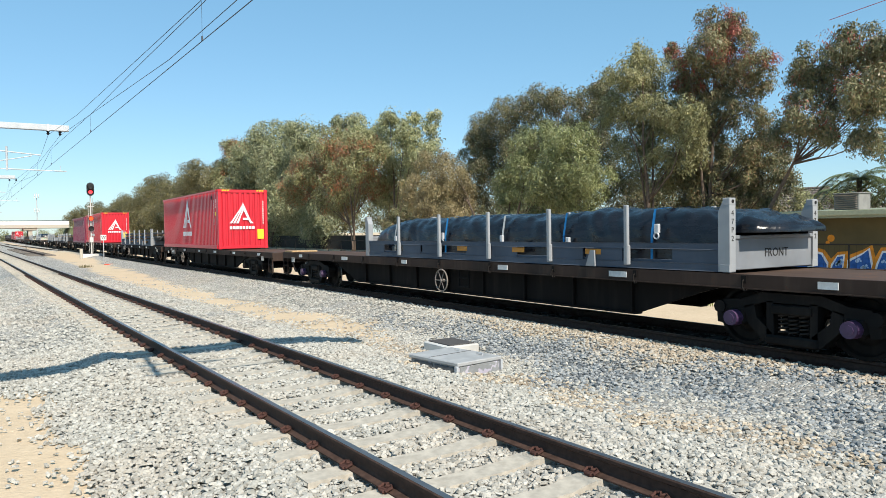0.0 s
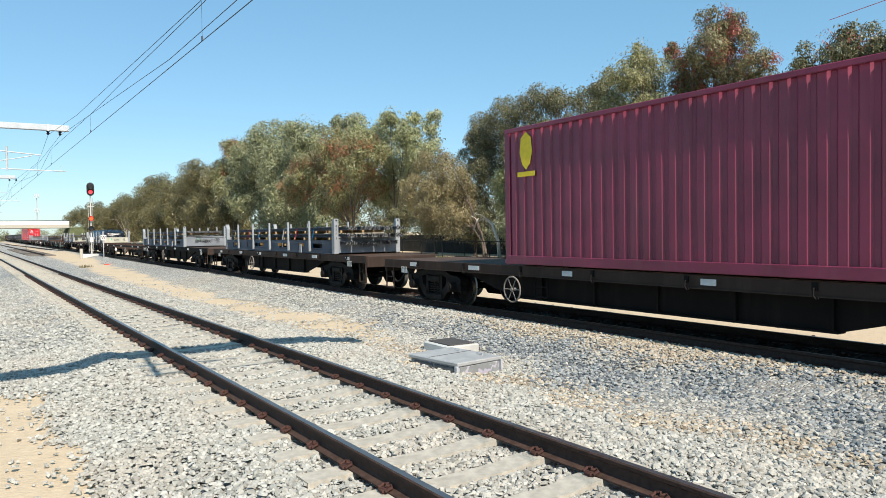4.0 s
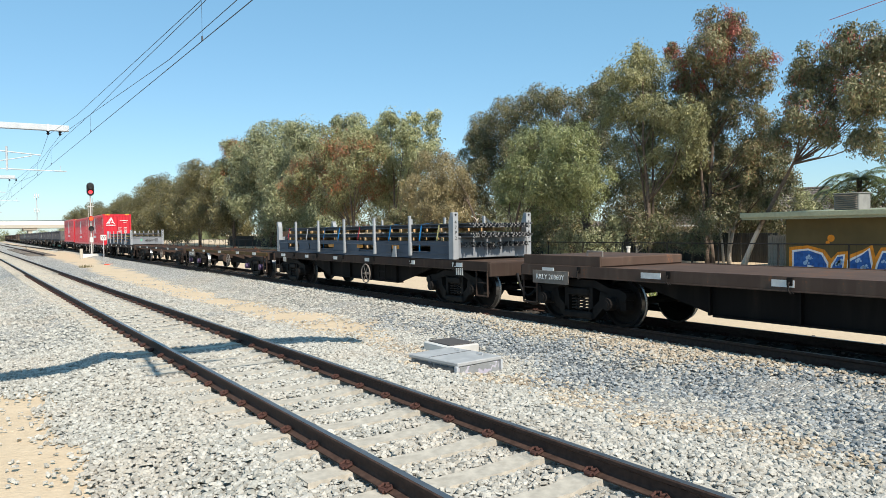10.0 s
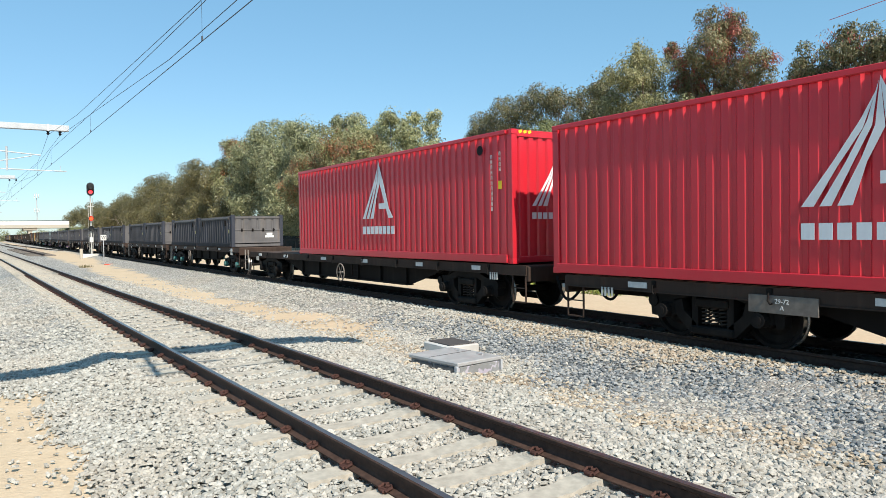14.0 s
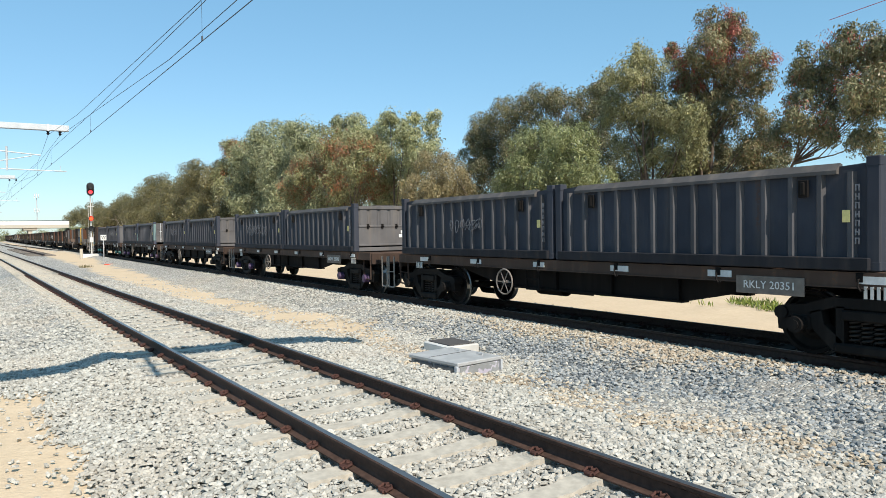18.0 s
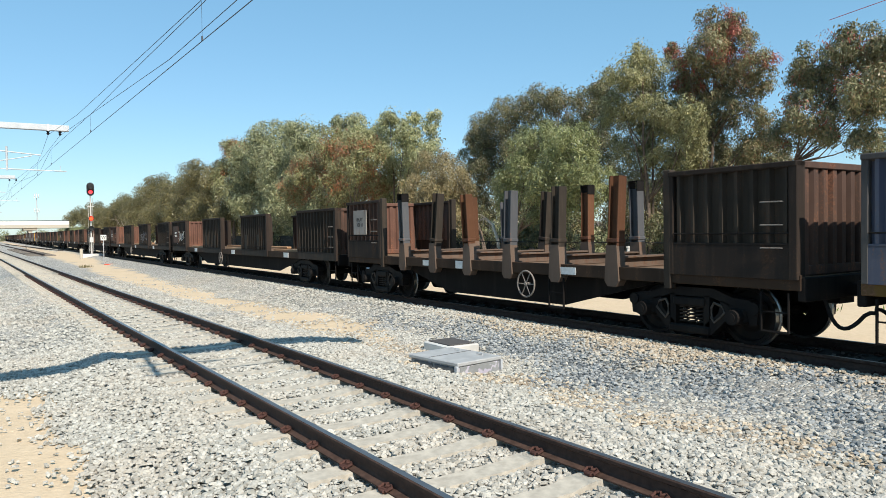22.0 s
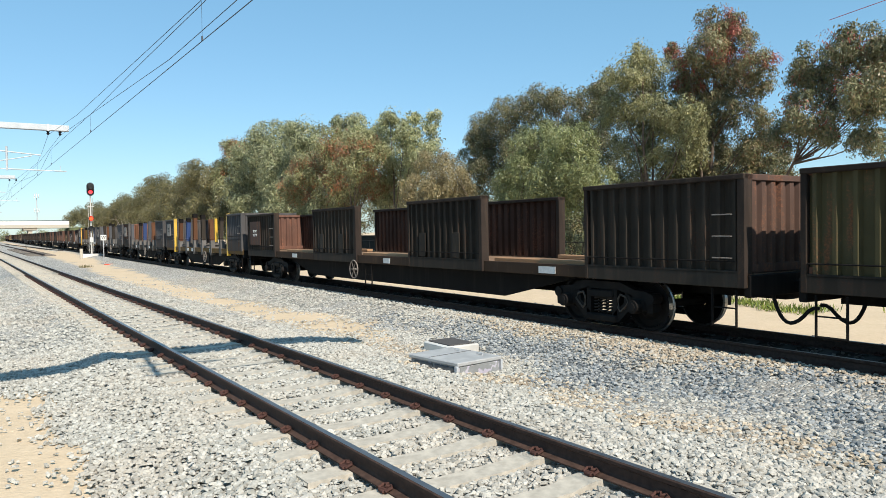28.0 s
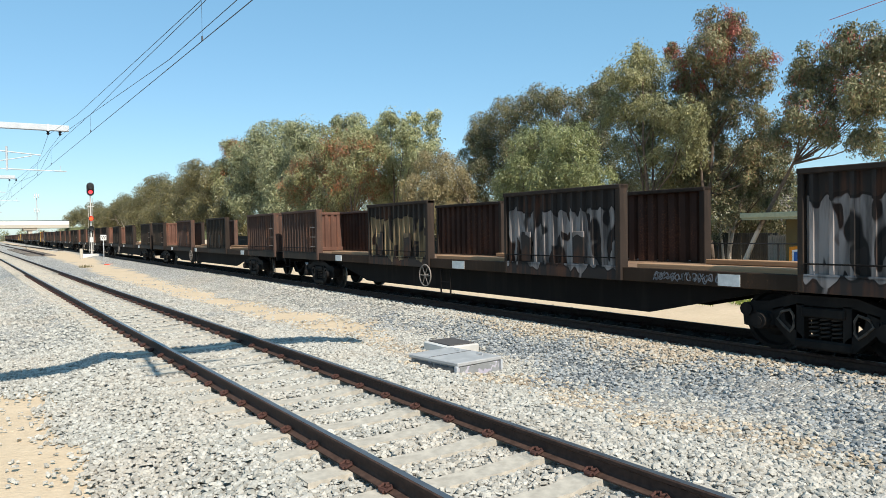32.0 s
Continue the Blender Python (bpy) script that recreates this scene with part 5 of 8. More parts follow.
M["panel_blue"] = painted("faded_blue_panel", (0.052, 0.062, 0.105), 0.30, 0.18, 0.6, (0.15, 0.07, 0.045), 0.1)
M["panel_olive"] = painted("olive_brown_panel", (0.085, 0.072, 0.035), 0.42, 0.12, 0.7, (0.15, 0.07, 0.035), 0.2)
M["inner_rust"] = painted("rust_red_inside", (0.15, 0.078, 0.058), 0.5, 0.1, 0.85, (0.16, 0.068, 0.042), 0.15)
M["ochre_sill"] = painted("worn_ochre_sill", (0.046, 0.028, 0.018), 0.42, 0.05, 0.78, (0.060, 0.032, 0.018), 0.25)
M["olive_yellow"] = painted("dull_yellow_sill", (0.115, 0.068, 0.020), 0.5, 0.08, 0.75, (0.09, 0.05, 0.03), 0.2)
M["foot_grey"] = painted("worn_grey_stake_foot", (0.115, 0.107, 0.10), 0.32, 0.1, 0.75, (0.09, 0.05, 0.035), 0.25)
M["deck_tan"] = painted("worn_tan_deck", (0.19, 0.125, 0.082), 0.40, 0.2, 0.88, (0.13, 0.065, 0.038), 0.15)
# Bin ends paler than the sides: dust, and their sunlight put into the colour.
M["bin_end"] = painted("dusty_lit_bin_end", (0.135, 0.13, 0.132), 0.20, 0.22, 0.75, (0.13, 0.085, 0.065), 0.2)
M["frame_tube"] = painted("dull_pale_step_frame", (0.26, 0.235, 0.21), 0.35, 0.1, 0.7, (0.10, 0.05, 0.03), 0.25)
M["spray_dull"] = plain("dull_grey_spray", (0.15, 0.155, 0.17), 0.8, 0, 0.3, 14)
M["spray_pale"] = plain("thin_white_spray", (0.34, 0.35, 0.36), 0.8, 0, 0.4, 10)
M["foot_brown"] = painted("rusty_stake_foot", (0.12, 0.085, 0.065), 0.4, 0.1, 0.8, (0.10, 0.05, 0.03), 0.2)
M["stake_rust"] = painted("orange_rusty_stake", (0.11, 0.05, 0.026), 0.5, 0.05, 0.8, (0.10, 0.045, 0.03), 0.3)
M["wheel_grey"] = plain("grey_brown_hand_wheel", (0.22, 0.19, 0.165), 0.7, 0, 0.2, 9)
M["inner_dark"] = painted("rusty_dark_inside", (0.055, 0.030, 0.022), 0.5, 0.05, 0.85, (0.075, 0.034, 0.022), 0.2)
M["blue_post"] = painted("worn_blue_paint", (0.018, 0.042, 0.13), 0.3, 0.1, 0.5)
M["orange_plate"] = plain("orange_plate", (0.50, 0.20, 0.02), 0.6, 0, 0.3, 8)
M["teal"] = plain("teal_axle_cap", (0.02, 0.12, 0.115), 0.5, 0, 0.2, 9)
M["purple"] = plain("purple_axle_cap", (0.055, 0.028, 0.075), 0.5, 0, 0.2, 9)
M["text_white"] = plain("lettering_white", (0.66, 0.66, 0.64), 0.7, 0, 0.12, 14)
M["text_dark"] = plain("lettering_dark", (0.03, 0.03, 0.03), 0.7, 0, 0.1, 14)
M["plate_pale"] = painted("scraped_pale_board", (0.30, 0.27, 0.245), 0.35, 0.2, 0.7, (0.20, 0.10, 0.06), 0.2)
M["plate_grey"] = plain("grey_number_board", (0.17, 0.145, 0.125), 0.75, 0, 0.25, 7)
M["strap_white"] = plain("white_webbing", (0.55, 0.55, 0.53), 0.8, 0, 0.15, 20)
M["strap_blue"] = plain("blue_webbing", (0.03, 0.22, 0.50), 0.8, 0, 0.15, 20)
M["strap_red"] = plain("red_webbing", (0.45, 0.04, 0.06), 0.8, 0, 0.15, 20)
M["strap_yellow"] = plain("yellow_webbing", (0.55, 0.50, 0.22), 0.8, 0, 0.15, 20)
M["timber_pale"] = plain("pale_dunnage_timber", (0.45, 0.30, 0.16), 0.85, 0, 0.3, 12)
M["hazard"] = plain("hazard_yellow", (0.75, 0.55, 0.02), 0.6, 0, 0.1, 9)
M["logo"] = plain("pale_logo_paint", (0.66, 0.69, 0.72), 0.5, 0, 0.06, 6)


def tarp_material():
    s = Shader("black_plastic_sheet", 0.24)
    f = s.noise(3.0, 5, (0.5, 1, 2.5))
    s.color(s.ramp(f, (0.3, (0.005, 0.006, 0.009)), (0.7, (0.012, 0.014, 0.020))))
    s.b.inputs["Specular IOR Level"].default_value = 0.34
    s.link(s.ramp(f, (0.3, 0.18), (0.7, 0.36)), s.b.inputs["Roughness"])
    s.bump(s.noise(4.0, 3, (0.6, 1, 1.3)), 0.45, 0.05)
    return s.m


M["tarp"] = tarp_material()

def tagged_panel(name, base, spray, cut=0.5, squeeze=(3.4, 0.0, 1.15)):
    """A sooty panel sprayed over with fat rounded forms that have worn off in streaks."""
    s = Shader(name, 0.75)
    big, streak, fine = s.noise(0.9, 4), s.noise(6.0, 4, (1, 1, 0.12)), s.noise(28, 3)
    body = s.mix(s.ramp(s.mix(0.5, streak, big), (0.5, 0.0), (0.62, 1.0)), base, (0.085, 0.04, 0.025))
    tc, add, rnd = s.node("TexCoord"), s.t.nodes.new("ShaderNodeVectorMath"), s.node("ObjectInfo")
    s.link(tc.outputs["Object"], add.inputs[0])
    add.operation = "MULTIPLY_ADD"
    add.inputs[1].default_value = squeeze
    s.link(rnd.outputs["Location"], add.inputs[2])
    n = s.node("TexNoise", Scale=1.25, Detail=1.0, Distortion=0.6)
    s.link(add.outputs[0], n.inputs["Vector"])
    sep = s.node("SeparateXYZ")
    s.link(tc.outputs["Object"], sep.inputs[0])
    tall = s.node("Math")
    tall.operation = "MULTIPLY"
    s.link(sep.outputs[2], tall.inputs[0])
    tall.inputs[1].default_value = 0.5
    band = s.ramp(tall.outputs[0], (0.04, 0.3), (0.12, 1.0), (0.62, 1.0), (0.74, 0.0))
    shape = s.mix(0.3, n.outputs["Fac"], band)
    form = s.ramp(shape, (cut, 0.0), (cut + 0.02, 1.0))
    worn = s.ramp(streak, (0.38, 0.25), (0.6, 1.0))
    k = s.mix(1.0, form, worn, "MULTIPLY")
    edge = s.ramp(shape, (cut - 0.05, 0.0), (cut - 0.04, 0.5), (cut - 0.005, 0.5), (cut, 0.0))
    col = s.mix(k, body, spray)
    s.color(s.mix(edge, col, (0.012, 0.011, 0.011)))
    s.bump(fine, 0.12, 0.004)
    return s.m


M["panel_sprayed"] = tagged_panel("sooty_panel_pale_spray", (0.030, 0.025, 0.023), (0.30, 0.26, 0.245), 0.61)
M["bin_sprayed"] = tagged_panel("slate_bin_with_pale_green_spray", (0.060, 0.068, 0.095), (0.17, 0.25, 0.24), 0.62, (1.5, 0.0, 0.9))
M["panel_sprayed_gold"] = tagged_panel("sooty_panel_ochre_spray", (0.036, 0.029, 0.025), (0.28, 0.20, 0.11), 0.62)

M["rim_dust"] = plain("dusty_worn_edge", (0.075, 0.062, 0.052), 0.85, 0, 0.4, 12)
M["spring"] = plain("worn_spring_steel", (0.030, 0.025, 0.022), 0.7, 0.0, 0.25, 9)
MOVERS = []      # (thing, its place along the train)
WHEELSETS = []


def placed(ob, u, y=FREIGHT_Y, z=RAIL_Z):
    """Couples a thing into the train at u metres."""
    ob.matrix_basis = pose(u, y, z)
    MOVERS.append((ob, u, y, z))
    return ob


# ---- running gear ----
def side_frame_mesh():
    """A cast side frame: arched top chord, jaws over the axle boxes, two wide windows and a spring nest."""
    g_ = Geo()
    y0, y1 = -0.09, 0.09
    g_.prism([(-1.20, 0.36), (-1.22, 0.58), (-1.08, 0.72), (-0.80, 0.74), (-0.45, 0.86), (0.45, 0.86), (0.80, 0.74), (1.08, 0.72), (1.22, 0.58), (1.20, 0.36), (1.08, 0.34), (1.03, 0.55), (0.74, 0.55), (0.72, 0.62), (0.42, 0.72), (-0.42, 0.72), (-0.72, 0.62), (-0.74, 0.55), (-1.03, 0.55), (-1.08, 0.34)], y0, y1)
    for s_ in (-1, 1):
        g_.prism([(s_ * 0.74, 0.64), (s_ * 0.70, 0.40), (s_ * 0.42, 0.13), (s_ * 0.26, 0.13), (s_ * 0.30, 0.28), (s_ * 0.54, 0.48), (s_ * 0.58, 0.68)], y0, y1)
        g_.prism([(s_ * 0.27, 0.24), (s_ * 0.38, 0.24), (s_ * 0.38, 0.74), (s_ * 0.27, 0.74)], y0, y1)
        g_.box(s_ * 0.875 - 0.16, s_ * 0.875 + 0.16, -0.11, 0.11, 0.34, 0.62, 0.05)
        g_.cyl((s_ * 1.15, -0.12, 0.60), (s_ * 1.15, 0.12, 0.60), 0.10, n=10)
    g_.box(-0.40, 0.40, y0 - 0.03, y1 + 0.03, 0.11, 0.25, 0.03)
    g_.box(-0.30, 0.30, -0.13, 0.13, 0.56, 0.70, 0.02)
    return g_.mesh("side_frame", M["bogie"])


def spring_mesh():
    g_ = Geo()
    pts = [(0.07 * math.cos(a_), 0.07 * math.sin(a_), 0.26 + 0.30 * i / 40) for i, a_ in ((i, i * 0.8) for i in range(41))]
    return g_.limb(pts, [0.017] * 41, 5).mesh("coil_spring", M["spring"], True)


def wheelset_mesh():
    """An axle with two flanged wheels, centred on its axis."""
    g_ = Geo().cyl((0, -1.12, 0), (0, 1.12, 0), 0.075, n=10)
    def lathe(sign):
        prof = [(0.64, 0.12), (0.62, 0.20), (0.70, 0.26), (0.70, 0.39), (0.675, 0.45), (0.685, 0.49), (0.705, 0.485), (0.715, 0.462), (0.815, 0.455), (0.82, 0.40), (0.76, 0.37), (0.755, 0.26), (0.80, 0.20), (0.82, 0.12)]
        n, vs, fs = 28, [], []
        for k in range(n):
            a = 2 * math.pi * k / n
            vs += [(r * math.cos(a), sign * y, r * math.sin(a)) for y, r in prof]
        m_ = len(prof)
        for k in range(n):
            for j in range(m_ - 1):
                fs.append((k * m_ + j, k * m_ + j + 1, ((k + 1) % n) * m_ + j + 1, ((k + 1) % n) * m_ + j))
        g_.add(vs, fs)
    lathe(-1)
    lathe(1)
    me = g_.mesh("wheelset", M["bogie"])
    me.materials.append(M["tread"])
    for p_ in me.polygons:
        c = p_.center
        if 0.43 < math.hypot(c.x, c.z) < 0.5 and abs(c.y) > 0.66:
            p_.material_index = 1
    return me


def cap_mesh(mat):
    return Geo().cyl((0, -0.17, 0), (0, 0.0, 0), 0.115, 0.125, 14).cyl((0, -0.185, 0), (0, -0.17, 0), 0.07, n=8).mesh("axle_cap", mat)


def window_rim_mesh(side):
    """The worn edge round one window of a side frame."""
    pts = [(0.60, 0.60), (0.47, 0.64), (0.42, 0.56), (0.42, 0.40), (0.47, 0.33), (0.56, 0.40), (0.66, 0.50), (0.60, 0.60)]
    return Geo().limb([(side * a, -0.095, b) for a, b in pts], [0.022] * 8, 5).mesh("window_rim", M["rim_dust"])


def bogie(parent, x, cap="bogie", full=True, rims=False):
    b = part("bogie", cached("bolster", lambda: Geo().box(-0.24, 0.24, -1.0, 1.0, 0.50, 0.80, 0.05).box(-0.9, 0.9, -0.06, 0.06, 0.42, 0.50, 0.01).cyl((0, 0, 0.78), (0, 0, 0.95), 0.25, n=14).mesh("bolster", M["bogie"])), parent, "three-piece cast steel bogie", pose(x, 0, 0))
    for sy in (-1, 1):
        part("side_frame", cached("side_frame", side_frame_mesh), b, m=pose(0, sy * 1.0, 0))
        if full and sy < 0:
            for sx in (-0.16, 0.0, 0.16):
                part("coil_spring", cached("spring", spring_mesh), b, m=pose(sx, -1.0, 0))
        if rims and sy < 0:
            for side in (-1, 1):
                part("window_rim", cached(("window_rim", side), lambda: window_rim_mesh(side)), b, "worn pale edge of a window", pose(0, -1.0, 0))
        if full or sy < 0:
            for sx in (-0.875, 0.875):
                part("axle_cap", cached(("cap", cap), lambda: cap_mesh(M[cap])), b, m=pose(sx, sy * 1.08, 0.455, 0, 0, 0 if sy < 0 else 180))
    for sx in (-0.875, 0.875):
        w = part("wheelset", cached("wheelset", wheelset_mesh), b)
        w.matrix_parent_inverse = Matrix.Translation((sx, 0, 0.455))
        WHEELSETS.append(w)


def coupler(parent, x, way):
    """An automatic knuckle coupler and its hose; way: +1 at the leading end."""
    def build():
        g_ = Geo().box(-0.75, 0.05, -0.08, 0.08, 0.80, 0.98, 0.02).box(0.0, 0.16, -0.15, 0.13, 0.74, 1.04, 0.04)
        g_.cyl((0.15, 0.09, 0.76), (0.15, 0.09, 1.02), 0.07, n=10)
        return g_.mesh("coupler", M["dark_steel"])
    part("coupler", cached("coupler", build), parent, m=pose(x - way * 0.17, 0, 0, 0, 0, 0 if way > 0 else 180))
    def hose_build():
        pts = [(-0.3 + 0.62 * f - 0.08 * math.sin(f * math.pi), -0.45 + 0.22 * f, 0.84 - 0.5 * math.sin(min(1, f * 1.15) * math.pi * 0.86) ** 0.8 * (1 if f < 0.6 else 1)) for f in [i / 12 for i in range(13)]]
        return Geo().limb(pts, [0.03] * len(pts), 7).mesh("air_hose", M["hose"], True)
    part("air_hose", cached("air_hose", hose_build), parent, m=pose(x - way * 0.2, 0, 0, 0, 0, 0 if way > 0 else 180))


def hand_wheel(parent, x, y, z, r=0.27, mat="wheel_grey", axis="y"):
    def build():
        g_ = Geo().ring((0, 0, 0), r, 0.018, axis, 22, 6)
        for k in range(6):
            a = k * math.pi / 3
            e = (r * math.cos(a), 0, r * math.sin(a)) if axis == "y" else (0, r * math.cos(a), r * math.sin(a))
            g_.cyl((0, 0, 0), e, 0.012, n=5)
        g_.cyl((0, -0.03, 0), (0, 0.10, 0), 0.035, n=8) if axis == "y" else g_.cyl((-0.1, 0, 0), (0.03, 0, 0), 0.035, n=8)
        return g_.mesh("brake_wheel", M[mat])
    part("brake_wheel", cached(("hand_wheel", r, mat, axis), build), parent, "spoked hand brake wheel", pose(x, y, z))


def step(parent, x, y, z0, z1, w=0.42, mat="dark_steel", rungs=1):
    def build():
        g_ = Geo().tube([(-w / 2, 0, z1), (-w / 2, 0, z0), (w / 2, 0, z0), (w / 2, 0, z1)], 0.021, 6)
        for k in range(1, rungs + 1):
            z = z0 + (z1 - z0) * k / (rungs + 1)
            g_.cyl((-w / 2, 0, z), (w / 2, 0, z), 0.013, n=5)
        return g_.mesh("footstep", M[mat])
    part("footstep", cached(("step", w, z0, z1, mat, rungs), build), parent, m=pose(x, y, 0))


def plate(parent, x, z, w, h, mat, y=-1.228, name="reflector"):
    part(name, cached(("plate", w, h, mat), lambda: Geo().box(-w / 2, w / 2, -0.005, 0.005, -h / 2, h / 2).mesh(name, M[mat])), parent, m=pose(x, y, z))


def board(parent, x, z, text, w, h, face="plate_grey", ink="text_dark", y=-1.225, size=None):
    """A number board on the side, lettered."""
    b = part("number_board", cached(("board", w, h, face), lambda: Geo().box(-w / 2, w / 2, -0.012, 0.012, -h / 2, h / 2, 0.004).mesh("number_board", M[face])), parent, "number board", pose(x, y - 0.012, z))
    if text:
        lines = text.split("|")
        sz = size or min(h * 0.72 / len(lines), w / (0.66 * max(len(t_) for t_ in lines)))
        for i, t_ in enumerate(lines):
            part("lettering", words(t_, sz, M[ink]), b, m=pose(0, -0.016, (len(lines) - 1) * sz * 0.5 - i * sz))


def under_parts(w, L, deck, cap="bogie", inset=2.15, full=True, rims=False):
    bogie(w, -inset, cap, full, rims)
    bogie(w, -L + inset, cap, full, rims)
    coupler(w, 0, 1)
    coupler(w, -L, -1)


def flat_wagon(name, label, u0, u1, deck, code="", code_x=-4.0, cap="bogie", sill="sill", plates=6, wheel_x=None, ext=0.6, belly=0.50, seed=0, group="container flat wagons", inset=None):
    """A bogie flat wagon with fish-bellied side beams. u0, u1: where its couplings are."""
    L = u0 - u1
    inset = inset or (2.95 if L > 17 else 2.15)
    rk = random.Random(seed + 31)
    w = thing(name, label, "freight wagon", group)
    x0, x1 = -ext, -L + ext
    part("deck", Geo().box(x1, x0, -1.15, 1.15, deck - 0.05, deck - 0.012).box(x1, x0, -1.2, 1.2, deck - 0.2, deck - 0.12).mesh("deck", M["deck"]), w, "brown steel deck")
    for sy in (-1, 1):
        g_ = Geo().prism([(sy * 1.22, deck - 0.20), (sy * 1.22, deck), (sy * 1.14, deck), (sy * 1.14, deck - 0.02), (sy * 1.20, deck - 0.02), (sy * 1.20, deck - 0.18), (sy * 1.14, deck - 0.18), (sy * 1.14, deck - 0.20)], x1, x0, "x")
        part("side_sill", g_.mesh("side_sill", M[sill]), w)
        b0, b1 = -inset - 1.35, -L + inset + 1.35
        poly = [(b0 + 0.2, deck - 0.21), (b0 - 0.3, deck - 0.36), (b0 - 1.6, deck - 0.2 - belly), (b1 + 1.6, deck - 0.2 - belly), (b1 + 0.3, deck - 0.36), (b1 - 0.2, deck - 0.21)]
        bb = Geo().prism(poly, sy * 0.92 - 0.03, sy * 0.92 + 0.03)
        bb.box(b1 + 1.6, b0 - 1.6, sy * 0.92 - 0.10, sy * 0.92 + 0.10, deck - 0.2 - belly - 0.02, deck - 0.2 - belly + 0.01)
        for k in range(int((b0 - b1 - 3.2) / 1.5) + 1):
            bb.box(b0 - 1.7 - k * 1.5, b0 - 1.66 - k * 1.5, sy * 0.92 - 0.10, sy * 0.92 + 0.10, deck - 0.2 - belly, deck - 0.2)
        part("belly_beam", bb.mesh("belly_beam", M["dark_steel"]), w, "dark fish-bellied side beam")
    part("centre_sill", Geo().box(x1, x0, -0.2, 0.2, deck - 0.42, deck - 0.12).mesh("centre_sill", M["dark_steel"]), w)
    for x in (x0, x1):
        part("headstock", Geo().box(x - 0.06, x + 0.06, -1.2, 1.2, deck - 0.34, deck - 0.02, 0.015).mesh("headstock", M["sill"]), w)
    under_parts(w, L, deck, cap, inset)
    for i in range(plates):
        x = x0 - (i + 0.5) * (L - 2 * ext) / plates + rk.uniform(-0.3, 0.3)
        plate(w, x, deck - 0.10, rk.choice((0.28, 0.34, 0.42)), 0.10, "reflector")
    def hook():
        pts = [(0, -0.012, 0.02), (0, -0.045, 0.0), (0.0, -0.055, -0.09), (0.035, -0.05, -0.14), (0.075, -0.05, -0.12)]
        return Geo().box(-0.045, 0.045, -0.02, 0.0, -0.03, 0.09, 0.006).limb(pts, [0.014] * 5, 5).mesh("lashing_hook", M["dark_steel"])
    for i in range(int((L - 2 * ext) / 2.1)):
        part("lashing_hook", cached("lashing_hook", hook), w, m=pose(x0 - 1.3 - i * 2.1, -1.222, deck - 0.10))
    part("sill_flange", Geo().box(x1, x0, -1.245, -1.14, deck - 0.215, deck - 0.198).mesh("sill_flange", M[sill]), w)
    hx = wheel_x if wheel_x is not None else -L * 0.62
    hand_wheel(w, hx, -1.30, deck - 0.50)
    step(w, hx + 0.8, -1.18, deck - 0.62, deck - 0.2, 0.4)
    for x in (x0 - 0.25, x1 + 0.25):
        step(w, x, -1.2, deck - 0.78, deck - 0.18, 0.42, "sill", 1)
    part("brake_cylinder", Geo().cyl((-L * 0.45, -0.55, deck - 0.55), (-L * 0.45 - 0.5, -0.55, deck - 0.55), 0.15, n=12).cyl((-L * 0.5, -0.6, deck - 0.7), (-L * 0.5 - 0.9, -0.6, deck - 0.7), 0.02, n=6).mesh("brake_cylinder", M["dark_steel"]), w)
    part("air_tank", Geo().cyl((-L * 0.55, -0.6, deck - 0.6), (-L * 0.55 - 0.8, -0.6, deck - 0.6), 0.18, n=14).mesh("air_tank", M["dark_steel"]), w)
    for i, x in enumerate((x0 - 1.1, x1 + 1.1)):
        part("tie_rack", cached("tie_rack", lambda: Geo().box(-0.14, -0.10, -0.015, 0, -0.08, 0.08).box(-0.06, -0.02, -0.015, 0, -0.08, 0.08).box(0.02, 0.06, -0.015, 0, -0.08, 0.08).box(0.10, 0.14, -0.015, 0, -0.08, 0.08).mesh("tie_rack", M["white"])), w, "white slotted bracket", pose(x, -1.23, deck - 0.26))
    if code:
        board(w, code_x, deck - 0.24, code, 1.05, 0.26, "plate_grey", "text_white")
    return placed(w, u0)


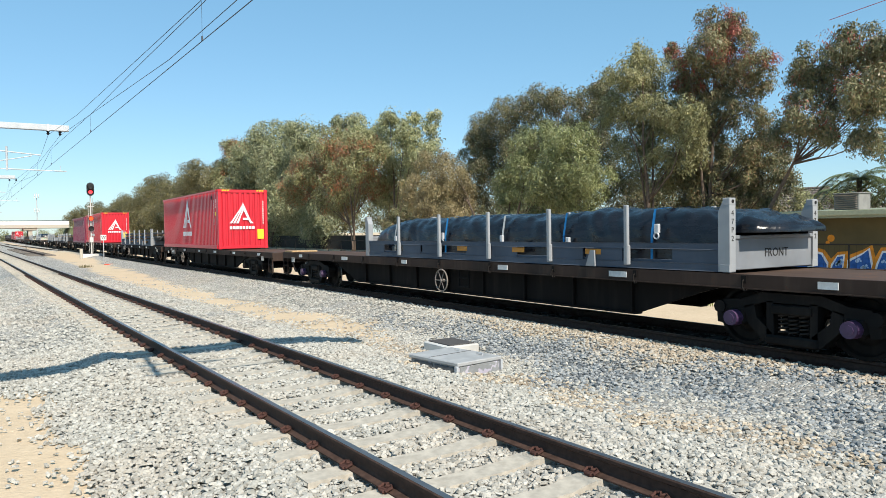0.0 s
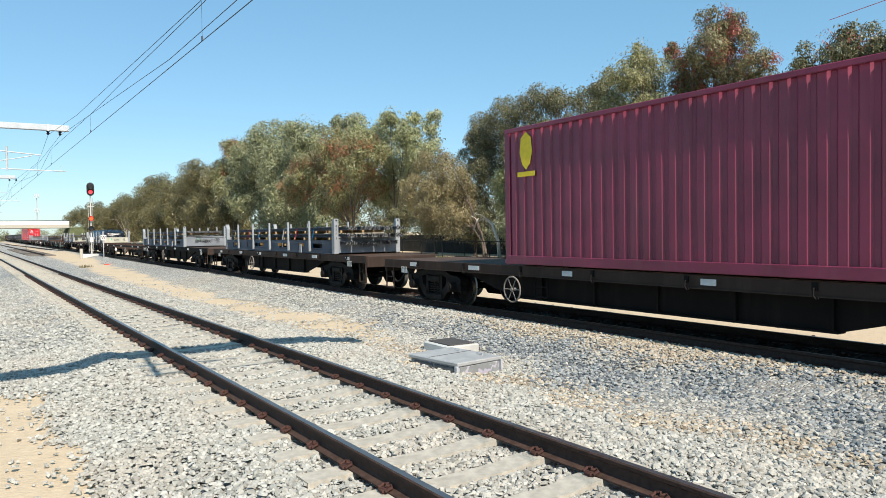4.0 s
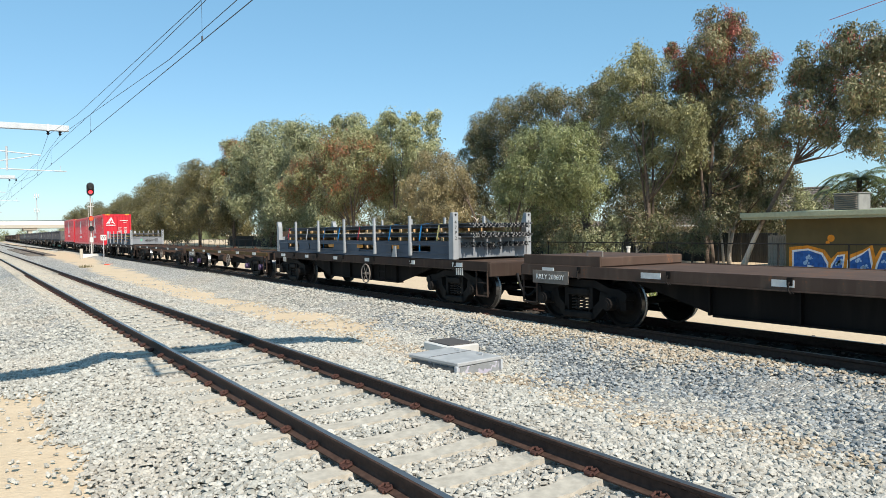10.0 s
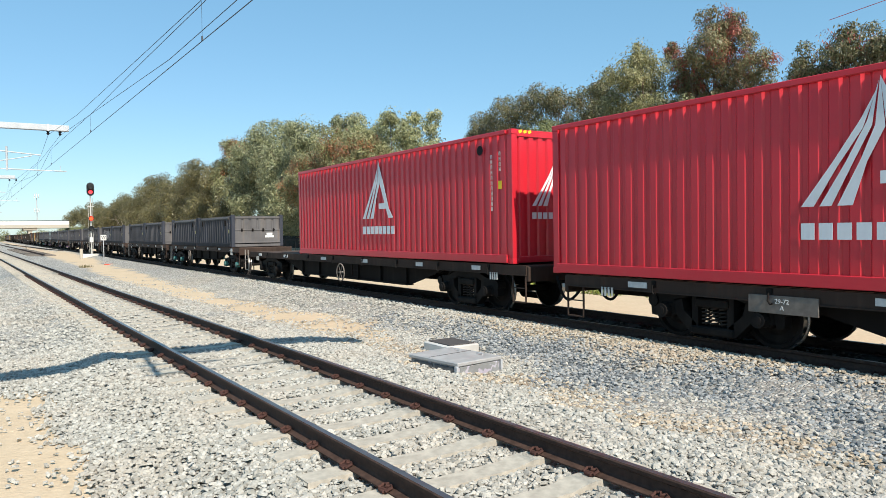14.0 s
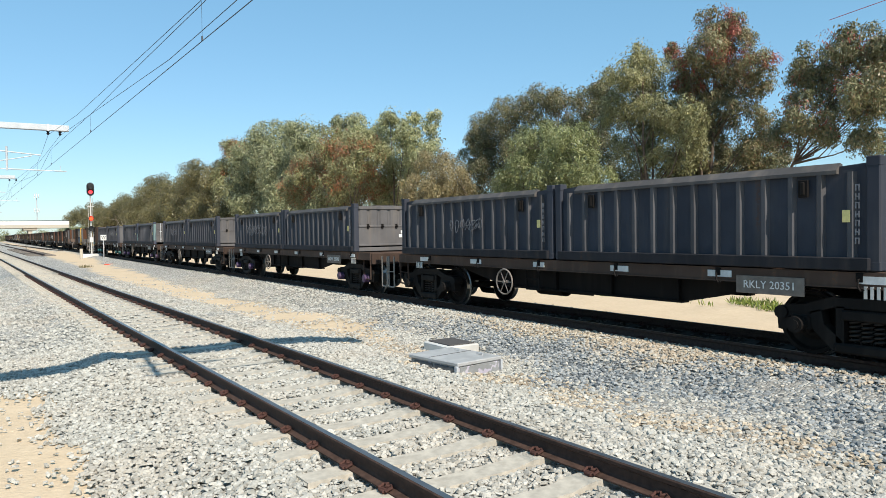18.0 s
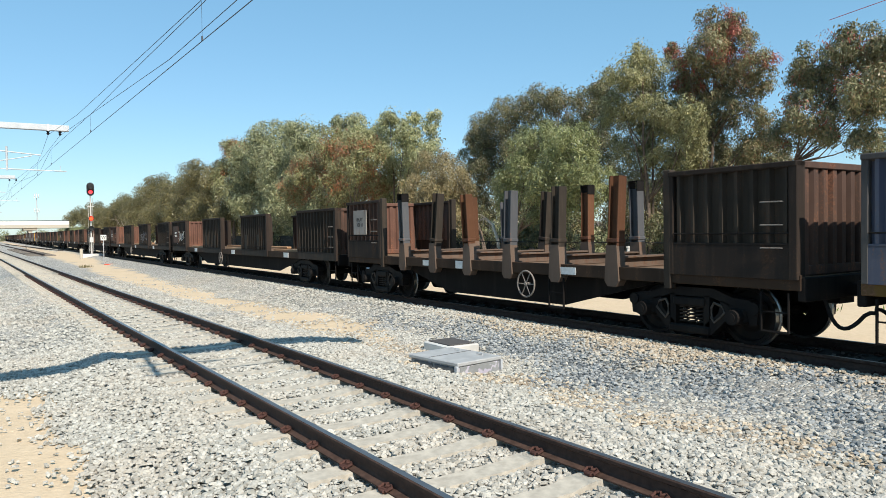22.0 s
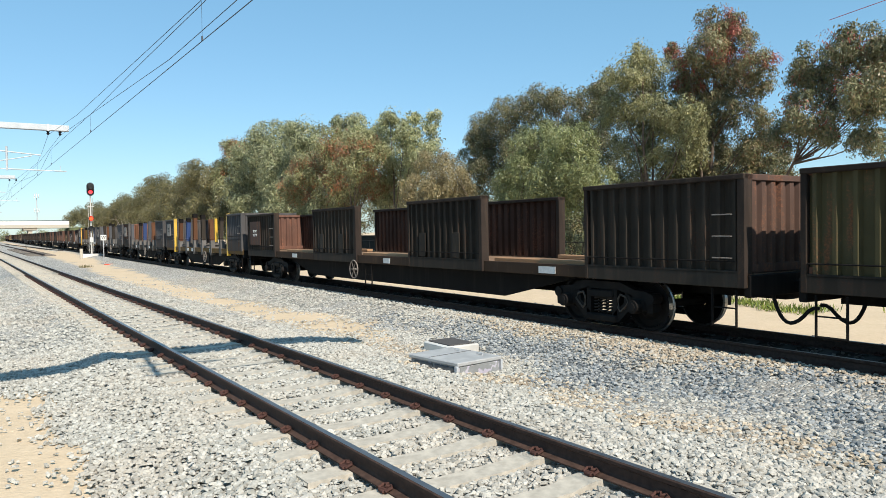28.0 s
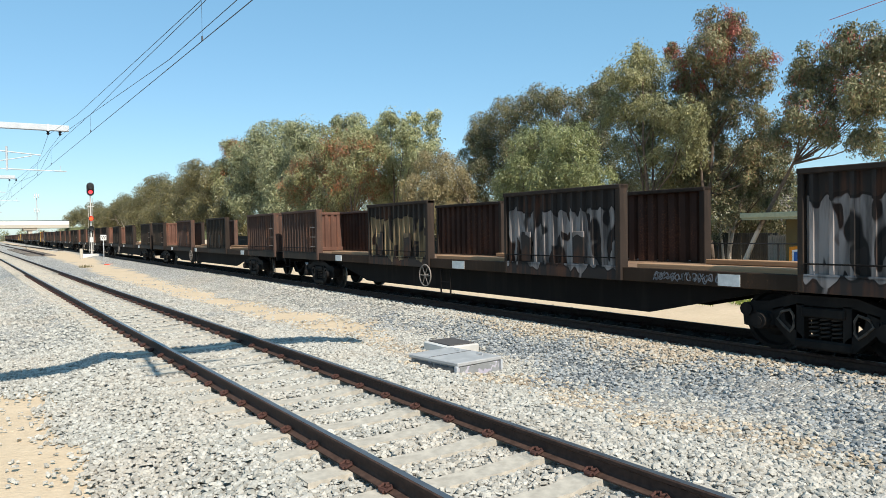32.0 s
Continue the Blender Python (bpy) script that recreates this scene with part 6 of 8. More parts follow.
def skeletal_wagon(label, u0, u1, deck, code="", code_x=-2.4, cap="bogie", sill="sill", stand=0, board_face="plate_grey", ink="text_dark"):
    """A spine wagon: a deep centre beam, outriggers and thin side rails. stand: +1 or -1 for a brake stand at that end."""
    L = u0 - u1
    w = thing("skeletal_wagon", label, "freight wagon", "skeletal wagons")
    x0, x1 = -0.35, -L + 0.35
    part("spine", Geo().prism([(x0, deck - 0.32), (x0, deck - 0.03), (x1, deck - 0.03), (x1, deck - 0.32), (x1 + 3.2, deck - 0.34), (x1 + 4.2, deck - 0.62), (x0 - 4.2, deck - 0.62), (x0 - 3.2, deck - 0.34)], -0.34, 0.34).mesh("spine", M["dark_steel"]), w)
    for sy in (-1, 1):
        part("side_rail", Geo().box(x1, x0, sy * 1.20 - 0.03, sy * 1.20 + 0.03, deck - 0.13, deck, 0.008).mesh("side_rail", M[sill]), w)
    out = Geo().prism([(-1.2, deck - 0.12), (-1.2, deck - 0.01), (1.2, deck - 0.01), (1.2, deck - 0.12), (0.34, deck - 0.42), (-0.34, deck - 0.42)], -0.06, 0.06, "x").mesh("outrigger", M["sill"])
    n = max(6, round(L / 2.0))
    for i in range(n + 1):
        part("outrigger", out, w, m=pose(x0 - 0.06 + (x1 - x0 + 0.12) * i / n, 0, 0))
    for i in range(n):
        x = x0 + (x1 - x0) * (i + 0.5) / n
        g_ = Geo().cyl((x - 0.7, -1.15, deck - 0.06), (x + 0.6, -0.34, deck - 0.3), 0.035, n=6)
        part("brace", g_.mesh("brace", M["sill"]), w)
    for i in range(4):
        x = x0 - 1.4 - (L - 3.5) * i / 3
        part("container_lock", cached("lock", lambda: Geo().box(-0.09, 0.09, -0.09, 0.09, -0.02, 0.05, 0.012).cyl((0, 0, 0.04), (0, 0, 0.11), 0.035, n=8).mesh("container_lock", M["rust"])), w, m=pose(x, -1.12, deck))
        part("container_lock", CACHE["lock"], w, m=pose(x, 1.12, deck))
    under_parts(w, L, deck, cap)
    for x in (x0, x1):
        part("headstock", Geo().box(x - 0.05, x + 0.05, -1.2, 1.2, deck - 0.30, deck - 0.01, 0.015).mesh("headstock", M["sill"]), w)
        step(w, x + (-0.3 if x == x0 else 0.3), -1.2, deck - 0.80, deck - 0.05, 0.4, "sill", 2)
    hand_wheel(w, -L * 0.4, -1.22, deck - 0.42, 0.26)
    part("air_tank", Geo().cyl((-L * 0.55, -0.7, deck - 0.42), (-L * 0.55 - 0.9, -0.7, deck - 0.42), 0.17, n=14).mesh("air_tank", M["sill"]), w)
    for i, x in enumerate((-1.9, -4.2, -L * 0.5, -L * 0.7, -L + 2.0)):
        plate(w, x, deck - 0.065, 0.42, 0.11, "reflector", -1.236)
    if stand:
        xs = -1.3 if stand > 0 else -L + 1.4
        st = part("brake_stand", Geo().box(xs - 0.12, xs - 0.05, -0.35, 0.35, deck, deck + 0.85, 0.01).box(xs + 0.02, xs + 0.09, -0.35, -0.25, deck, deck + 0.85, 0.01).box(xs - 0.14, xs + 0.1, -0.3, 0.3, deck + 0.2, deck + 0.26, 0.01).mesh("brake_stand", M["sill"]), w)
        hand_wheel(w, xs + 0.18 if stand > 0 else xs - 0.32, -0.45, deck + 0.62, 0.27, "sill")
    if code:
        board(w, code_x, deck - 0.26, code, 1.3, 0.27, board_face, ink)
    return placed(w, u0)


# ---- containers ----
def emblem(parent, x, y, z, s, face="side"):
    """The maker's mark as a plain shape: a pointed arch leg, a swept leg in three blades, and a bar of lettering as plain blocks."""
    turn = pose(x, y, z) if face == "side" else pose(x, y, z, 0, 0, 90)
    def build():
        g_ = Geo()
        g_.prism([(0.02, 1.0), (0.16, 0.62), (0.32, 0.16), (0.44, 0.0), (0.30, 0.0), (0.235, 0.16), (0.02, 0.16), (0.02, 0.26), (0.19, 0.26), (0.10, 0.50), (0.06, 0.58)], -0.004, 0.0)
        g_.prism([(0.02, 1.0), (0.05, 0.60), (-0.06, 0.34), (-0.15, 0.0), (-0.25, 0.0), (-0.10, 0.36), (-0.01, 0.62)], -0.004, 0.0)
        g_.prism([(0.01, 0.96), (-0.03, 0.62), (-0.14, 0.36), (-0.29, 0.0), (-0.37, 0.0), (-0.19, 0.36), (-0.06, 0.66)], -0.004, 0.0)
        g_.prism([(0.0, 0.90), (-0.09, 0.60), (-0.25, 0.32), (-0.41, 0.0), (-0.50, 0.0), (-0.28, 0.36), (-0.10, 0.68)], -0.004, 0.0)
        g_.v = [(a * s * 1.32, b, c * s * 1.08) for a, b, c in g_.v]
        return g_.mesh("emblem", M["logo"])
    e = part("emblem", cached(("emblem", s), build), parent, "pale pointed emblem", turn)
    bar = cached(("name_bar", s), lambda: Geo().box(0, 0.125 * s, -0.004, 0.0, -0.30 * s, -0.15 * s).mesh("name_bar", M["logo"]))
    for i in range(8):
        part("name_bar", bar, e, m=pose((-0.66 + i * 0.165) * s, 0, 0))


def container(label, u, deck, colour, code="", door_front=False, mark="emblem", tail=""):
    """A forty-foot high-cube container, leading end at x = 0."""
    L, W, H = 12.192, 1.219, 2.896
    c = thing("shipping_container", label, "container", "shipping containers")
    mat, k = M[colour], colour
    for sy in (-1, 1):
        part("side_wall", cached(("cside", k, sy), lambda: Geo().corrugated(-L + 0.18, -0.18, 0.18, H - 0.09, sy * (W - 0.045), sy * 0.036, 0.278, 0.004, "x", 0.45).mesh("side_wall", mat)), c, "corrugated side wall")
        part("bottom_rail", cached(("crail", k, sy), lambda: Geo().box(-L + 0.16, -0.16, sy * W - 0.05, sy * W - 0.004, 0.02, 0.20, 0.01).mesh("bottom_rail", mat)), c)
        part("top_rail", cached(("ctop", k, sy), lambda: Geo().box(-L + 0.16, -0.16, sy * W - 0.06, sy * W - 0.004, H - 0.10, H - 0.012, 0.01).mesh("top_rail", mat)), c)
        for x in (-0.5 * L + 1.05, -0.5 * L - 1.05):
            part("fork_pocket", cached("pocket", lambda: Geo().box(-0.18, 0.18, -0.004, 0.004, -0.055, 0.055).mesh("fork_pocket", M["hose"])), c, m=pose(x, sy * (W - 0.001), 0.105))
    part("roof", cached(("croof", k), lambda: Geo().corrugated(-L + 0.16, -0.16, -W + 0.06, W - 0.06, -(H - 0.03), -0.018, 0.3, 0.003, "x").mesh("roof", mat)), c, m=pose(0, 0, 0, -90, 0, 0))
    for x in (0.0, -L):
        s_ = 1 if x == 0 else -1
        is_door = (s_ > 0) == door_front
        for sy in (-1, 1):
            part("corner_post", cached(("cpost", k), lambda: Geo().box(-0.085, 0.085, -0.075, 0.075, 0.11, H - 0.11, 0.012).mesh("corner_post", mat)), c, m=pose(x - s_ * 0.095, sy * (W - 0.083), 0))
            for z in (0, H - 0.118):
                part("corner_casting", cached(("ccast", k), lambda: Geo().box(-0.088, 0.088, -0.081, 0.081, 0, 0.118, 0.01).box(-0.03, 0.03, -0.0835, 0.0835, 0.035, 0.085).mesh("corner_casting", mat)), c, m=pose(x - s_ * 0.09, sy * (W - 0.081), z))
        part("end_sill", cached(("csill", k), lambda: Geo().box(-0.05, 0.05, -W + 0.16, W - 0.16, 0.02, 0.16, 0.01).mesh("end_sill", mat)), c, m=pose(x - s_ * 0.055, 0, 0))
        part("end_header", cached(("chead", k), lambda: Geo().box(-0.05, 0.05, -W + 0.16, W - 0.16, H - 0.16, H - 0.01, 0.01).mesh("end_header", mat)), c, m=pose(x - s_ * 0.055, 0, 0))
        if not is_door:
            part("end_wall", cached(("cend", k), lambda: Geo().corrugated(-W + 0.16, W - 0.16, 0.14, H - 0.14, 0.0, 0.045, 0.25, 0.004, "y", 0.45).mesh("end_wall", mat)), c, "corrugated end wall", pose(x - s_ * 0.07, 0, 0) if s_ > 0 else pose(x + 0.07, 0, 0, 0, 0, 180))
        else:
            for sy in (-1, 1):
                d = part("door", cached(("cdoor", k), lambda: Geo().corrugated(-0.52, 0.52, 0.16, H - 0.16, 0.0, -0.03, 0.26, 0.004, "y", 0.5).mesh("door", mat)), c, "door leaf", pose(x - s_ * 0.04, sy * 0.53, 0, 0, 0, 0 if s_ > 0 else 180))
                for r in (-0.22, 0.22):
                    part("lock_rod", cached("lockrod", lambda: Geo().cyl((0.03, 0, 0.1), (0.03, 0, H - 0.1), 0.014, n=7).box(0.0, 0.05, -0.03, 0.03, 0.35, 0.40).box(0.0, 0.05, -0.03, 0.03, 1.1, 1.15).box(0.02, 0.05, -0.02, 0.22, 1.02, 1.05).mesh("lock_rod", mat)), d, m=pose(0.01, r, 0))
        for sy in (-1, 1):
            for i in range(3):
                part("hazard_stripe", cached("hazard", lambda: Geo().box(-0.002, 0.004, -0.045, 0.045, -0.03, 0.03).mesh("hazard_stripe", M["hazard"])), c, m=pose(x + s_ * 0.002 - s_ * 0.004, sy * (W - 0.24 - i * 0.13), H - 0.05, 20))
    xe = 0.004
    if mark == "emblem":
        emblem(c, -L * 0.5, -W + 0.003 - 0.012, 1.12, 1.5)
        emblem(c, xe + (0.012 if door_front else 0), -0.57 if door_front else -0.05, 2.0 if door_front else 1.25, 0.62 if door_front else 0.95, "end")
    elif mark == "round":
        part("round_badge", cached("round_badge", lambda: Geo().prism([(0.0, 0.42), (0.16, 0.3), (0.2, 0.0), (0.12, -0.25), (0, -0.36), (-0.12, -0.25), (-0.2, 0.0), (-0.16, 0.3)], -0.004, 0.0).mesh("round_badge", M["hazard"])), c, "yellow oval badge", pose(-L + 0.75, -W + 0.003 - 0.008, 2.35))
        part("name_bars", cached("maroon_bars", lambda: Geo().box(-0.28, 0.28, -0.004, 0, -0.05, 0.05).mesh("name_bars", M["hazard"])), c, m=pose(-L + 0.75, -W - 0.005, 1.9))
    part("caution_text", words("EMPTY LIFT ONLY", 0.11, M["text_white"]), c, m=pose(-L * 0.5, -W - 0.003, 0.105))
    part("code_column", cached("code_col", lambda: code_column(11)), c, "column of small white characters as bars", pose(-0.72, -W - 0.005, H - 0.5))
    part("code_column", cached("code_col_s", lambda: code_column(4)), c, m=pose(-0.42, -W - 0.005, H - 0.45))
    part("dark_badge", cached("dark_badge", lambda: Geo().cyl((0, -0.004, 0), (0, 0, 0), 0.11, n=20).mesh("dark_badge", M["hose"])), c, "round dark sticker", pose(-1.15, -W - 0.004, H - 0.36))
    part("warning_plate", cached("warn", lambda: Geo().box(-0.06, 0.06, -0.003, 0, -0.09, 0.09).mesh("warning_plate", M["hazard"])), c, "small yellow sticker", pose(-0.42, -W - 0.004, 1.72))
    part("placard", cached("placard", lambda: Geo().box(0, 0.004, -0.16, 0.16, -0.24, 0.24).mesh("placard", M["hazard"])), c, "yellow placard", pose(xe, 0.84, 0.72))
    if not door_front:
        part("code_column", cached("code_col_e", lambda: code_column(10)), c, m=pose(xe, 0.98, H - 0.55, 0, 0, 90))
    else:
        rows_ = [(0.62, 2.30, 0.75), (0.72, 2.12, 0.3)] + [(y_, 1.62 - j * 0.12, 0.26 + 0.05 * ((j * 3) % 2)) for y_ in (0.25, 0.72) for j in range(5)]
        for yy, zz, w_ in rows_:
            for j in range(max(2, round(w_ / 0.09))):
                part("text_bar", cached("tb", lambda: Geo().box(0, 0.003, -0.03, 0.03, -0.03, 0.03).mesh("text_bar", M["text_white"])), c, m=pose(xe + 0.012, yy - w_ / 2 + 0.09 * j, zz))
        for yy in (-0.3, 0.32):
            hb = part("handle_box", cached("hbox", lambda: Geo().box(0, 0.012, -0.24, 0.24, -0.16, 0.16, 0.004).mesh("handle_box", mat)), c, "recessed handle plate", pose(xe + 0.012, yy, 0.82))
            part("handle", cached("hbar", lambda: Geo().cyl((0.03, -0.2, 0.05), (0.03, 0.2, 0.02), 0.014, n=6).cyl((0.03, -0.2, -0.08), (0.03, 0.2, -0.10), 0.014, n=6).mesh("handle", M["galv"])), hb)
        part("seal_plate", Geo().box(0, 0.004, -0.09, 0.09, -0.15, 0.15).mesh("seal_plate", M["galv"]), c, m=pose(xe + 0.02, -0.42, 0.55))
    return placed(c, u, z=RAIL_Z + deck)


def code_column(n, ink="text_white"):
    g_ = Geo()
    for i in range(n):
        z = -i * 0.115
        g_.box(-0.028, -0.012, -0.003, 0, z - 0.085, z).box(0.012, 0.028, -0.003, 0, z - 0.085, z).box(-0.028, 0.028, -0.003, 0, z - 0.016 - (0.034 if i % 2 else 0), z - (0.034 if i % 2 else 0))
    return g_.mesh("code_column", M[ink])


# ---- flat racks with steel bars or sheeted loads ----
def flat_rack(u, deck, end_word, cream=False, tag="47P2", label=""):
    """A forty-foot rack with end frames, corner posts and five stakes a side; leading end at x = 0."""
    L, W = 12.19, 1.219
    endm = M["rack_cream" if cream else "rack_end"]
    r = thing("flat_rack", label or "blue grey steel flat rack with pale posts and low ends", "flat rack", "flat racks")
    part("floor", Geo().box(-L + 0.1, -0.1, -W + 0.08, W - 0.08, 0.10, 0.16).mesh("floor", M["rack"]) if "rk_floor" not in CACHE else CACHE["rk_floor"], r)
    CACHE.setdefault("rk_floor", r.children[0].data)
    for sy in (-1, 1):
        def side():
            g_ = Geo().box(-L + 0.12, -0.12, sy * W - sy * 0.07, sy * W - sy * 0.02, 0.0, 0.12, 0.01).box(-L + 0.12, -0.12, sy * W - sy * 0.06, sy * W - sy * 0.02, 0.34, 0.44, 0.01)
            for i in range(12):
                x0 = -0.15 - i * (L - 0.3) / 12
                if i % 3 != 1:
                    g_.box(x0 - (L - 0.3) / 12 + 0.05, x0 - 0.05, sy * W - sy * 0.055, sy * W - sy * 0.035, 0.11, 0.35)
            return g_.mesh("side_beam", M["rack"])
        part("side_beam", cached(("rk_side", sy), side), r, "blue grey low side beam")
        for i in range(5):
            x = -L * (i + 1) / 6
            part("stake", cached(("rk_stake", sy), lambda: Geo().box(-0.045, 0.045, sy * W - 0.05, sy * W + 0.035 - 0.02, 0.05, 1.10, 0.012).box(-0.06, 0.06, sy * W - 0.04, sy * W + 0.025, 0.05, 0.40, 0.012).mesh("stake", M["rack_post"])), r, "pale grey stake", pose(x, 0, 0))
        part("strap_bracket", cached(("rk_br", sy), lambda: Geo().prism([(-0.12, 0.0), (0.12, 0.0), (0.10, 0.30), (-0.0, 0.30)], sy * W - 0.02, sy * W + 0.02).mesh("strap_bracket", M["rack_post"])), r, "pale triangular bracket", pose(-L * 0.24, 0, 0))
    for i, x in enumerate((-2.9, -5.1, -7.2)):
        part("pocket_plate", cached("rk_or", lambda: Geo().box(-0.2, 0.2, -0.006, 0.006, -0.05, 0.05).mesh("pocket_plate", M["orange_plate"])), r, "rusty orange pocket", pose(x, -W + 0.032, 0.27))
    for x, s_ in ((0.0, 1), (-L, -1)):
        part("end_panel", cached(("rk_end", s_, cream), lambda: Geo().box(-0.09, -0.03, -W + 0.15, W - 0.15, 0.02, 0.53, 0.012).box(-0.10, -0.0, -W + 0.15, W - 0.15, 0.50, 0.56, 0.01).mesh("end_panel", endm)), r, "low end panel", pose(x, 0, 0) if s_ > 0 else pose(x, 0, 0, 0, 0, 180))
        for sy in (-1, 1):
            def post():
                g_ = Geo().prism([(0.0, 0.0), (0.0, 1.13), (-0.10, 1.13), (-0.20, 0.92), (-0.20, 0.0)], -0.075, 0.075)
                g_.box(-0.17, 0.004, -0.08, 0.08, 0.0, 0.12, 0.01).box(-0.12, 0.004, -0.08, 0.08, 1.02, 1.135, 0.01)
                return g_.mesh("corner_post", M["rack_post"])
            p_ = part("corner_post", cached("rk_post", post), r, "pale grey corner post", pose(x, sy * (W - 0.08), 0, 0, 0, 0 if s_ > 0 else 180))
            if s_ > 0:
                for j, ch in enumerate(tag):
                    part("character", words(ch, 0.12, M["text_dark"]), p_, m=pose(0.003, 0, 0.90 - j * 0.13, 0, 0, 90))
                part("casting_hole", cached("rk_hole", lambda: Geo().cyl((0, 0, 0), (0.008, 0, 0), 0.028, n=10).mesh("casting_hole", M["hose"])), p_, m=pose(0.004, 0, 1.08))
    part("end_word", words(end_word, 0.20, M["text_dark"]), r, "dark stencilled word", pose(-0.026, 0.05, 0.27, 0, 0, 90))
    if end_word == "REAR":
        for i in range(5):
            part("text_bar", cached("rk_tb", lambda: Geo().box(0, 0.003, -0.11, 0.11, -0.012, 0.012).mesh("text_bar", M["text_dark"])), r, m=pose(-0.026, 0.68 + 0.02 * (i % 2), 0.44 - i * 0.065))
        part("green_label", cached("rk_gl", lambda: Geo().box(0, 0.003, -0.05, 0.05, -0.09, 0.09).mesh("green_label", plain("green_label", (0.10, 0.42, 0.22), 0.6))), r, "green sticker", pose(-0.026, -0.42, 0.36))
    return placed(r, u, z=RAIL_Z + deck)


def bar_bundle(n_x, seed, over):
    """A bundle of round bars lying along x."""
    rk = random.Random(seed)
    g_ = Geo()
    for row in range(3):
        for i in range(n_x):
            y, z = (i - (n_x - 1) / 2 + 0.5 * (row % 2)) * 0.043, 0.022 + row * 0.038
            e0, e1 = over + rk.uniform(-0.12, 0.10), -11.75 + rk.uniform(-0.3, 0.2)
            g_.cyl((e1, y, z), (e0, y, z), 0.0205, n=6)
    me = g_.mesh("steel_pack", M["bars"])
    me.materials.append(M["bar_ends"])
    for p_ in me.polygons:
        if abs(p_.normal.x) > 0.9:
            p_.material_index = 1
    return me


def strap_mesh(w, z, mat):
    pts = [(-w - 0.01, 0.10), (-w - 0.005, z * 0.55), (-w * 0.93, z - 0.03), (-w * 0.6, z + 0.012), (0, z + 0.018), (w * 0.6, z + 0.012), (w * 0.93, z - 0.03), (w + 0.005, z * 0.55), (w + 0.01, 0.10)]
    g_ = Geo()
    for (y0, z0), (y1, z1) in zip(pts, pts[1:]):
        g_.add([(-0.025, y0, z0), (0.025, y0, z0), (0.025, y1, z1), (-0.025, y1, z1), (-0.025, y0 * 0.99, z0 - 0.004), (0.025, y0 * 0.99, z0 - 0.004), (0.025, y1 * 0.99, z1 - 0.004), (-0.025, y1 * 0.99, z1 - 0.004)],
               [(0, 1, 2, 3), (7, 6, 5, 4), (0, 4, 5, 1), (2, 6, 7, 3)])
    return g_.mesh("strap", M[mat])


def bar_load(u, deck, seed, tiers=3, over=0.25, front="FRONT"):
    """Bundled bars on timber bearers, strapped down."""
    rk = random.Random(seed)
    b = thing("steel_bar_load", "dark steel bar bundles stacked on timber and strapped down", "steel bars", "steel bar loads")
    z = 0.20
    for t_ in range(tiers):
        for i in range(6):
            x = -0.9 - i * 2.08
            part("bearer", cached("bearer", lambda: Geo().box(-0.05, 0.05, -1.02, 1.02, 0, 0.09, 0.006).mesh("bearer", M["timber_pale"])), b, "pale timber bearer", pose(x + rk.uniform(-0.1, 0.1), 0, z))
        for k in range(5):
            v = rk.randrange(3)
            o = over if t_ else over * 0.4
            tagged(part("steel_pack", cached(("bundle", v, o), lambda: bar_bundle(8, v, o)), b, m=pose(rk.uniform(-0.12, 0.12), -0.82 + k * 0.41 + rk.uniform(-0.02, 0.02), z + 0.09)), kind="stuff")
        z += 0.235
    for i in range(8):
        x = -0.7 - i * 1.5 + rk.uniform(-0.35, 0.35)
        mat = rk.choice(("strap_white", "strap_white", "strap_blue", "strap_red", "strap_white", "strap_yellow"))
        part("strap", cached(("strap", tiers, mat), lambda: strap_mesh(1.06, 0.2 + tiers * 0.235, mat)), b, mat.split("_")[1] + " webbing strap", pose(x, 0, 0, 0, 0, rk.uniform(-6, 6)))
    return placed(b, u, z=RAIL_Z + deck)


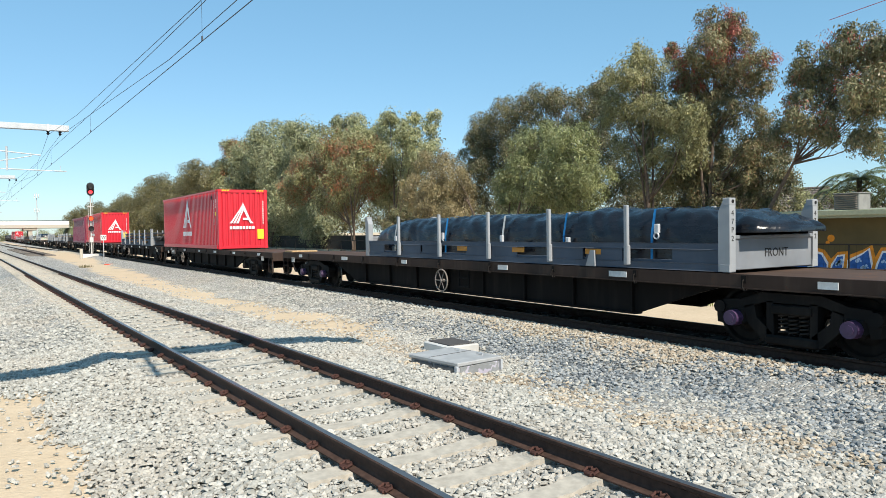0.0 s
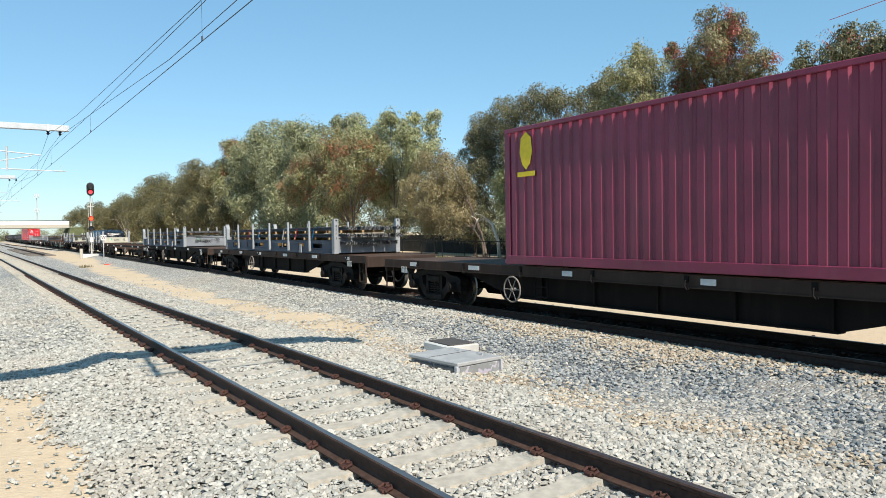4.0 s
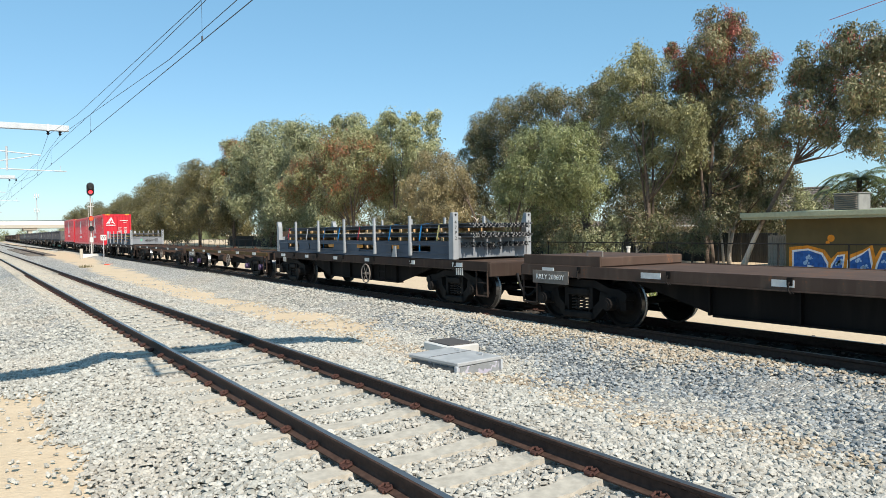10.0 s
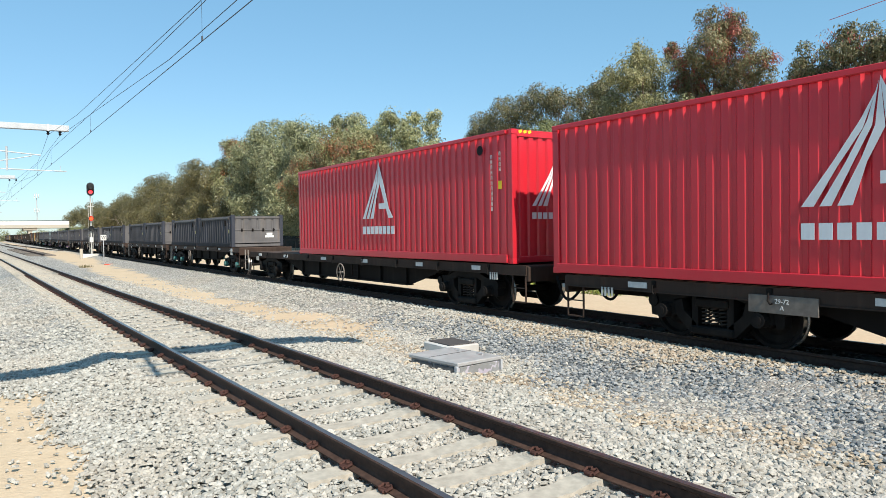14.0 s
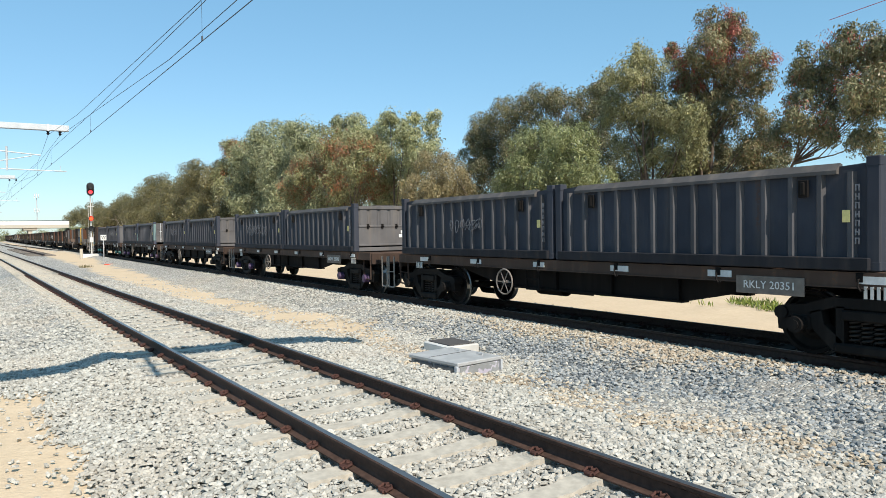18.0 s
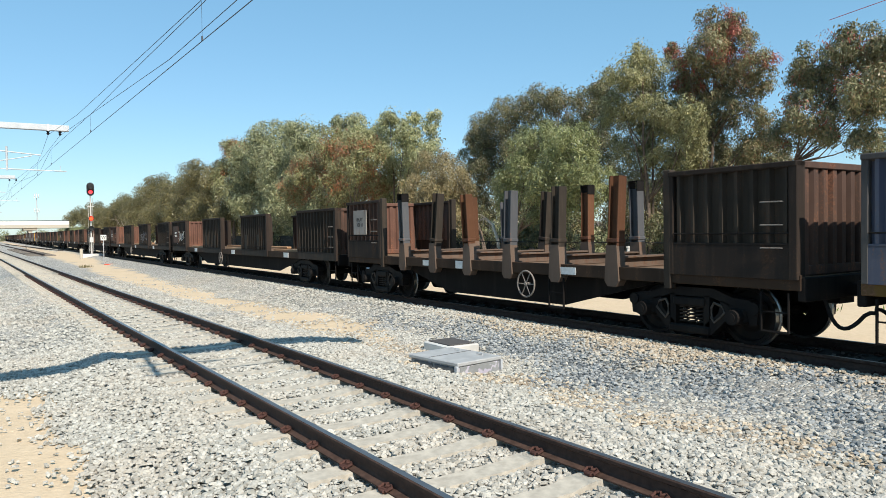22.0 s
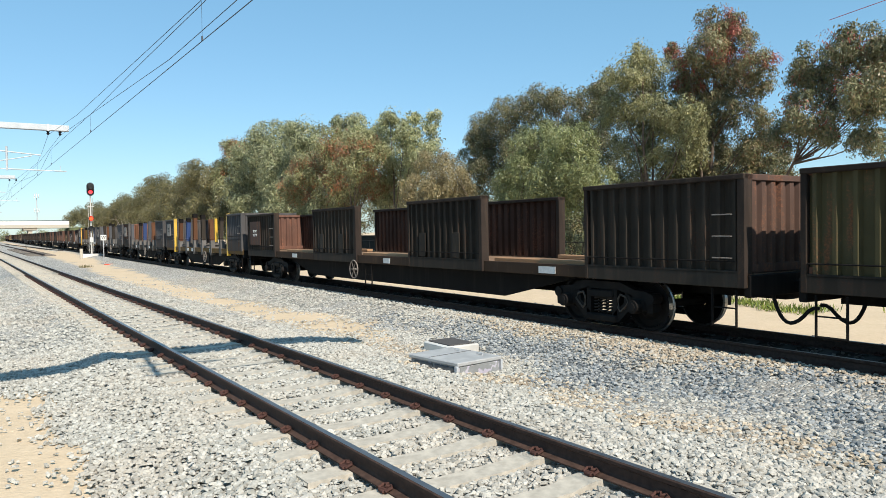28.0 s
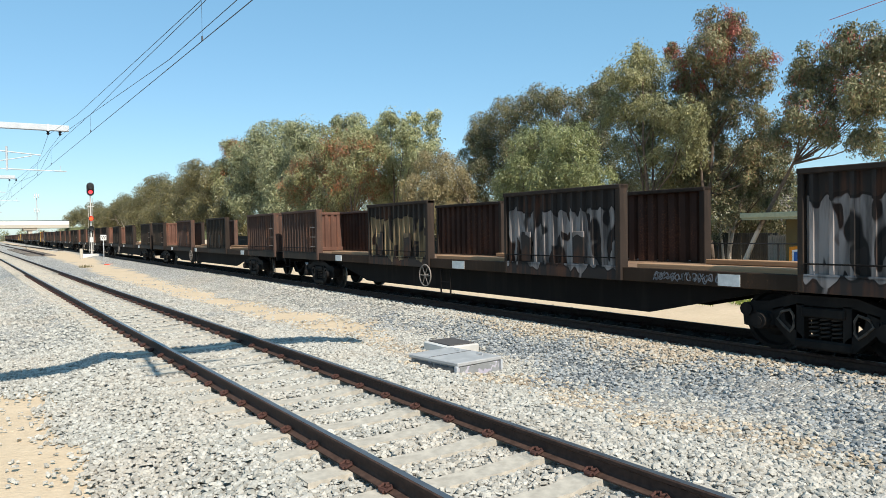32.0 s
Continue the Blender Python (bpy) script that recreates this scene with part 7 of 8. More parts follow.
def tarp_load(u, deck, seed, x_front, x_back, top, label):
    """A load under black plastic sheeting, bound with straps."""
    nx, ny = 150, 34
    vs, fs = [], []
    for i in range(nx + 1):
        f = i / nx
        x = x_front + (x_back - x_front) * f
        endf = min(1.0, min(f, 1 - f) * 9)
        h = top * (0.72 + 0.28 * endf ** 0.5) * (1 + 0.06 * noise.noise(Vector((x * 0.5, seed, 0))))
        for j in range(ny + 1):
            a = math.pi * j / ny
            ca, sa = math.cos(a), math.sin(a)
            y = -1.05 * math.copysign(abs(ca) ** 0.45, ca) * (0.90 + 0.10 * endf)
            z0 = 0.60 if x > -0.12 else 0.16
            z = z0 + (h - z0) * abs(sa) ** 0.55
            d = 0.05 * noise.noise(Vector((x * 1.4, y * 2.2, z * 2.2 + seed))) + 0.06 * noise.noise(Vector((x * 4.5 + z * 3.0, y * 5, z * 2 + seed))) + 0.035 * abs(noise.noise(Vector((x * 3.0 - z * 7.0, y * 3, z * 5 + seed))))
            vs.append((x + d * 0.6, y * (1 + d * 0.5), z + d * sa))
    for i in range(nx):
        for j in range(ny):
            q = i * (ny + 1) + j
            fs.append((q, q + 1, q + ny + 2, q + ny + 1))
    fs += [tuple(range(ny + 1)), tuple(reversed(range(nx * (ny + 1), nx * (ny + 1) + ny + 1)))]
    t_ = thing("sheeted_load", label, "sheeted load", "sheeted loads")
    g_ = Geo().add(vs, fs)
    part("tarpaulin", g_.mesh("tarpaulin", M["tarp"], True), t_, "wrinkled black plastic sheet")
    rk = random.Random(seed)
    for i in range(5):
        x = x_front - 1.6 - i * (x_front - x_back - 3.0) / 4 + rk.uniform(-0.3, 0.3)
        mat = rk.choice(("strap_white", "strap_white", "strap_blue"))
        part("strap", cached(("tstrap", round(top, 2), mat), lambda: strap_mesh(1.10, top + 0.02, mat)), t_, mat.split("_")[1] + " webbing strap", pose(x, 0, 0, 0, 0, rk.uniform(-8, 8)))
        part("ratchet", cached("ratchet", lambda: Geo().box(-0.05, 0.05, -0.04, 0.02, -0.08, 0.08, 0.012).ring((0, -0.03, -0.12), 0.05, 0.015, "y", 12, 5).mesh("ratchet", M["galv"])), t_, m=pose(x + 0.04, -1.13, rk.uniform(0.45, 0.7)))
    return placed(t_, u, z=RAIL_Z + deck)


# ---- half-height bins ----
def scribble(parent, x, z, w, h, y, mat, seed, loops=7, thick=0.013):
    """Sprayed scrawl: a row of hooked and looped strokes, no letters."""
    rk = random.Random(seed)
    g_ = Geo()

    def stroke(ctrl):
        pts = []
        for p0, p1, p2, p3 in zip([ctrl[0]] + ctrl, ctrl, ctrl[1:], ctrl[2:] + [ctrl[-1]]):
            for j in range(6):
                f = j / 6
                pts.append(tuple(0.5 * (2 * b_ + (c_ - a_) * f + (2 * a_ - 5 * b_ + 4 * c_ - d_) * f * f + (3 * b_ - a_ - 3 * c_ + d_) * f ** 3) for a_, b_, c_, d_ in zip(p0, p1, p2, p3)))
        pts.append(ctrl[-1])
        for (x0, z0), (x1, z1) in zip(pts, pts[1:]):
            d = math.hypot(x1 - x0, z1 - z0)
            if d < 1e-5:
                continue
            ox, oz = -(z1 - z0) / d * thick, (x1 - x0) / d * thick
            g_.add([(x0 + ox, 0, z0 + oz), (x1 + ox, 0, z1 + oz), (x1 - ox, 0, z1 - oz), (x0 - ox, 0, z0 - oz), (x0 + ox, 0.004, z0 + oz), (x1 + ox, 0.004, z1 + oz), (x1 - ox, 0.004, z1 - oz), (x0 - ox, 0.004, z0 - oz)], [(0, 1, 2, 3), (0, 4, 5, 1), (2, 6, 7, 3)])
    n = max(4, int(w / (h * 0.62)))
    for i in range(n):
        cx, cw = -w / 2 + (i + 0.5) * w / n, w / n * 1.15
        ang, spin, ctrl = rk.uniform(0, 6.3), rk.choice((-1, 1)), []
        for k in range(rk.randrange(5, 9)):
            ctrl.append((0.42 * math.cos(ang) * rk.uniform(0.4, 1.1), 0.48 * math.sin(ang) * rk.uniform(0.5, 1.05)))
            ang += spin * rk.uniform(0.9, 2.2)
        stroke([(cx + (a_ + rk.uniform(-.08, .08)) * cw, (b_ + rk.uniform(-.08, .08)) * h) for a_, b_ in ctrl])
        if rk.random() < 0.35:
            stroke([(cx - cw * 0.5, -h * rk.uniform(.1, .5)), (cx, h * rk.uniform(-.1, .2)), (cx + cw * 0.6, h * rk.uniform(-.1, .5))])
    part("sprayed_scrawl", g_.mesh("sprayed_scrawl", M[mat]), parent, "thin sprayed scrawl", pose(x, y, z))


def half_bin(u, deck, tint="bin", doors=False, scrawl=None, code=True):
    """A twenty-foot half-height open bin with ribbed sides and a tailgate; leading end at x = 0."""
    L, W, H = 6.058, 1.219, 1.42
    b = thing("half_height_bin", "slate grey ribbed half height bulk bin, dusty" + (" with sprayed scrawl" if scrawl else ""), "bulk bin", "half height bins")
    m_ = M[tint]
    for sy in (-1, 1):
        def wall():
            return Geo().box(-L + 0.12, -0.12, sy * (W - 0.085), sy * (W - 0.06), 0.14, H - 0.10).mesh("side_wall", m_)
        sw = part("side_wall", cached(("bin_side", tint, sy), wall), b, "ribbed side wall")
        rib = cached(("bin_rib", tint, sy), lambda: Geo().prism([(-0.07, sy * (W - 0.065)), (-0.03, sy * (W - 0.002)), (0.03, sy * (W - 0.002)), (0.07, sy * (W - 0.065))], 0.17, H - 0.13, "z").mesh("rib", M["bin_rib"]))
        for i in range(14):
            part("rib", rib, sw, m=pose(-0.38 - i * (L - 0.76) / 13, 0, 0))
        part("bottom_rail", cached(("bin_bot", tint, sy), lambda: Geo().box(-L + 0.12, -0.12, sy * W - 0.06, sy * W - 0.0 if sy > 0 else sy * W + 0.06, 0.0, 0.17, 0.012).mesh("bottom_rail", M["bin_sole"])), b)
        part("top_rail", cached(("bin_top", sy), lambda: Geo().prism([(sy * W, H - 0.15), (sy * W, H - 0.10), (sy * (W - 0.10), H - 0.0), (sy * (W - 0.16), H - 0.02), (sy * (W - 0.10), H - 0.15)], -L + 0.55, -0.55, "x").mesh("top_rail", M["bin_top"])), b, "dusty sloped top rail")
        for x in (-0.33, -L + 0.33):
            part("gusset", cached(("bin_gus", sy), lambda: Geo().prism([(-0.22, H - 0.13), (0.22, H - 0.13), (0.22, H - 0.02), (-0.22, H - 0.05)], sy * (W - 0.09) - 0.02, sy * (W - 0.09) + 0.02).mesh("gusset", m_)), b, m=pose(x, 0, 0))
        for x in (-1.0, -L + 1.0):
            part("latch", cached(("bin_latch", sy), lambda: Geo().box(-0.07, 0.07, -0.02, 0.02, -0.12, 0.12, 0.008).box(-0.03, 0.03, -0.035, 0.035, -0.09, 0.09, 0.01).mesh("latch", M["dark_steel"])), b, "dark sheet latch", pose(x, sy * W, H - 0.32))
        for x in (-L * 0.5 + 0.75, -L * 0.5 - 0.75):
            part("fork_pocket", cached("pocket", lambda: None), b, m=pose(x, sy * (W + 0.001), 0.09))
    for x, s_ in ((0, 1), (-L, -1)):
        for sy in (-1, 1):
            part("corner_post", cached(("bin_post", tint), lambda: Geo().box(-0.085, 0.085, -0.08, 0.08, 0.0, H + 0.02, 0.015).box(-0.088, 0.088, -0.083, 0.083, H - 0.08, H + 0.05, 0.01).box(-0.088, 0.088, -0.083, 0.083, 0.0, 0.118, 0.01).mesh("corner_post", m_)), b, m=pose(x - s_ * 0.09, sy * (W - 0.083), 0))
        def gate():
            g_ = Geo().box(-0.05, -0.01, -W + 0.16, W - 0.16, 0.16, 0.78, 0.01).box(-0.05, 0.012, -W + 0.16, W - 0.16, 0.74, 0.80, 0.01).box(-0.05, 0.0, -W + 0.16, W - 0.16, 0.16, 0.22, 0.01)
            g_.corrugated(-W + 0.16, W - 0.16, 0.80, H - 0.12, -0.05, 0.035, 0.33, 0.006, "y", 0.6)
            g_.box(-0.06, 0.01, -W + 0.16, W - 0.16, H - 0.13, H - 0.03, 0.01).box(-0.06, 0.0, -W + 0.16, W - 0.16, 0.0, 0.12, 0.01)
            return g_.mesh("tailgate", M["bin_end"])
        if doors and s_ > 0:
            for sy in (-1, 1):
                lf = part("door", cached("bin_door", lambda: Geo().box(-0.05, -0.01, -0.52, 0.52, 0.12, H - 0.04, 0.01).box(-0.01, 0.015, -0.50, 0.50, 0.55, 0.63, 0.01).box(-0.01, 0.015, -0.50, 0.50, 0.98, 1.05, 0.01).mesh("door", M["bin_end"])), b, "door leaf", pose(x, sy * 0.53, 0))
                for ry in (-0.25, 0.22):
                    part("lock_rod", cached("bin_rod", lambda: Geo().cyl((0.03, 0, 0.1), (0.03, 0, H - 0.05), 0.018, n=6).box(0.0, 0.05, -0.05, 0.05, 0.30, 0.36).box(0.0, 0.05, -0.05, 0.05, 0.80, 0.86).mesh("lock_rod", M["galv"])), lf, m=pose(0, ry, 0))
        else:
            gt = part("tailgate", cached("bin_gate", gate), b, "hinged tailgate", pose(x, 0, 0) if s_ > 0 else pose(x, 0, 0, 0, 0, 180))
            if s_ > 0:
                for k in range(4):
                    part("hinge", cached("bin_hinge", lambda: Geo().box(-0.01, 0.03, -0.035, 0.035, 0.70, 0.84, 0.008).cyl((0.03, -0.05, 0.77), (0.03, 0.05, 0.77), 0.018, n=7).mesh("hinge", M["dark_steel"])), gt, m=pose(0, -0.75 + k * 0.5, 0))
    part("cover_sheet", cached("bin_cover", lambda: Geo().prism([(-W + 0.12, H - 0.06), (-0.5, H + 0.00), (0, H + 0.01), (0.5, H), (W - 0.12, H - 0.06), (W - 0.12, H - 0.09), (-W + 0.12, H - 0.09)], -L + 0.2, -0.2, "x").mesh("cover_sheet", M["bin_top"])), b, "dusty grey cover")
    if code:
        part("code_column", cached("bin_code", lambda: code_column(7, "spray_dull")), b, "white characters as bars", pose(-0.28, -W - 0.006, H - 0.3))
        for i, (yy, zz, w_) in enumerate(((0.55, 0.58, 0.28), (0.55, 0.46, 0.42))):
            part("text_bar", cached(("bin_tb", w_), lambda: Geo().box(0, 0.003, -w_ / 2, w_ / 2, -0.05, 0.05).mesh("text_bar", M["text_white"])), b, m=pose(0.0, yy, zz))
    part("warning_plate", cached("bin_warn", lambda: Geo().box(-0.05, 0.05, -0.003, 0, -0.08, 0.08).mesh("warning_plate", M["strap_yellow"])), b, "faded yellow sticker", m=pose(-0.42, -W - 0.008, H * 0.5))
    if scrawl:
        mat, seed, w_, h_ = scrawl
        scribble(b, -L * 0.5, H * 0.52, w_, h_, -W - 0.012, mat, seed)
    return placed(b, u, z=RAIL_Z + deck)


# ---- steel wagons with bulkheads ----
def wall_panel(w, x0, x1, y, z0, z1, mat, frame, seed=0, ladder=False, patches=False, name="side_panel", base=0.30, base_mat="panel_dark"):
    """A ribbed side panel in a frame over a plain base plate, with a grab rail; base: the plate's height."""
    sy = -1 if y < 0 else 1
    key = (round(x1 - x0, 2), sy, round(z1 - z0, 2), mat, frame, base)
    def build():
        W_ = x1 - x0
        g_ = Geo().corrugated(0.06, W_ - 0.06, base - 0.02, z1 - z0 - 0.08, 0.0, sy * 0.075, 0.275, 0.008, "x", 0.2)
        return g_.mesh(name, M[mat])
    p_ = part(name, cached((name,) + key, build), w, "ribbed panel", pose(x0, y, z0))
    def plinth():
        a, b = sorted((sy * 0.052, sy * 0.082))
        return Geo().box(0.06, x1 - x0 - 0.06, a, b, 0.0, base, 0.006).box(0.06, x1 - x0 - 0.06, a, b + (0.02 if sy > 0 else 0), base - 0.03, base + 0.02, 0.006).mesh("base_plate", M[base_mat])
    part("base_plate", cached(("plinth", base_mat) + key, plinth), p_, "plain steel base plate")
    def rim():
        W_, H_ = x1 - x0, z1 - z0
        g_ = Geo().box(0, 0.09, -0.05, 0.088, 0, H_, 0.01) if sy > 0 else Geo().box(0, 0.09, -0.088, 0.05, 0, H_, 0.01)
        g_.box(W_ - 0.13, W_, -0.10, 0.10, 0, H_, 0.01)
        g_.box(0, W_, -0.115, 0.115, H_ - 0.08, H_, 0.012)
        return g_.mesh("panel_frame", M[frame])
    part("panel_frame", cached(("rim",) + key, rim), p_)
    def rail():
        W_ = x1 - x0
        g_ = Geo().cyl((0.1, sy * 0.09, base + 0.16), (W_ - 0.1, sy * 0.09, base + 0.16), 0.012, n=5)
        for x in (0.35, W_ - 0.35):
            g_.cyl((x, sy * 0.0, base + 0.16), (x, sy * 0.09, base + 0.16), 0.012, n=5)
        return g_.mesh("grab_rail", M["dark_steel"])
    part("grab_rail", cached(("rail", base) + key[:2], rail), p_)
    if patches:
        for k in (0.22, 0.68):
            part("patch_plate", cached(("patch", sy, mat), lambda: Geo().box(-0.15, 0.15, -0.012, 0.012, -0.3, 0.3, 0.006).mesh("patch_plate", M[mat])), p_, "welded patch", pose((x1 - x0) * k, sy * 0.08, base + 0.34))
    if ladder:
        def lad():
            g_ = Geo()
            for k in range(3):
                g_.tube([(0, 0, 0.45 + k * 0.33), (0, sy * 0.08, 0.45 + k * 0.33), (0.32, sy * 0.08, 0.45 + k * 0.33), (0.32, 0, 0.45 + k * 0.33)], 0.011, 5)
            return g_.mesh("rungs", M["frame_tube"])
        part("rungs", cached(("rungs", sy), lad), p_, m=pose(x1 - x0 - 0.55, sy * 0.03, 0))
    return p_


def end_wall(w, x, way, z0, z1, mat, inner):
    """The corrugated bulkhead at an end; way: which way its ribs bulge."""
    def build():
        g_ = Geo().corrugated(-1.12, 1.12, z0 + 0.05, z1 - 0.08, 0.0, 0.055, 0.24, 0.01, "y", 0.42)
        g_.box(-0.04, 0.08, -1.2, 1.2, z1 - 0.10, z1, 0.012).box(-0.04, 0.06, -1.2, 1.2, z0, z0 + 0.14, 0.012)
        return g_.mesh("bulkhead", M[mat])
    part("bulkhead", cached(("bulkhead", z0, z1, mat), build), w, "corrugated bulkhead", pose(x, 0, 0) if way > 0 else pose(x, 0, 0, 0, 0, 180))


def steel_wagon_frame(w, L, deck, sill, bays, ext=0.45, cap="bogie", full=True, seed=0, sill_h=0.34, floor="deck", belly=0.7, inset=2.35):
    """The running part of a steel wagon; bays: the open stretches between its panels, where plates show on the sill."""
    rk = random.Random(seed + 77)
    x0, x1 = -ext, -L + ext
    part("deck", Geo().box(x1, x0, -1.16, 1.16, deck - 0.06, deck - 0.01).mesh("deck", M[floor]), w, "worn brown deck")
    for sy in (-1, 1):
        part("side_sill", Geo().box(x1, x0, sy * 1.19 - 0.03, sy * 1.19 + 0.03, deck - sill_h, deck + 0.02, 0.01).mesh("side_sill", M[sill]), w, "worn side sill")
        b0, b1 = -inset - 1.2, -L + inset + 1.2
        part("belly_beam", Geo().prism([(b0 + 0.3, deck - 0.05), (b0 + 0.3, deck - 0.27), (b0 - 2.0, deck - belly), (b1 + 2.0, deck - belly), (b1 - 0.3, deck - 0.27), (b1 - 0.3, deck - 0.05)], sy * 0.85 - 0.03, sy * 0.85 + 0.03).mesh("belly_beam", M["dark_steel"]), w, "dark fish-bellied beam")
    part("centre_sill", Geo().box(x1, x0, -0.2, 0.2, deck - 0.45, deck - 0.1).mesh("centre_sill", M["dark_steel"]), w)
    for x in (x0, x1):
        part("headstock", cached(("hs", deck), lambda: Geo().box(-0.06, 0.06, -1.2, 1.2, deck - 0.36, deck - 0.02, 0.015).mesh("headstock", M["dark_steel"])), w, m=pose(x, 0, 0))
    under_parts(w, L, deck, cap, inset, full, full)
    if full:
        hx = -L * (0.41 if L < 18 else 0.56)
        hand_wheel(w, hx, -1.27, deck - 0.42, 0.27)
        step(w, hx + 0.85, -1.2, deck - 0.85, deck - 0.25, 0.42)
        for x in (x0 - 0.4, x1 + 0.4):
            step(w, x, -1.2, deck - 0.82, deck - 0.25, 0.42, "dark_steel", 1)
        part("air_tank", cached("sw_tank", lambda: Geo().cyl((0, 0, 0), (-0.9, 0, 0), 0.18, n=14).mesh("air_tank", M["dark_steel"])), w, m=pose(-L * 0.42, -0.6, deck - 0.62))
    for a, b in bays:
        x = a + (b - a) * rk.uniform(0.2, 0.8)
        plate(w, x, deck - sill_h / 2, rk.choice((0.38, 0.45, 0.5)), rk.choice((0.14, 0.18)), "reflector", -1.228)


def panel_wagon(u0, u1, seed, mats=("panel_dark",), full=True, code="", scrawls=(), sprayed=()):
    """A long wagon with four framed panels a side and open bays between them."""
    L, deck, top = u0 - u1, 1.13, 2.62
    rk = random.Random(seed)
    w = thing("steel_wagon", "rusty brown long steel wagon with corrugated panels and open bays", "freight wagon", "long panelled wagons")
    xs = [-0.42, -7.0, -13.45, -L + 0.42 + 3.35]
    bays = [(a - 3.5, b + 0.15) for a, b in zip(xs, xs[1:])]
    steel_wagon_frame(w, L, deck, "ochre_sill", bays, 0.42, full=full, seed=seed, floor="deck_tan", belly=0.78, inset=3.5, sill_h=0.22)
    for i, xf in enumerate(xs):
        m_ = mats[i % len(mats)]
        if i == 2 and sprayed:
            m_ = "panel_sprayed_gold"
        if sprayed and i in sprayed:
            m_ = "panel_sprayed"
        for sy in (-1, 1):
            wall_panel(w, xf - 3.35, xf, sy * 1.17, deck - 0.22, top, m_ if sy < 0 else "inner_dark", "frame_brown" if m_ != "panel_rust" else m_, ladder=full and i in (0, 3) and sy < 0, patches=full and sy < 0 and i in (1, 2), base=0.24, base_mat=m_ if m_.startswith("panel_s") else "panel_dark")
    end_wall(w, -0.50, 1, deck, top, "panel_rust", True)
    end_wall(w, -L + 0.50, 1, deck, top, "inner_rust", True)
    if full:
        for i, xf in enumerate(xs[:3]):
            for k in range(2):
                part("floor_timber", cached("floor_timber", lambda: Geo().box(-3.0, 0, -0.11, 0.11, 0, 0.09, 0.01).mesh("floor_timber", M["wood"])), w, "orange brown floor timber", pose(xf - 3.4, -0.95 + k * 1.9, deck))
        if code:
            board(w, xs[3] - 2.3, 1.85, code, 1.25, 0.95, "panel_rust", "text_white", -1.258, 0.16)
        if sprayed:
            scribble(w, xs[1] + 1.4, deck - 0.10, 1.4, 0.17, -1.232, "spray_dull", seed + 9, 5, 0.01)
        for k, (i, mat, hh) in enumerate(scrawls):
            scribble(w, xs[i] - 1.67, 1.75, 2.4, hh, -1.248, mat, seed + k, 5, 0.013)
    return placed(w, u0)


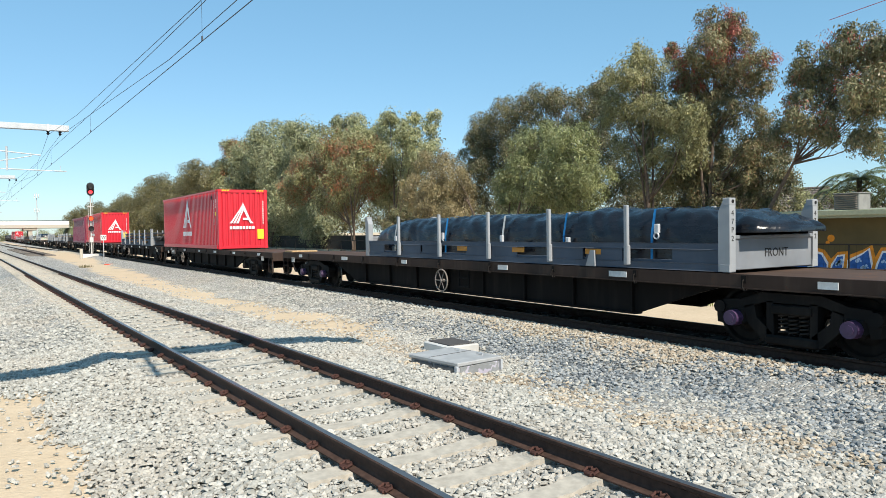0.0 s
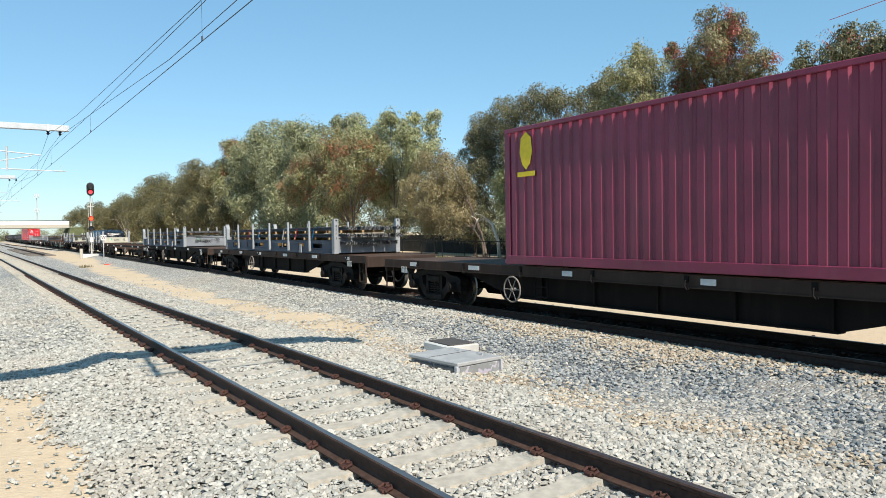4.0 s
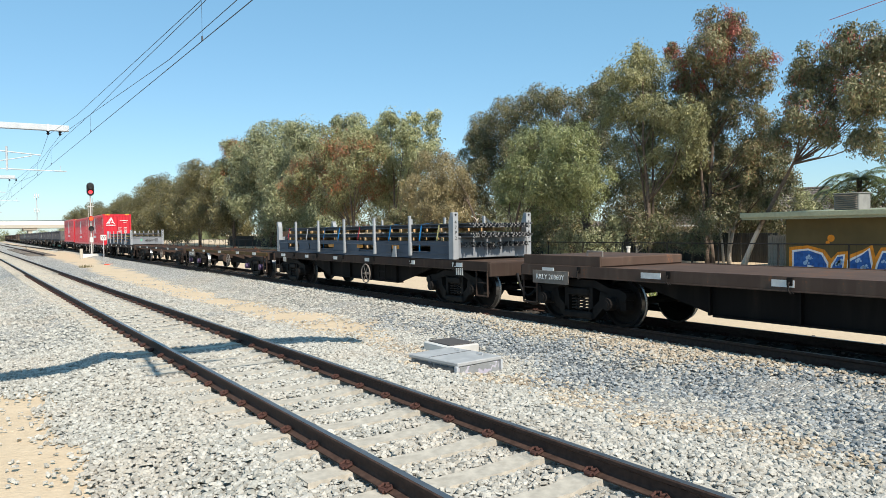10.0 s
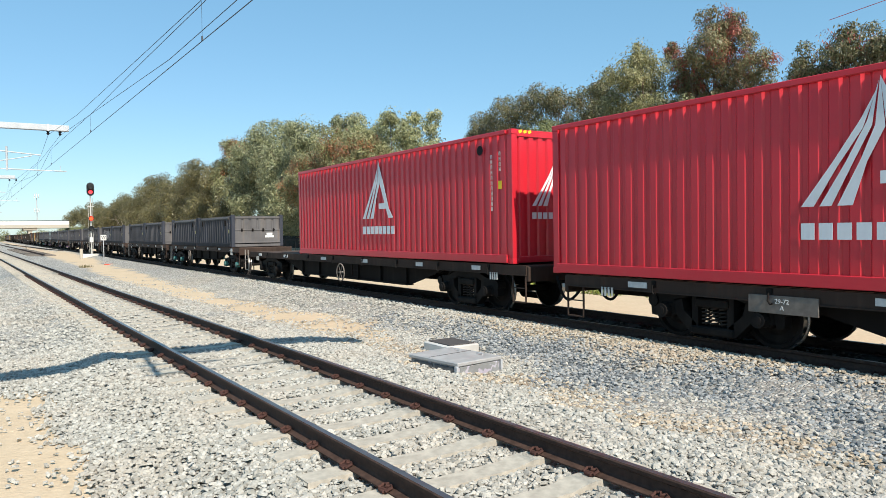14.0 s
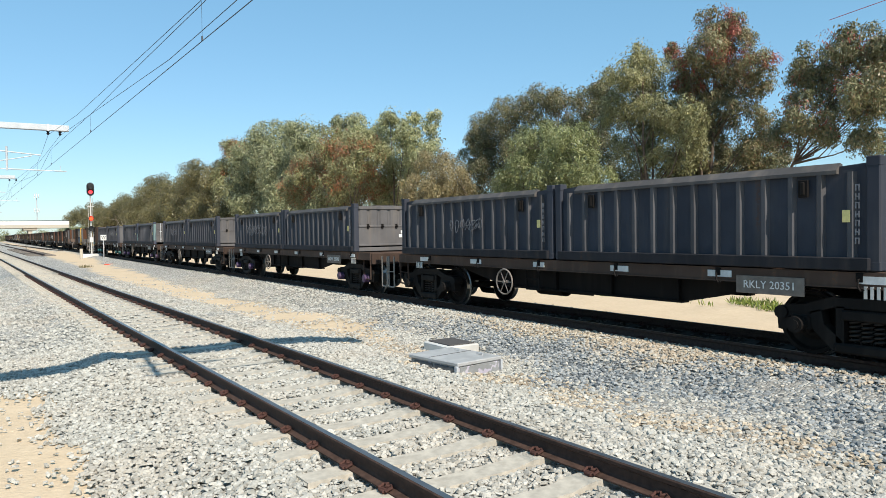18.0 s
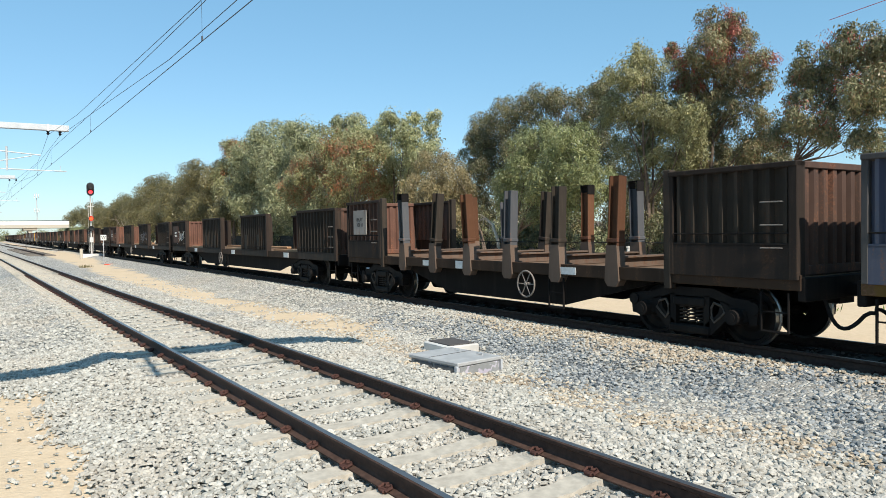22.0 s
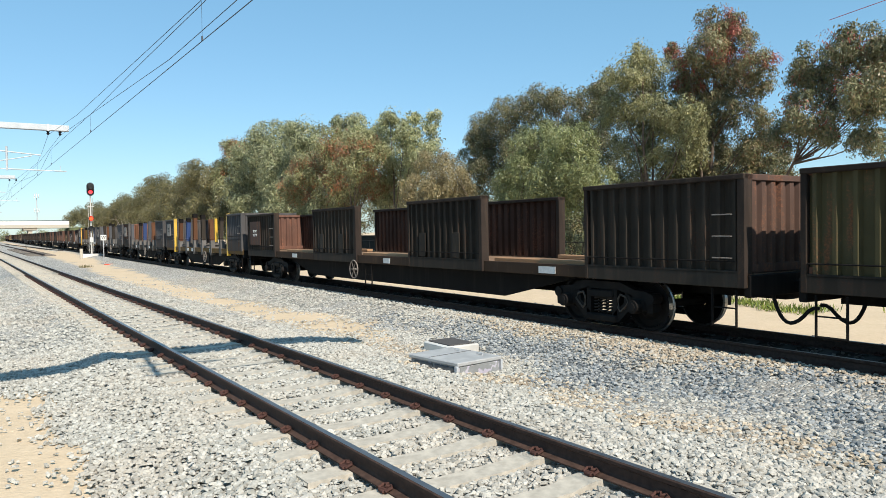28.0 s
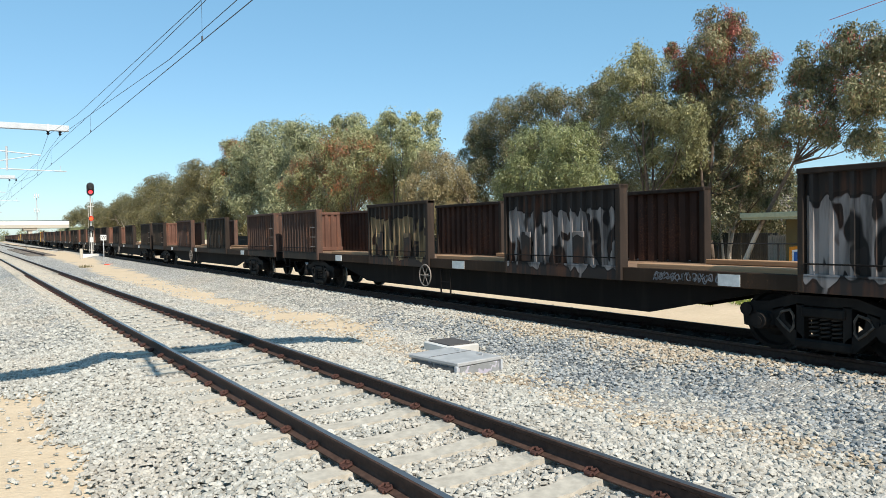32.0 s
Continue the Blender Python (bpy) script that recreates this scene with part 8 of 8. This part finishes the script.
def stake_wagon(u0, u1, seed, box_mat, frame, sill, posts, code="", rear_mat=None, full=True, scrawl=None, feet="foot_grey"):
    """A wagon with a box at each end and leaning stakes between."""
    L, deck, top = u0 - u1, 1.13, 2.74
    rk = random.Random(seed)
    w = thing("stake_wagon", "worn " + {"panel_dark": "dark brown", "panel_rust": "rusty brown", "panel_grey": "grey", "panel_blue": "faded blue", "panel_olive": "olive"}[box_mat] + " steel wagon with end boxes and upright stakes", "freight wagon", "stake wagons")
    steel_wagon_frame(w, L, deck, sill, [(-4.6, -6.2), (-8, -10), (-L + 4.6, -L + 6.2)], 0.40, full=full, seed=seed, floor="deck_tan", belly=0.83, sill_h=0.21)
    rear_mat = rear_mat or box_mat
    for x0, x1, m_, fr in ((-2.62, -0.42, box_mat, frame), (-L + 0.42, -L + 2.62, rear_mat, frame)):
        for sy in (-1, 1):
            wall_panel(w, x0, x1, sy * 1.17, deck - 0.06, top, m_, "bin_top" if m_ in ("panel_grey", "panel_blue") else "frame_brown", ladder=full and sy < 0, base=0.50, base_mat="frame_brown" if m_ in ("panel_dark", "panel_rust") else "panel_brown" if m_ == "panel_grey" else m_)
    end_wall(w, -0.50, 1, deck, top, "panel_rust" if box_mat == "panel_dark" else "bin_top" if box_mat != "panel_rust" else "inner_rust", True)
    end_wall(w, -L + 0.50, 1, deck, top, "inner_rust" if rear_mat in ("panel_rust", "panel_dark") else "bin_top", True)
    for x in (-2.66, -L + 2.66):
        for sy in (-1, 1):
            part("corner_stile", cached(("stile", frame, sy), lambda: Geo().box(-0.07, 0.07, sy * 1.18 - 0.08, sy * 1.18 + 0.08, deck - 0.3, top + 0.04, 0.012).mesh("corner_stile", M[frame])), w, "corner upright", pose(x, 0, 0))
    n = 6
    for i in range(n):
        x = -3.9 - (L - 8.6 + 0.9) * i / (n - 1)
        part("bolster", cached(("bol", feet), lambda: Geo().box(-0.12, 0.12, -1.08, 1.08, 0, 0.03).box(-0.03, 0.03, -1.08, 1.08, 0.03, 0.17).box(-0.12, 0.12, -1.08, 1.08, 0.17, 0.20).mesh("bolster", M[feet])), w, "worn cross beam", pose(x, 0, deck))
        for sy in (-1, 1):
            pm = posts[(i + (0 if sy < 0 else 1)) % len(posts)]
            foot = part("stake_foot", cached(("foot", sy, feet), lambda: Geo().prism([(-0.17, -0.24), (-0.125, 0.40), (0.125, 0.40), (0.17, -0.24), (0.10, -0.34), (-0.10, -0.34)], sy * 1.15 - 0.10, sy * 1.15 + 0.10).mesh("stake_foot", M[feet])), w, "tapered stake foot", pose(x, 0, deck))
            part("winch", cached(("winch", sy), lambda: Geo().cyl((0, sy * 0.86, 0.16), (0, sy * 1.02, 0.16), 0.07, n=9).box(-0.03, 0.03, sy * 0.95 - 0.02, sy * 0.95 + 0.02, 0.0, 0.25).mesh("winch", M["dark_steel"])), w, m=pose(x - 0.27, 0, deck))
            if i == 0 and rk.random() < 0.5:
                continue
            hh = round(rk.uniform(1.35, 1.62), 1)

            def stake():
                g_ = Geo().box(-0.12, -0.09, -0.10, 0.10, 0.3, hh, 0.006).box(0.09, 0.12, -0.10, 0.10, 0.3, hh, 0.006).box(-0.09, 0.09, -0.02, 0.02, 0.3, hh)
                return g_.box(-0.135, 0.135, -0.115, 0.115, 0.40, 0.47, 0.01).mesh("stake", M[pm])
            sk = part("stake", cached(("spost", pm, hh), stake), foot, m=pose(0, sy * 1.15, 0.05, rk.uniform(-2.5, 2.5), rk.uniform(-1.5, 1.5) if rk.random() < 0.8 else 6))
            if rk.random() < 0.4:
                part("stake_cap", cached(("scap", hh), lambda: Geo().box(-0.13, -0.10, -0.11, 0.11, hh - 0.05, hh + 0.17, 0.006).box(0.10, 0.13, -0.11, 0.11, hh - 0.05, hh + 0.17, 0.006).box(-0.13, 0.13, -0.11, 0.11, hh + 0.15, hh + 0.17, 0.006).mesh("stake_cap", M["dark_steel"])), w, m=foot.matrix_basis @ sk.matrix_basis)
    if code:
        board(w, -L + 1.35, 2.12, code, 0.85, 0.72, "plate_pale", "text_dark", -1.258, 0.16)
    if scrawl:
        scribble(w, -1.5, 1.12, 1.5, 0.30, -1.258, scrawl, seed, 5, 0.014)
    return placed(w, u0)


# ---- the make-up of the train, from its head to its tail ----
flat_wagon("flat_wagon", "dark brown bogie flat wagon carrying a sheeted rack", 5.55, -18.40, 1.12, "", cap="purple", seed=1, wheel_x=-12.2, inset=3.35, belly=0.60)
flat_rack(1.30, 1.14, "FRONT", tag="47P2")
tarp_load(1.30, 1.14, 3, 0.28, -12.0, 1.02, "long load wrapped in black plastic sheeting on the rack")
flat_wagon("flat_wagon", "dark brown bogie flat wagon carrying a red container", -18.40, -39.14, 1.08, "34437-S", -17.7, seed=2, wheel_x=-15.1, inset=3.3, belly=0.58)
container("bright red corrugated container with a pale pointed emblem", -26.45, 1.10, "red")
flat_wagon("flat_wagon", "dark bogie flat wagon under a rack of bars", -39.14, -58.37, 1.10, "COBY|2113-N", -14.4, sill="dark_steel", seed=3, wheel_x=-12.0)
flat_rack(-42.9, 1.12, "FRONT", tag="47P2")
bar_load(-42.9, 1.12, 5, 3, 1.2)
flat_wagon("flat_wagon", "dark brown bogie flat wagon carrying a red container", -58.37, -79.16, 1.15, "RQCY 988P", -20.0, seed=4, wheel_x=-15.2)
container("bright red corrugated container with a pale pointed emblem", -66.27, 1.17, "red")
flat_wagon("flat_wagon", "dark brown bogie flat wagon carrying a maroon container", -79.16, -98.16, 1.07, "", seed=5, wheel_x=-12.6)
container("maroon corrugated container with a small yellow badge", -79.90, 1.09, "maroon", mark="round")
flat_wagon("flat_wagon", "brown bogie flat wagon under a rack of bars", -98.16, -115.9, 1.12, "", seed=6)
flat_rack(-101.0, 1.14, "FRONT")
bar_load(-101.0, 1.14, 7, 3, 0.6)
flat_wagon("flat_wagon", "dark bogie flat wagon with black sill under a rack", -115.9, -133.64, 1.13, "RQFY 69-A", -16.9, sill="dark_steel", seed=7, wheel_x=-10.7)
flat_rack(-121.45, 1.15, "REAR")
bar_load(-121.45, 1.15, 9, 3, -0.1)
skeletal_wagon("dark skeletal container wagon running empty", -133.64, -152.57, 1.06, "", cap="bogie", sill="dark_steel")
flat_wagon("flat_wagon", "dark brown bogie flat wagon with a sheeted rack", -152.57, -172.73, 1.12, "VQTY 729R", -19.0, seed=9, wheel_x=-9.9)
flat_rack(-153.96, 1.14, "REAR", cream=True)
tarp_load(-153.96, 1.14, 11, -1.0, -11.8, 1.24, "lumpy load under black plastic sheeting on the rack")
flat_wagon("flat_wagon", "dark brown bogie flat wagon with a rack of bars", -172.73, -192.89, 1.12, "", seed=10, wheel_x=-8.4)
flat_rack(-180.41, 1.14, "REAR", cream=True)
bar_load(-180.41, 1.14, 13, 3, 0.05)
skeletal_wagon("brown skeletal container wagon with teal axle caps, empty", -192.89, -207.47, 1.06, "RKMY 277N", -12.5, cap="teal", stand=-1, board_face="reflector")
empty_flat = flat_wagon("flat_wagon", "brown bogie flat wagon running empty, raised end plate", -207.47, -222.18, 1.12, "RKLY 20860Y", -13.2, sill="deck", seed=12, ext=0.6, wheel_x=-6.2, group="short flat wagons")
part("end_plate", Geo().box(-14.1, -11.9, -1.15, 1.15, 1.115, 1.30, 0.02).box(-14.1, -11.9, -1.17, -1.13, 1.10, 1.32, 0.01).mesh("end_plate", M["deck"]), empty_flat, "raised brown steel end plate")
part("end_handle", Geo().tube([(-12.5, -0.9, 1.30), (-12.5, -0.9, 1.40), (-12.1, -0.9, 1.40), (-12.1, -0.9, 1.30)], 0.016, 6).mesh("end_handle", M["frame_tube"]), empty_flat, "pale grab handle")
flat_wagon("flat_wagon", "brown short flat wagon with a rack of bars", -222.18, -237.20, 1.12, "", seed=13, ext=0.6, wheel_x=-6.5, sill="sill", group="short flat wagons")
flat_rack(-224.16, 1.14, "FRONT")
bar_load(-224.16, 1.14, 15, 3, 0.35)
skeletal_wagon("yellow and brown skeletal container wagon, empty", -237.20, -251.39, 1.06, "RKMY 139 P", -12.4, cap="purple", sill="olive_yellow", stand=1, board_face="plate_grey", ink="text_white")
skeletal_wagon("dark brown skeletal container wagon, empty", -251.39, -266.68, 1.06, "", cap="bogie", sill="sill")
flat_wagon("flat_wagon", "dark flat wagon with a rack of bars", -266.68, -282.14, 1.10, "", seed=16, ext=0.55, wheel_x=-7.6, group="short flat wagons")
flat_rack(-268.73, 1.12, "REAR")
bar_load(-268.73, 1.12, 17, 3, -0.3)
flat_wagon("flat_wagon", "long low flat wagon carrying two red containers", -282.14, -307.80, 0.95, "29-72|A", -20.6, seed=17, wheel_x=-13.6, inset=3.8)
container("bright red corrugated container, doors shut at its leading end", -283.09, 0.97, "red", door_front=True)
container("bright red corrugated container close behind another", -283.09 - 12.192 - 0.10, 0.97, "red")
flat_wagon("flat_wagon", "brown bogie flat wagon with a red container on its front part", -307.80, -327.29, 1.08, "", seed=18, wheel_x=-9.6)
container("bright red corrugated container on a part empty wagon", -308.83, 1.10, "red")
B_FRONT = [-329.22, -344.05, -359.10, -374.12, -389.35, -404.44, -419.54, -434.71, -449.76]
codes = ["", "", "", "RKLY|20233-V", "RKLY 20351", "RKMY 20542", "RKLY 20347 D", "RKLY|20475D", "RKMY 708 K"]
scr = {(2, 1): ("spray_pale", 15, 4.0, 0.85), (3, 1): ("spray_dull", 8, 4.8, 0.9), (4, 1): ("spray_dull", 12, 1.4, 0.35), (5, 1): ("spray_dull", 21, 2.6, 0.5), (6, 1): ("spray_dull", 33, 1.6, 0.4), (8, 0): ("spray_dull", 45, 1.6, 0.4)}
for i, f in enumerate(B_FRONT):
    nxt = B_FRONT[i + 1] + 1.9 if i + 1 < len(B_FRONT) else -463.1
    bw = flat_wagon("bin_wagon", "brown bogie flat wagon carrying two slate grey bins", f + 1.9, nxt, 1.22, codes[i], -3.4, cap="teal" if i in (0, 8) else "purple" if i in (5, 7) else "bogie", sill="deck", seed=40 + i, ext=0.85, wheel_x=-9.5, belly=0.42, group="bin wagons")
    for ex in (-0.15, nxt - f - 1.9 + 0.15):
        step(bw, ex, -1.1, 0.28, 1.14, 0.40, "frame_tube", 1)
    half_bin(f, 1.24, "bin_sprayed" if i == 7 else "bin", doors=i in (4, 7), scrawl=scr.get((i, 0)))
    half_bin(f - 6.12, 1.24, scrawl=scr.get((i, 1)))
stake_wagon(-463.1, -479.19, 1, "panel_dark", "yellow", "olive_yellow", ["stake_rust", "panel_grey", "panel_dark", "stake_rust"], "R|S", rear_mat="panel_blue", scrawl="teal")
stake_wagon(-479.19, -494.48, 2, "panel_dark", "panel_dark", "ochre_sill", ["stake_rust", "panel_dark", "panel_grey"], "RKAY|388 H", rear_mat="panel_rust", feet="foot_brown")
panel_wagon(-494.48, -518.65, 3, ("panel_dark",), code="RKWY|02907U", scrawls=((3, "text_white", 0.7),))
panel_wagon(-518.65, -543.01, 4, ("panel_dark", "panel_dark", "panel_dark", "panel_rust"), code="QCWY|813 W", scrawls=((1, "spray_dull", 0.8),))
panel_wagon(-543.01, -567.38, 5, ("panel_dark",))
panel_wagon(-567.38, -591.80, 6, ("panel_rust", "panel_dark"), code="OCWY|2854-B")
panel_wagon(-591.80, -616.20, 7, ("panel_olive", "panel_dark", "panel_dark"))
panel_wagon(-616.20, -640.52, 8, ("panel_dark",), code="RKWY|4113 W", scrawls=())
stake_wagon(-640.52, -656.58, 9, "panel_grey", "yellow", "olive_yellow", ["blue_post", "stake_rust", "panel_dark", "stake_rust"], "RKDY|20326", rear_mat="panel_grey")
stake_wagon(-656.58, -672.19, 10, "panel_grey", "bin_top", "panel_dark", ["stake_rust", "panel_grey", "blue_post", "panel_dark"], "RKAY", rear_mat="panel_rust")
stake_wagon(-672.19, -688.31, 11, "panel_grey", "bin_top", "panel_dark", ["stake_rust", "panel_dark", "panel_grey"], "RKAY|202 S", rear_mat="panel_grey")
stake_wagon(-688.31, -703.99, 12, "panel_blue", "yellow", "olive_yellow", ["olive_yellow", "stake_rust", "panel_dark"], "RKAX|20231 T", rear_mat="panel_blue", scrawl="text_white")
panel_wagon(-703.99, -728.30, 13, ("panel_dark", "panel_dark", "panel_olive", "panel_rust"), sprayed=(0, 1))
pk = thing("timber_plank", "pale timber board lying on the wagon deck", "plank")
part("plank", Geo().box(-0.36, 0.36, -0.5, 0.5, 0, 0.05, 0.008).mesh("plank", M["timber_pale"]), pk)
placed(pk, -17.5, FREIGHT_Y - 0.6, RAIL_Z + 1.12)
u = -728.30
for i in range(18):
    kind = "p" if i not in (5, 9, 10) else "s"
    if kind == "p":
        panel_wagon(u, u - 24.3, 60 + i, random.Random(i).choice((("panel_dark",), ("panel_rust", "panel_dark"), ("panel_dark", "panel_olive"))), full=i < 3)
        u -= 24.3
    else:
        stake_wagon(u, u - 15.6, 60 + i, "panel_grey", "yellow", "panel_dark", ["stake_rust", "panel_dark"], feet="foot_brown", full=False)
        u -= 15.6


def run(t):
    """How far the train has gone after t seconds; it gathers a little speed."""
    return RUN[0] * t + RUN[1] * t ** 2 + RUN[2] * t ** 3 + RUN[3] * t ** 4


RUN = (22.216358, -0.076167652, 0.003864469, -4.7122945e-05)


def motions():
    times = [0, 4, 8, 12, 16, 20, 24, 28, 32]
    for ob, u_, y, z in MOVERS:
        walk(ob, [(t, pose(u_ + run(t), y, z)) for t in times])
    # every wheelset rolls alike: one set of keys, shared
    rows = [(k / FPS, Matrix.Rotation(run(k / FPS) / 0.49, 4, "Y")) for k in range(32 * FPS + 1)]
    lead = WHEELSETS[0]
    walk(lead, rows)
    for w in WHEELSETS[1:]:
        w.rotation_mode = "QUATERNION"
        ad = w.animation_data_create()
        ad.action = lead.animation_data.action
        ad.action_slot = lead.animation_data.action_slot


motions()
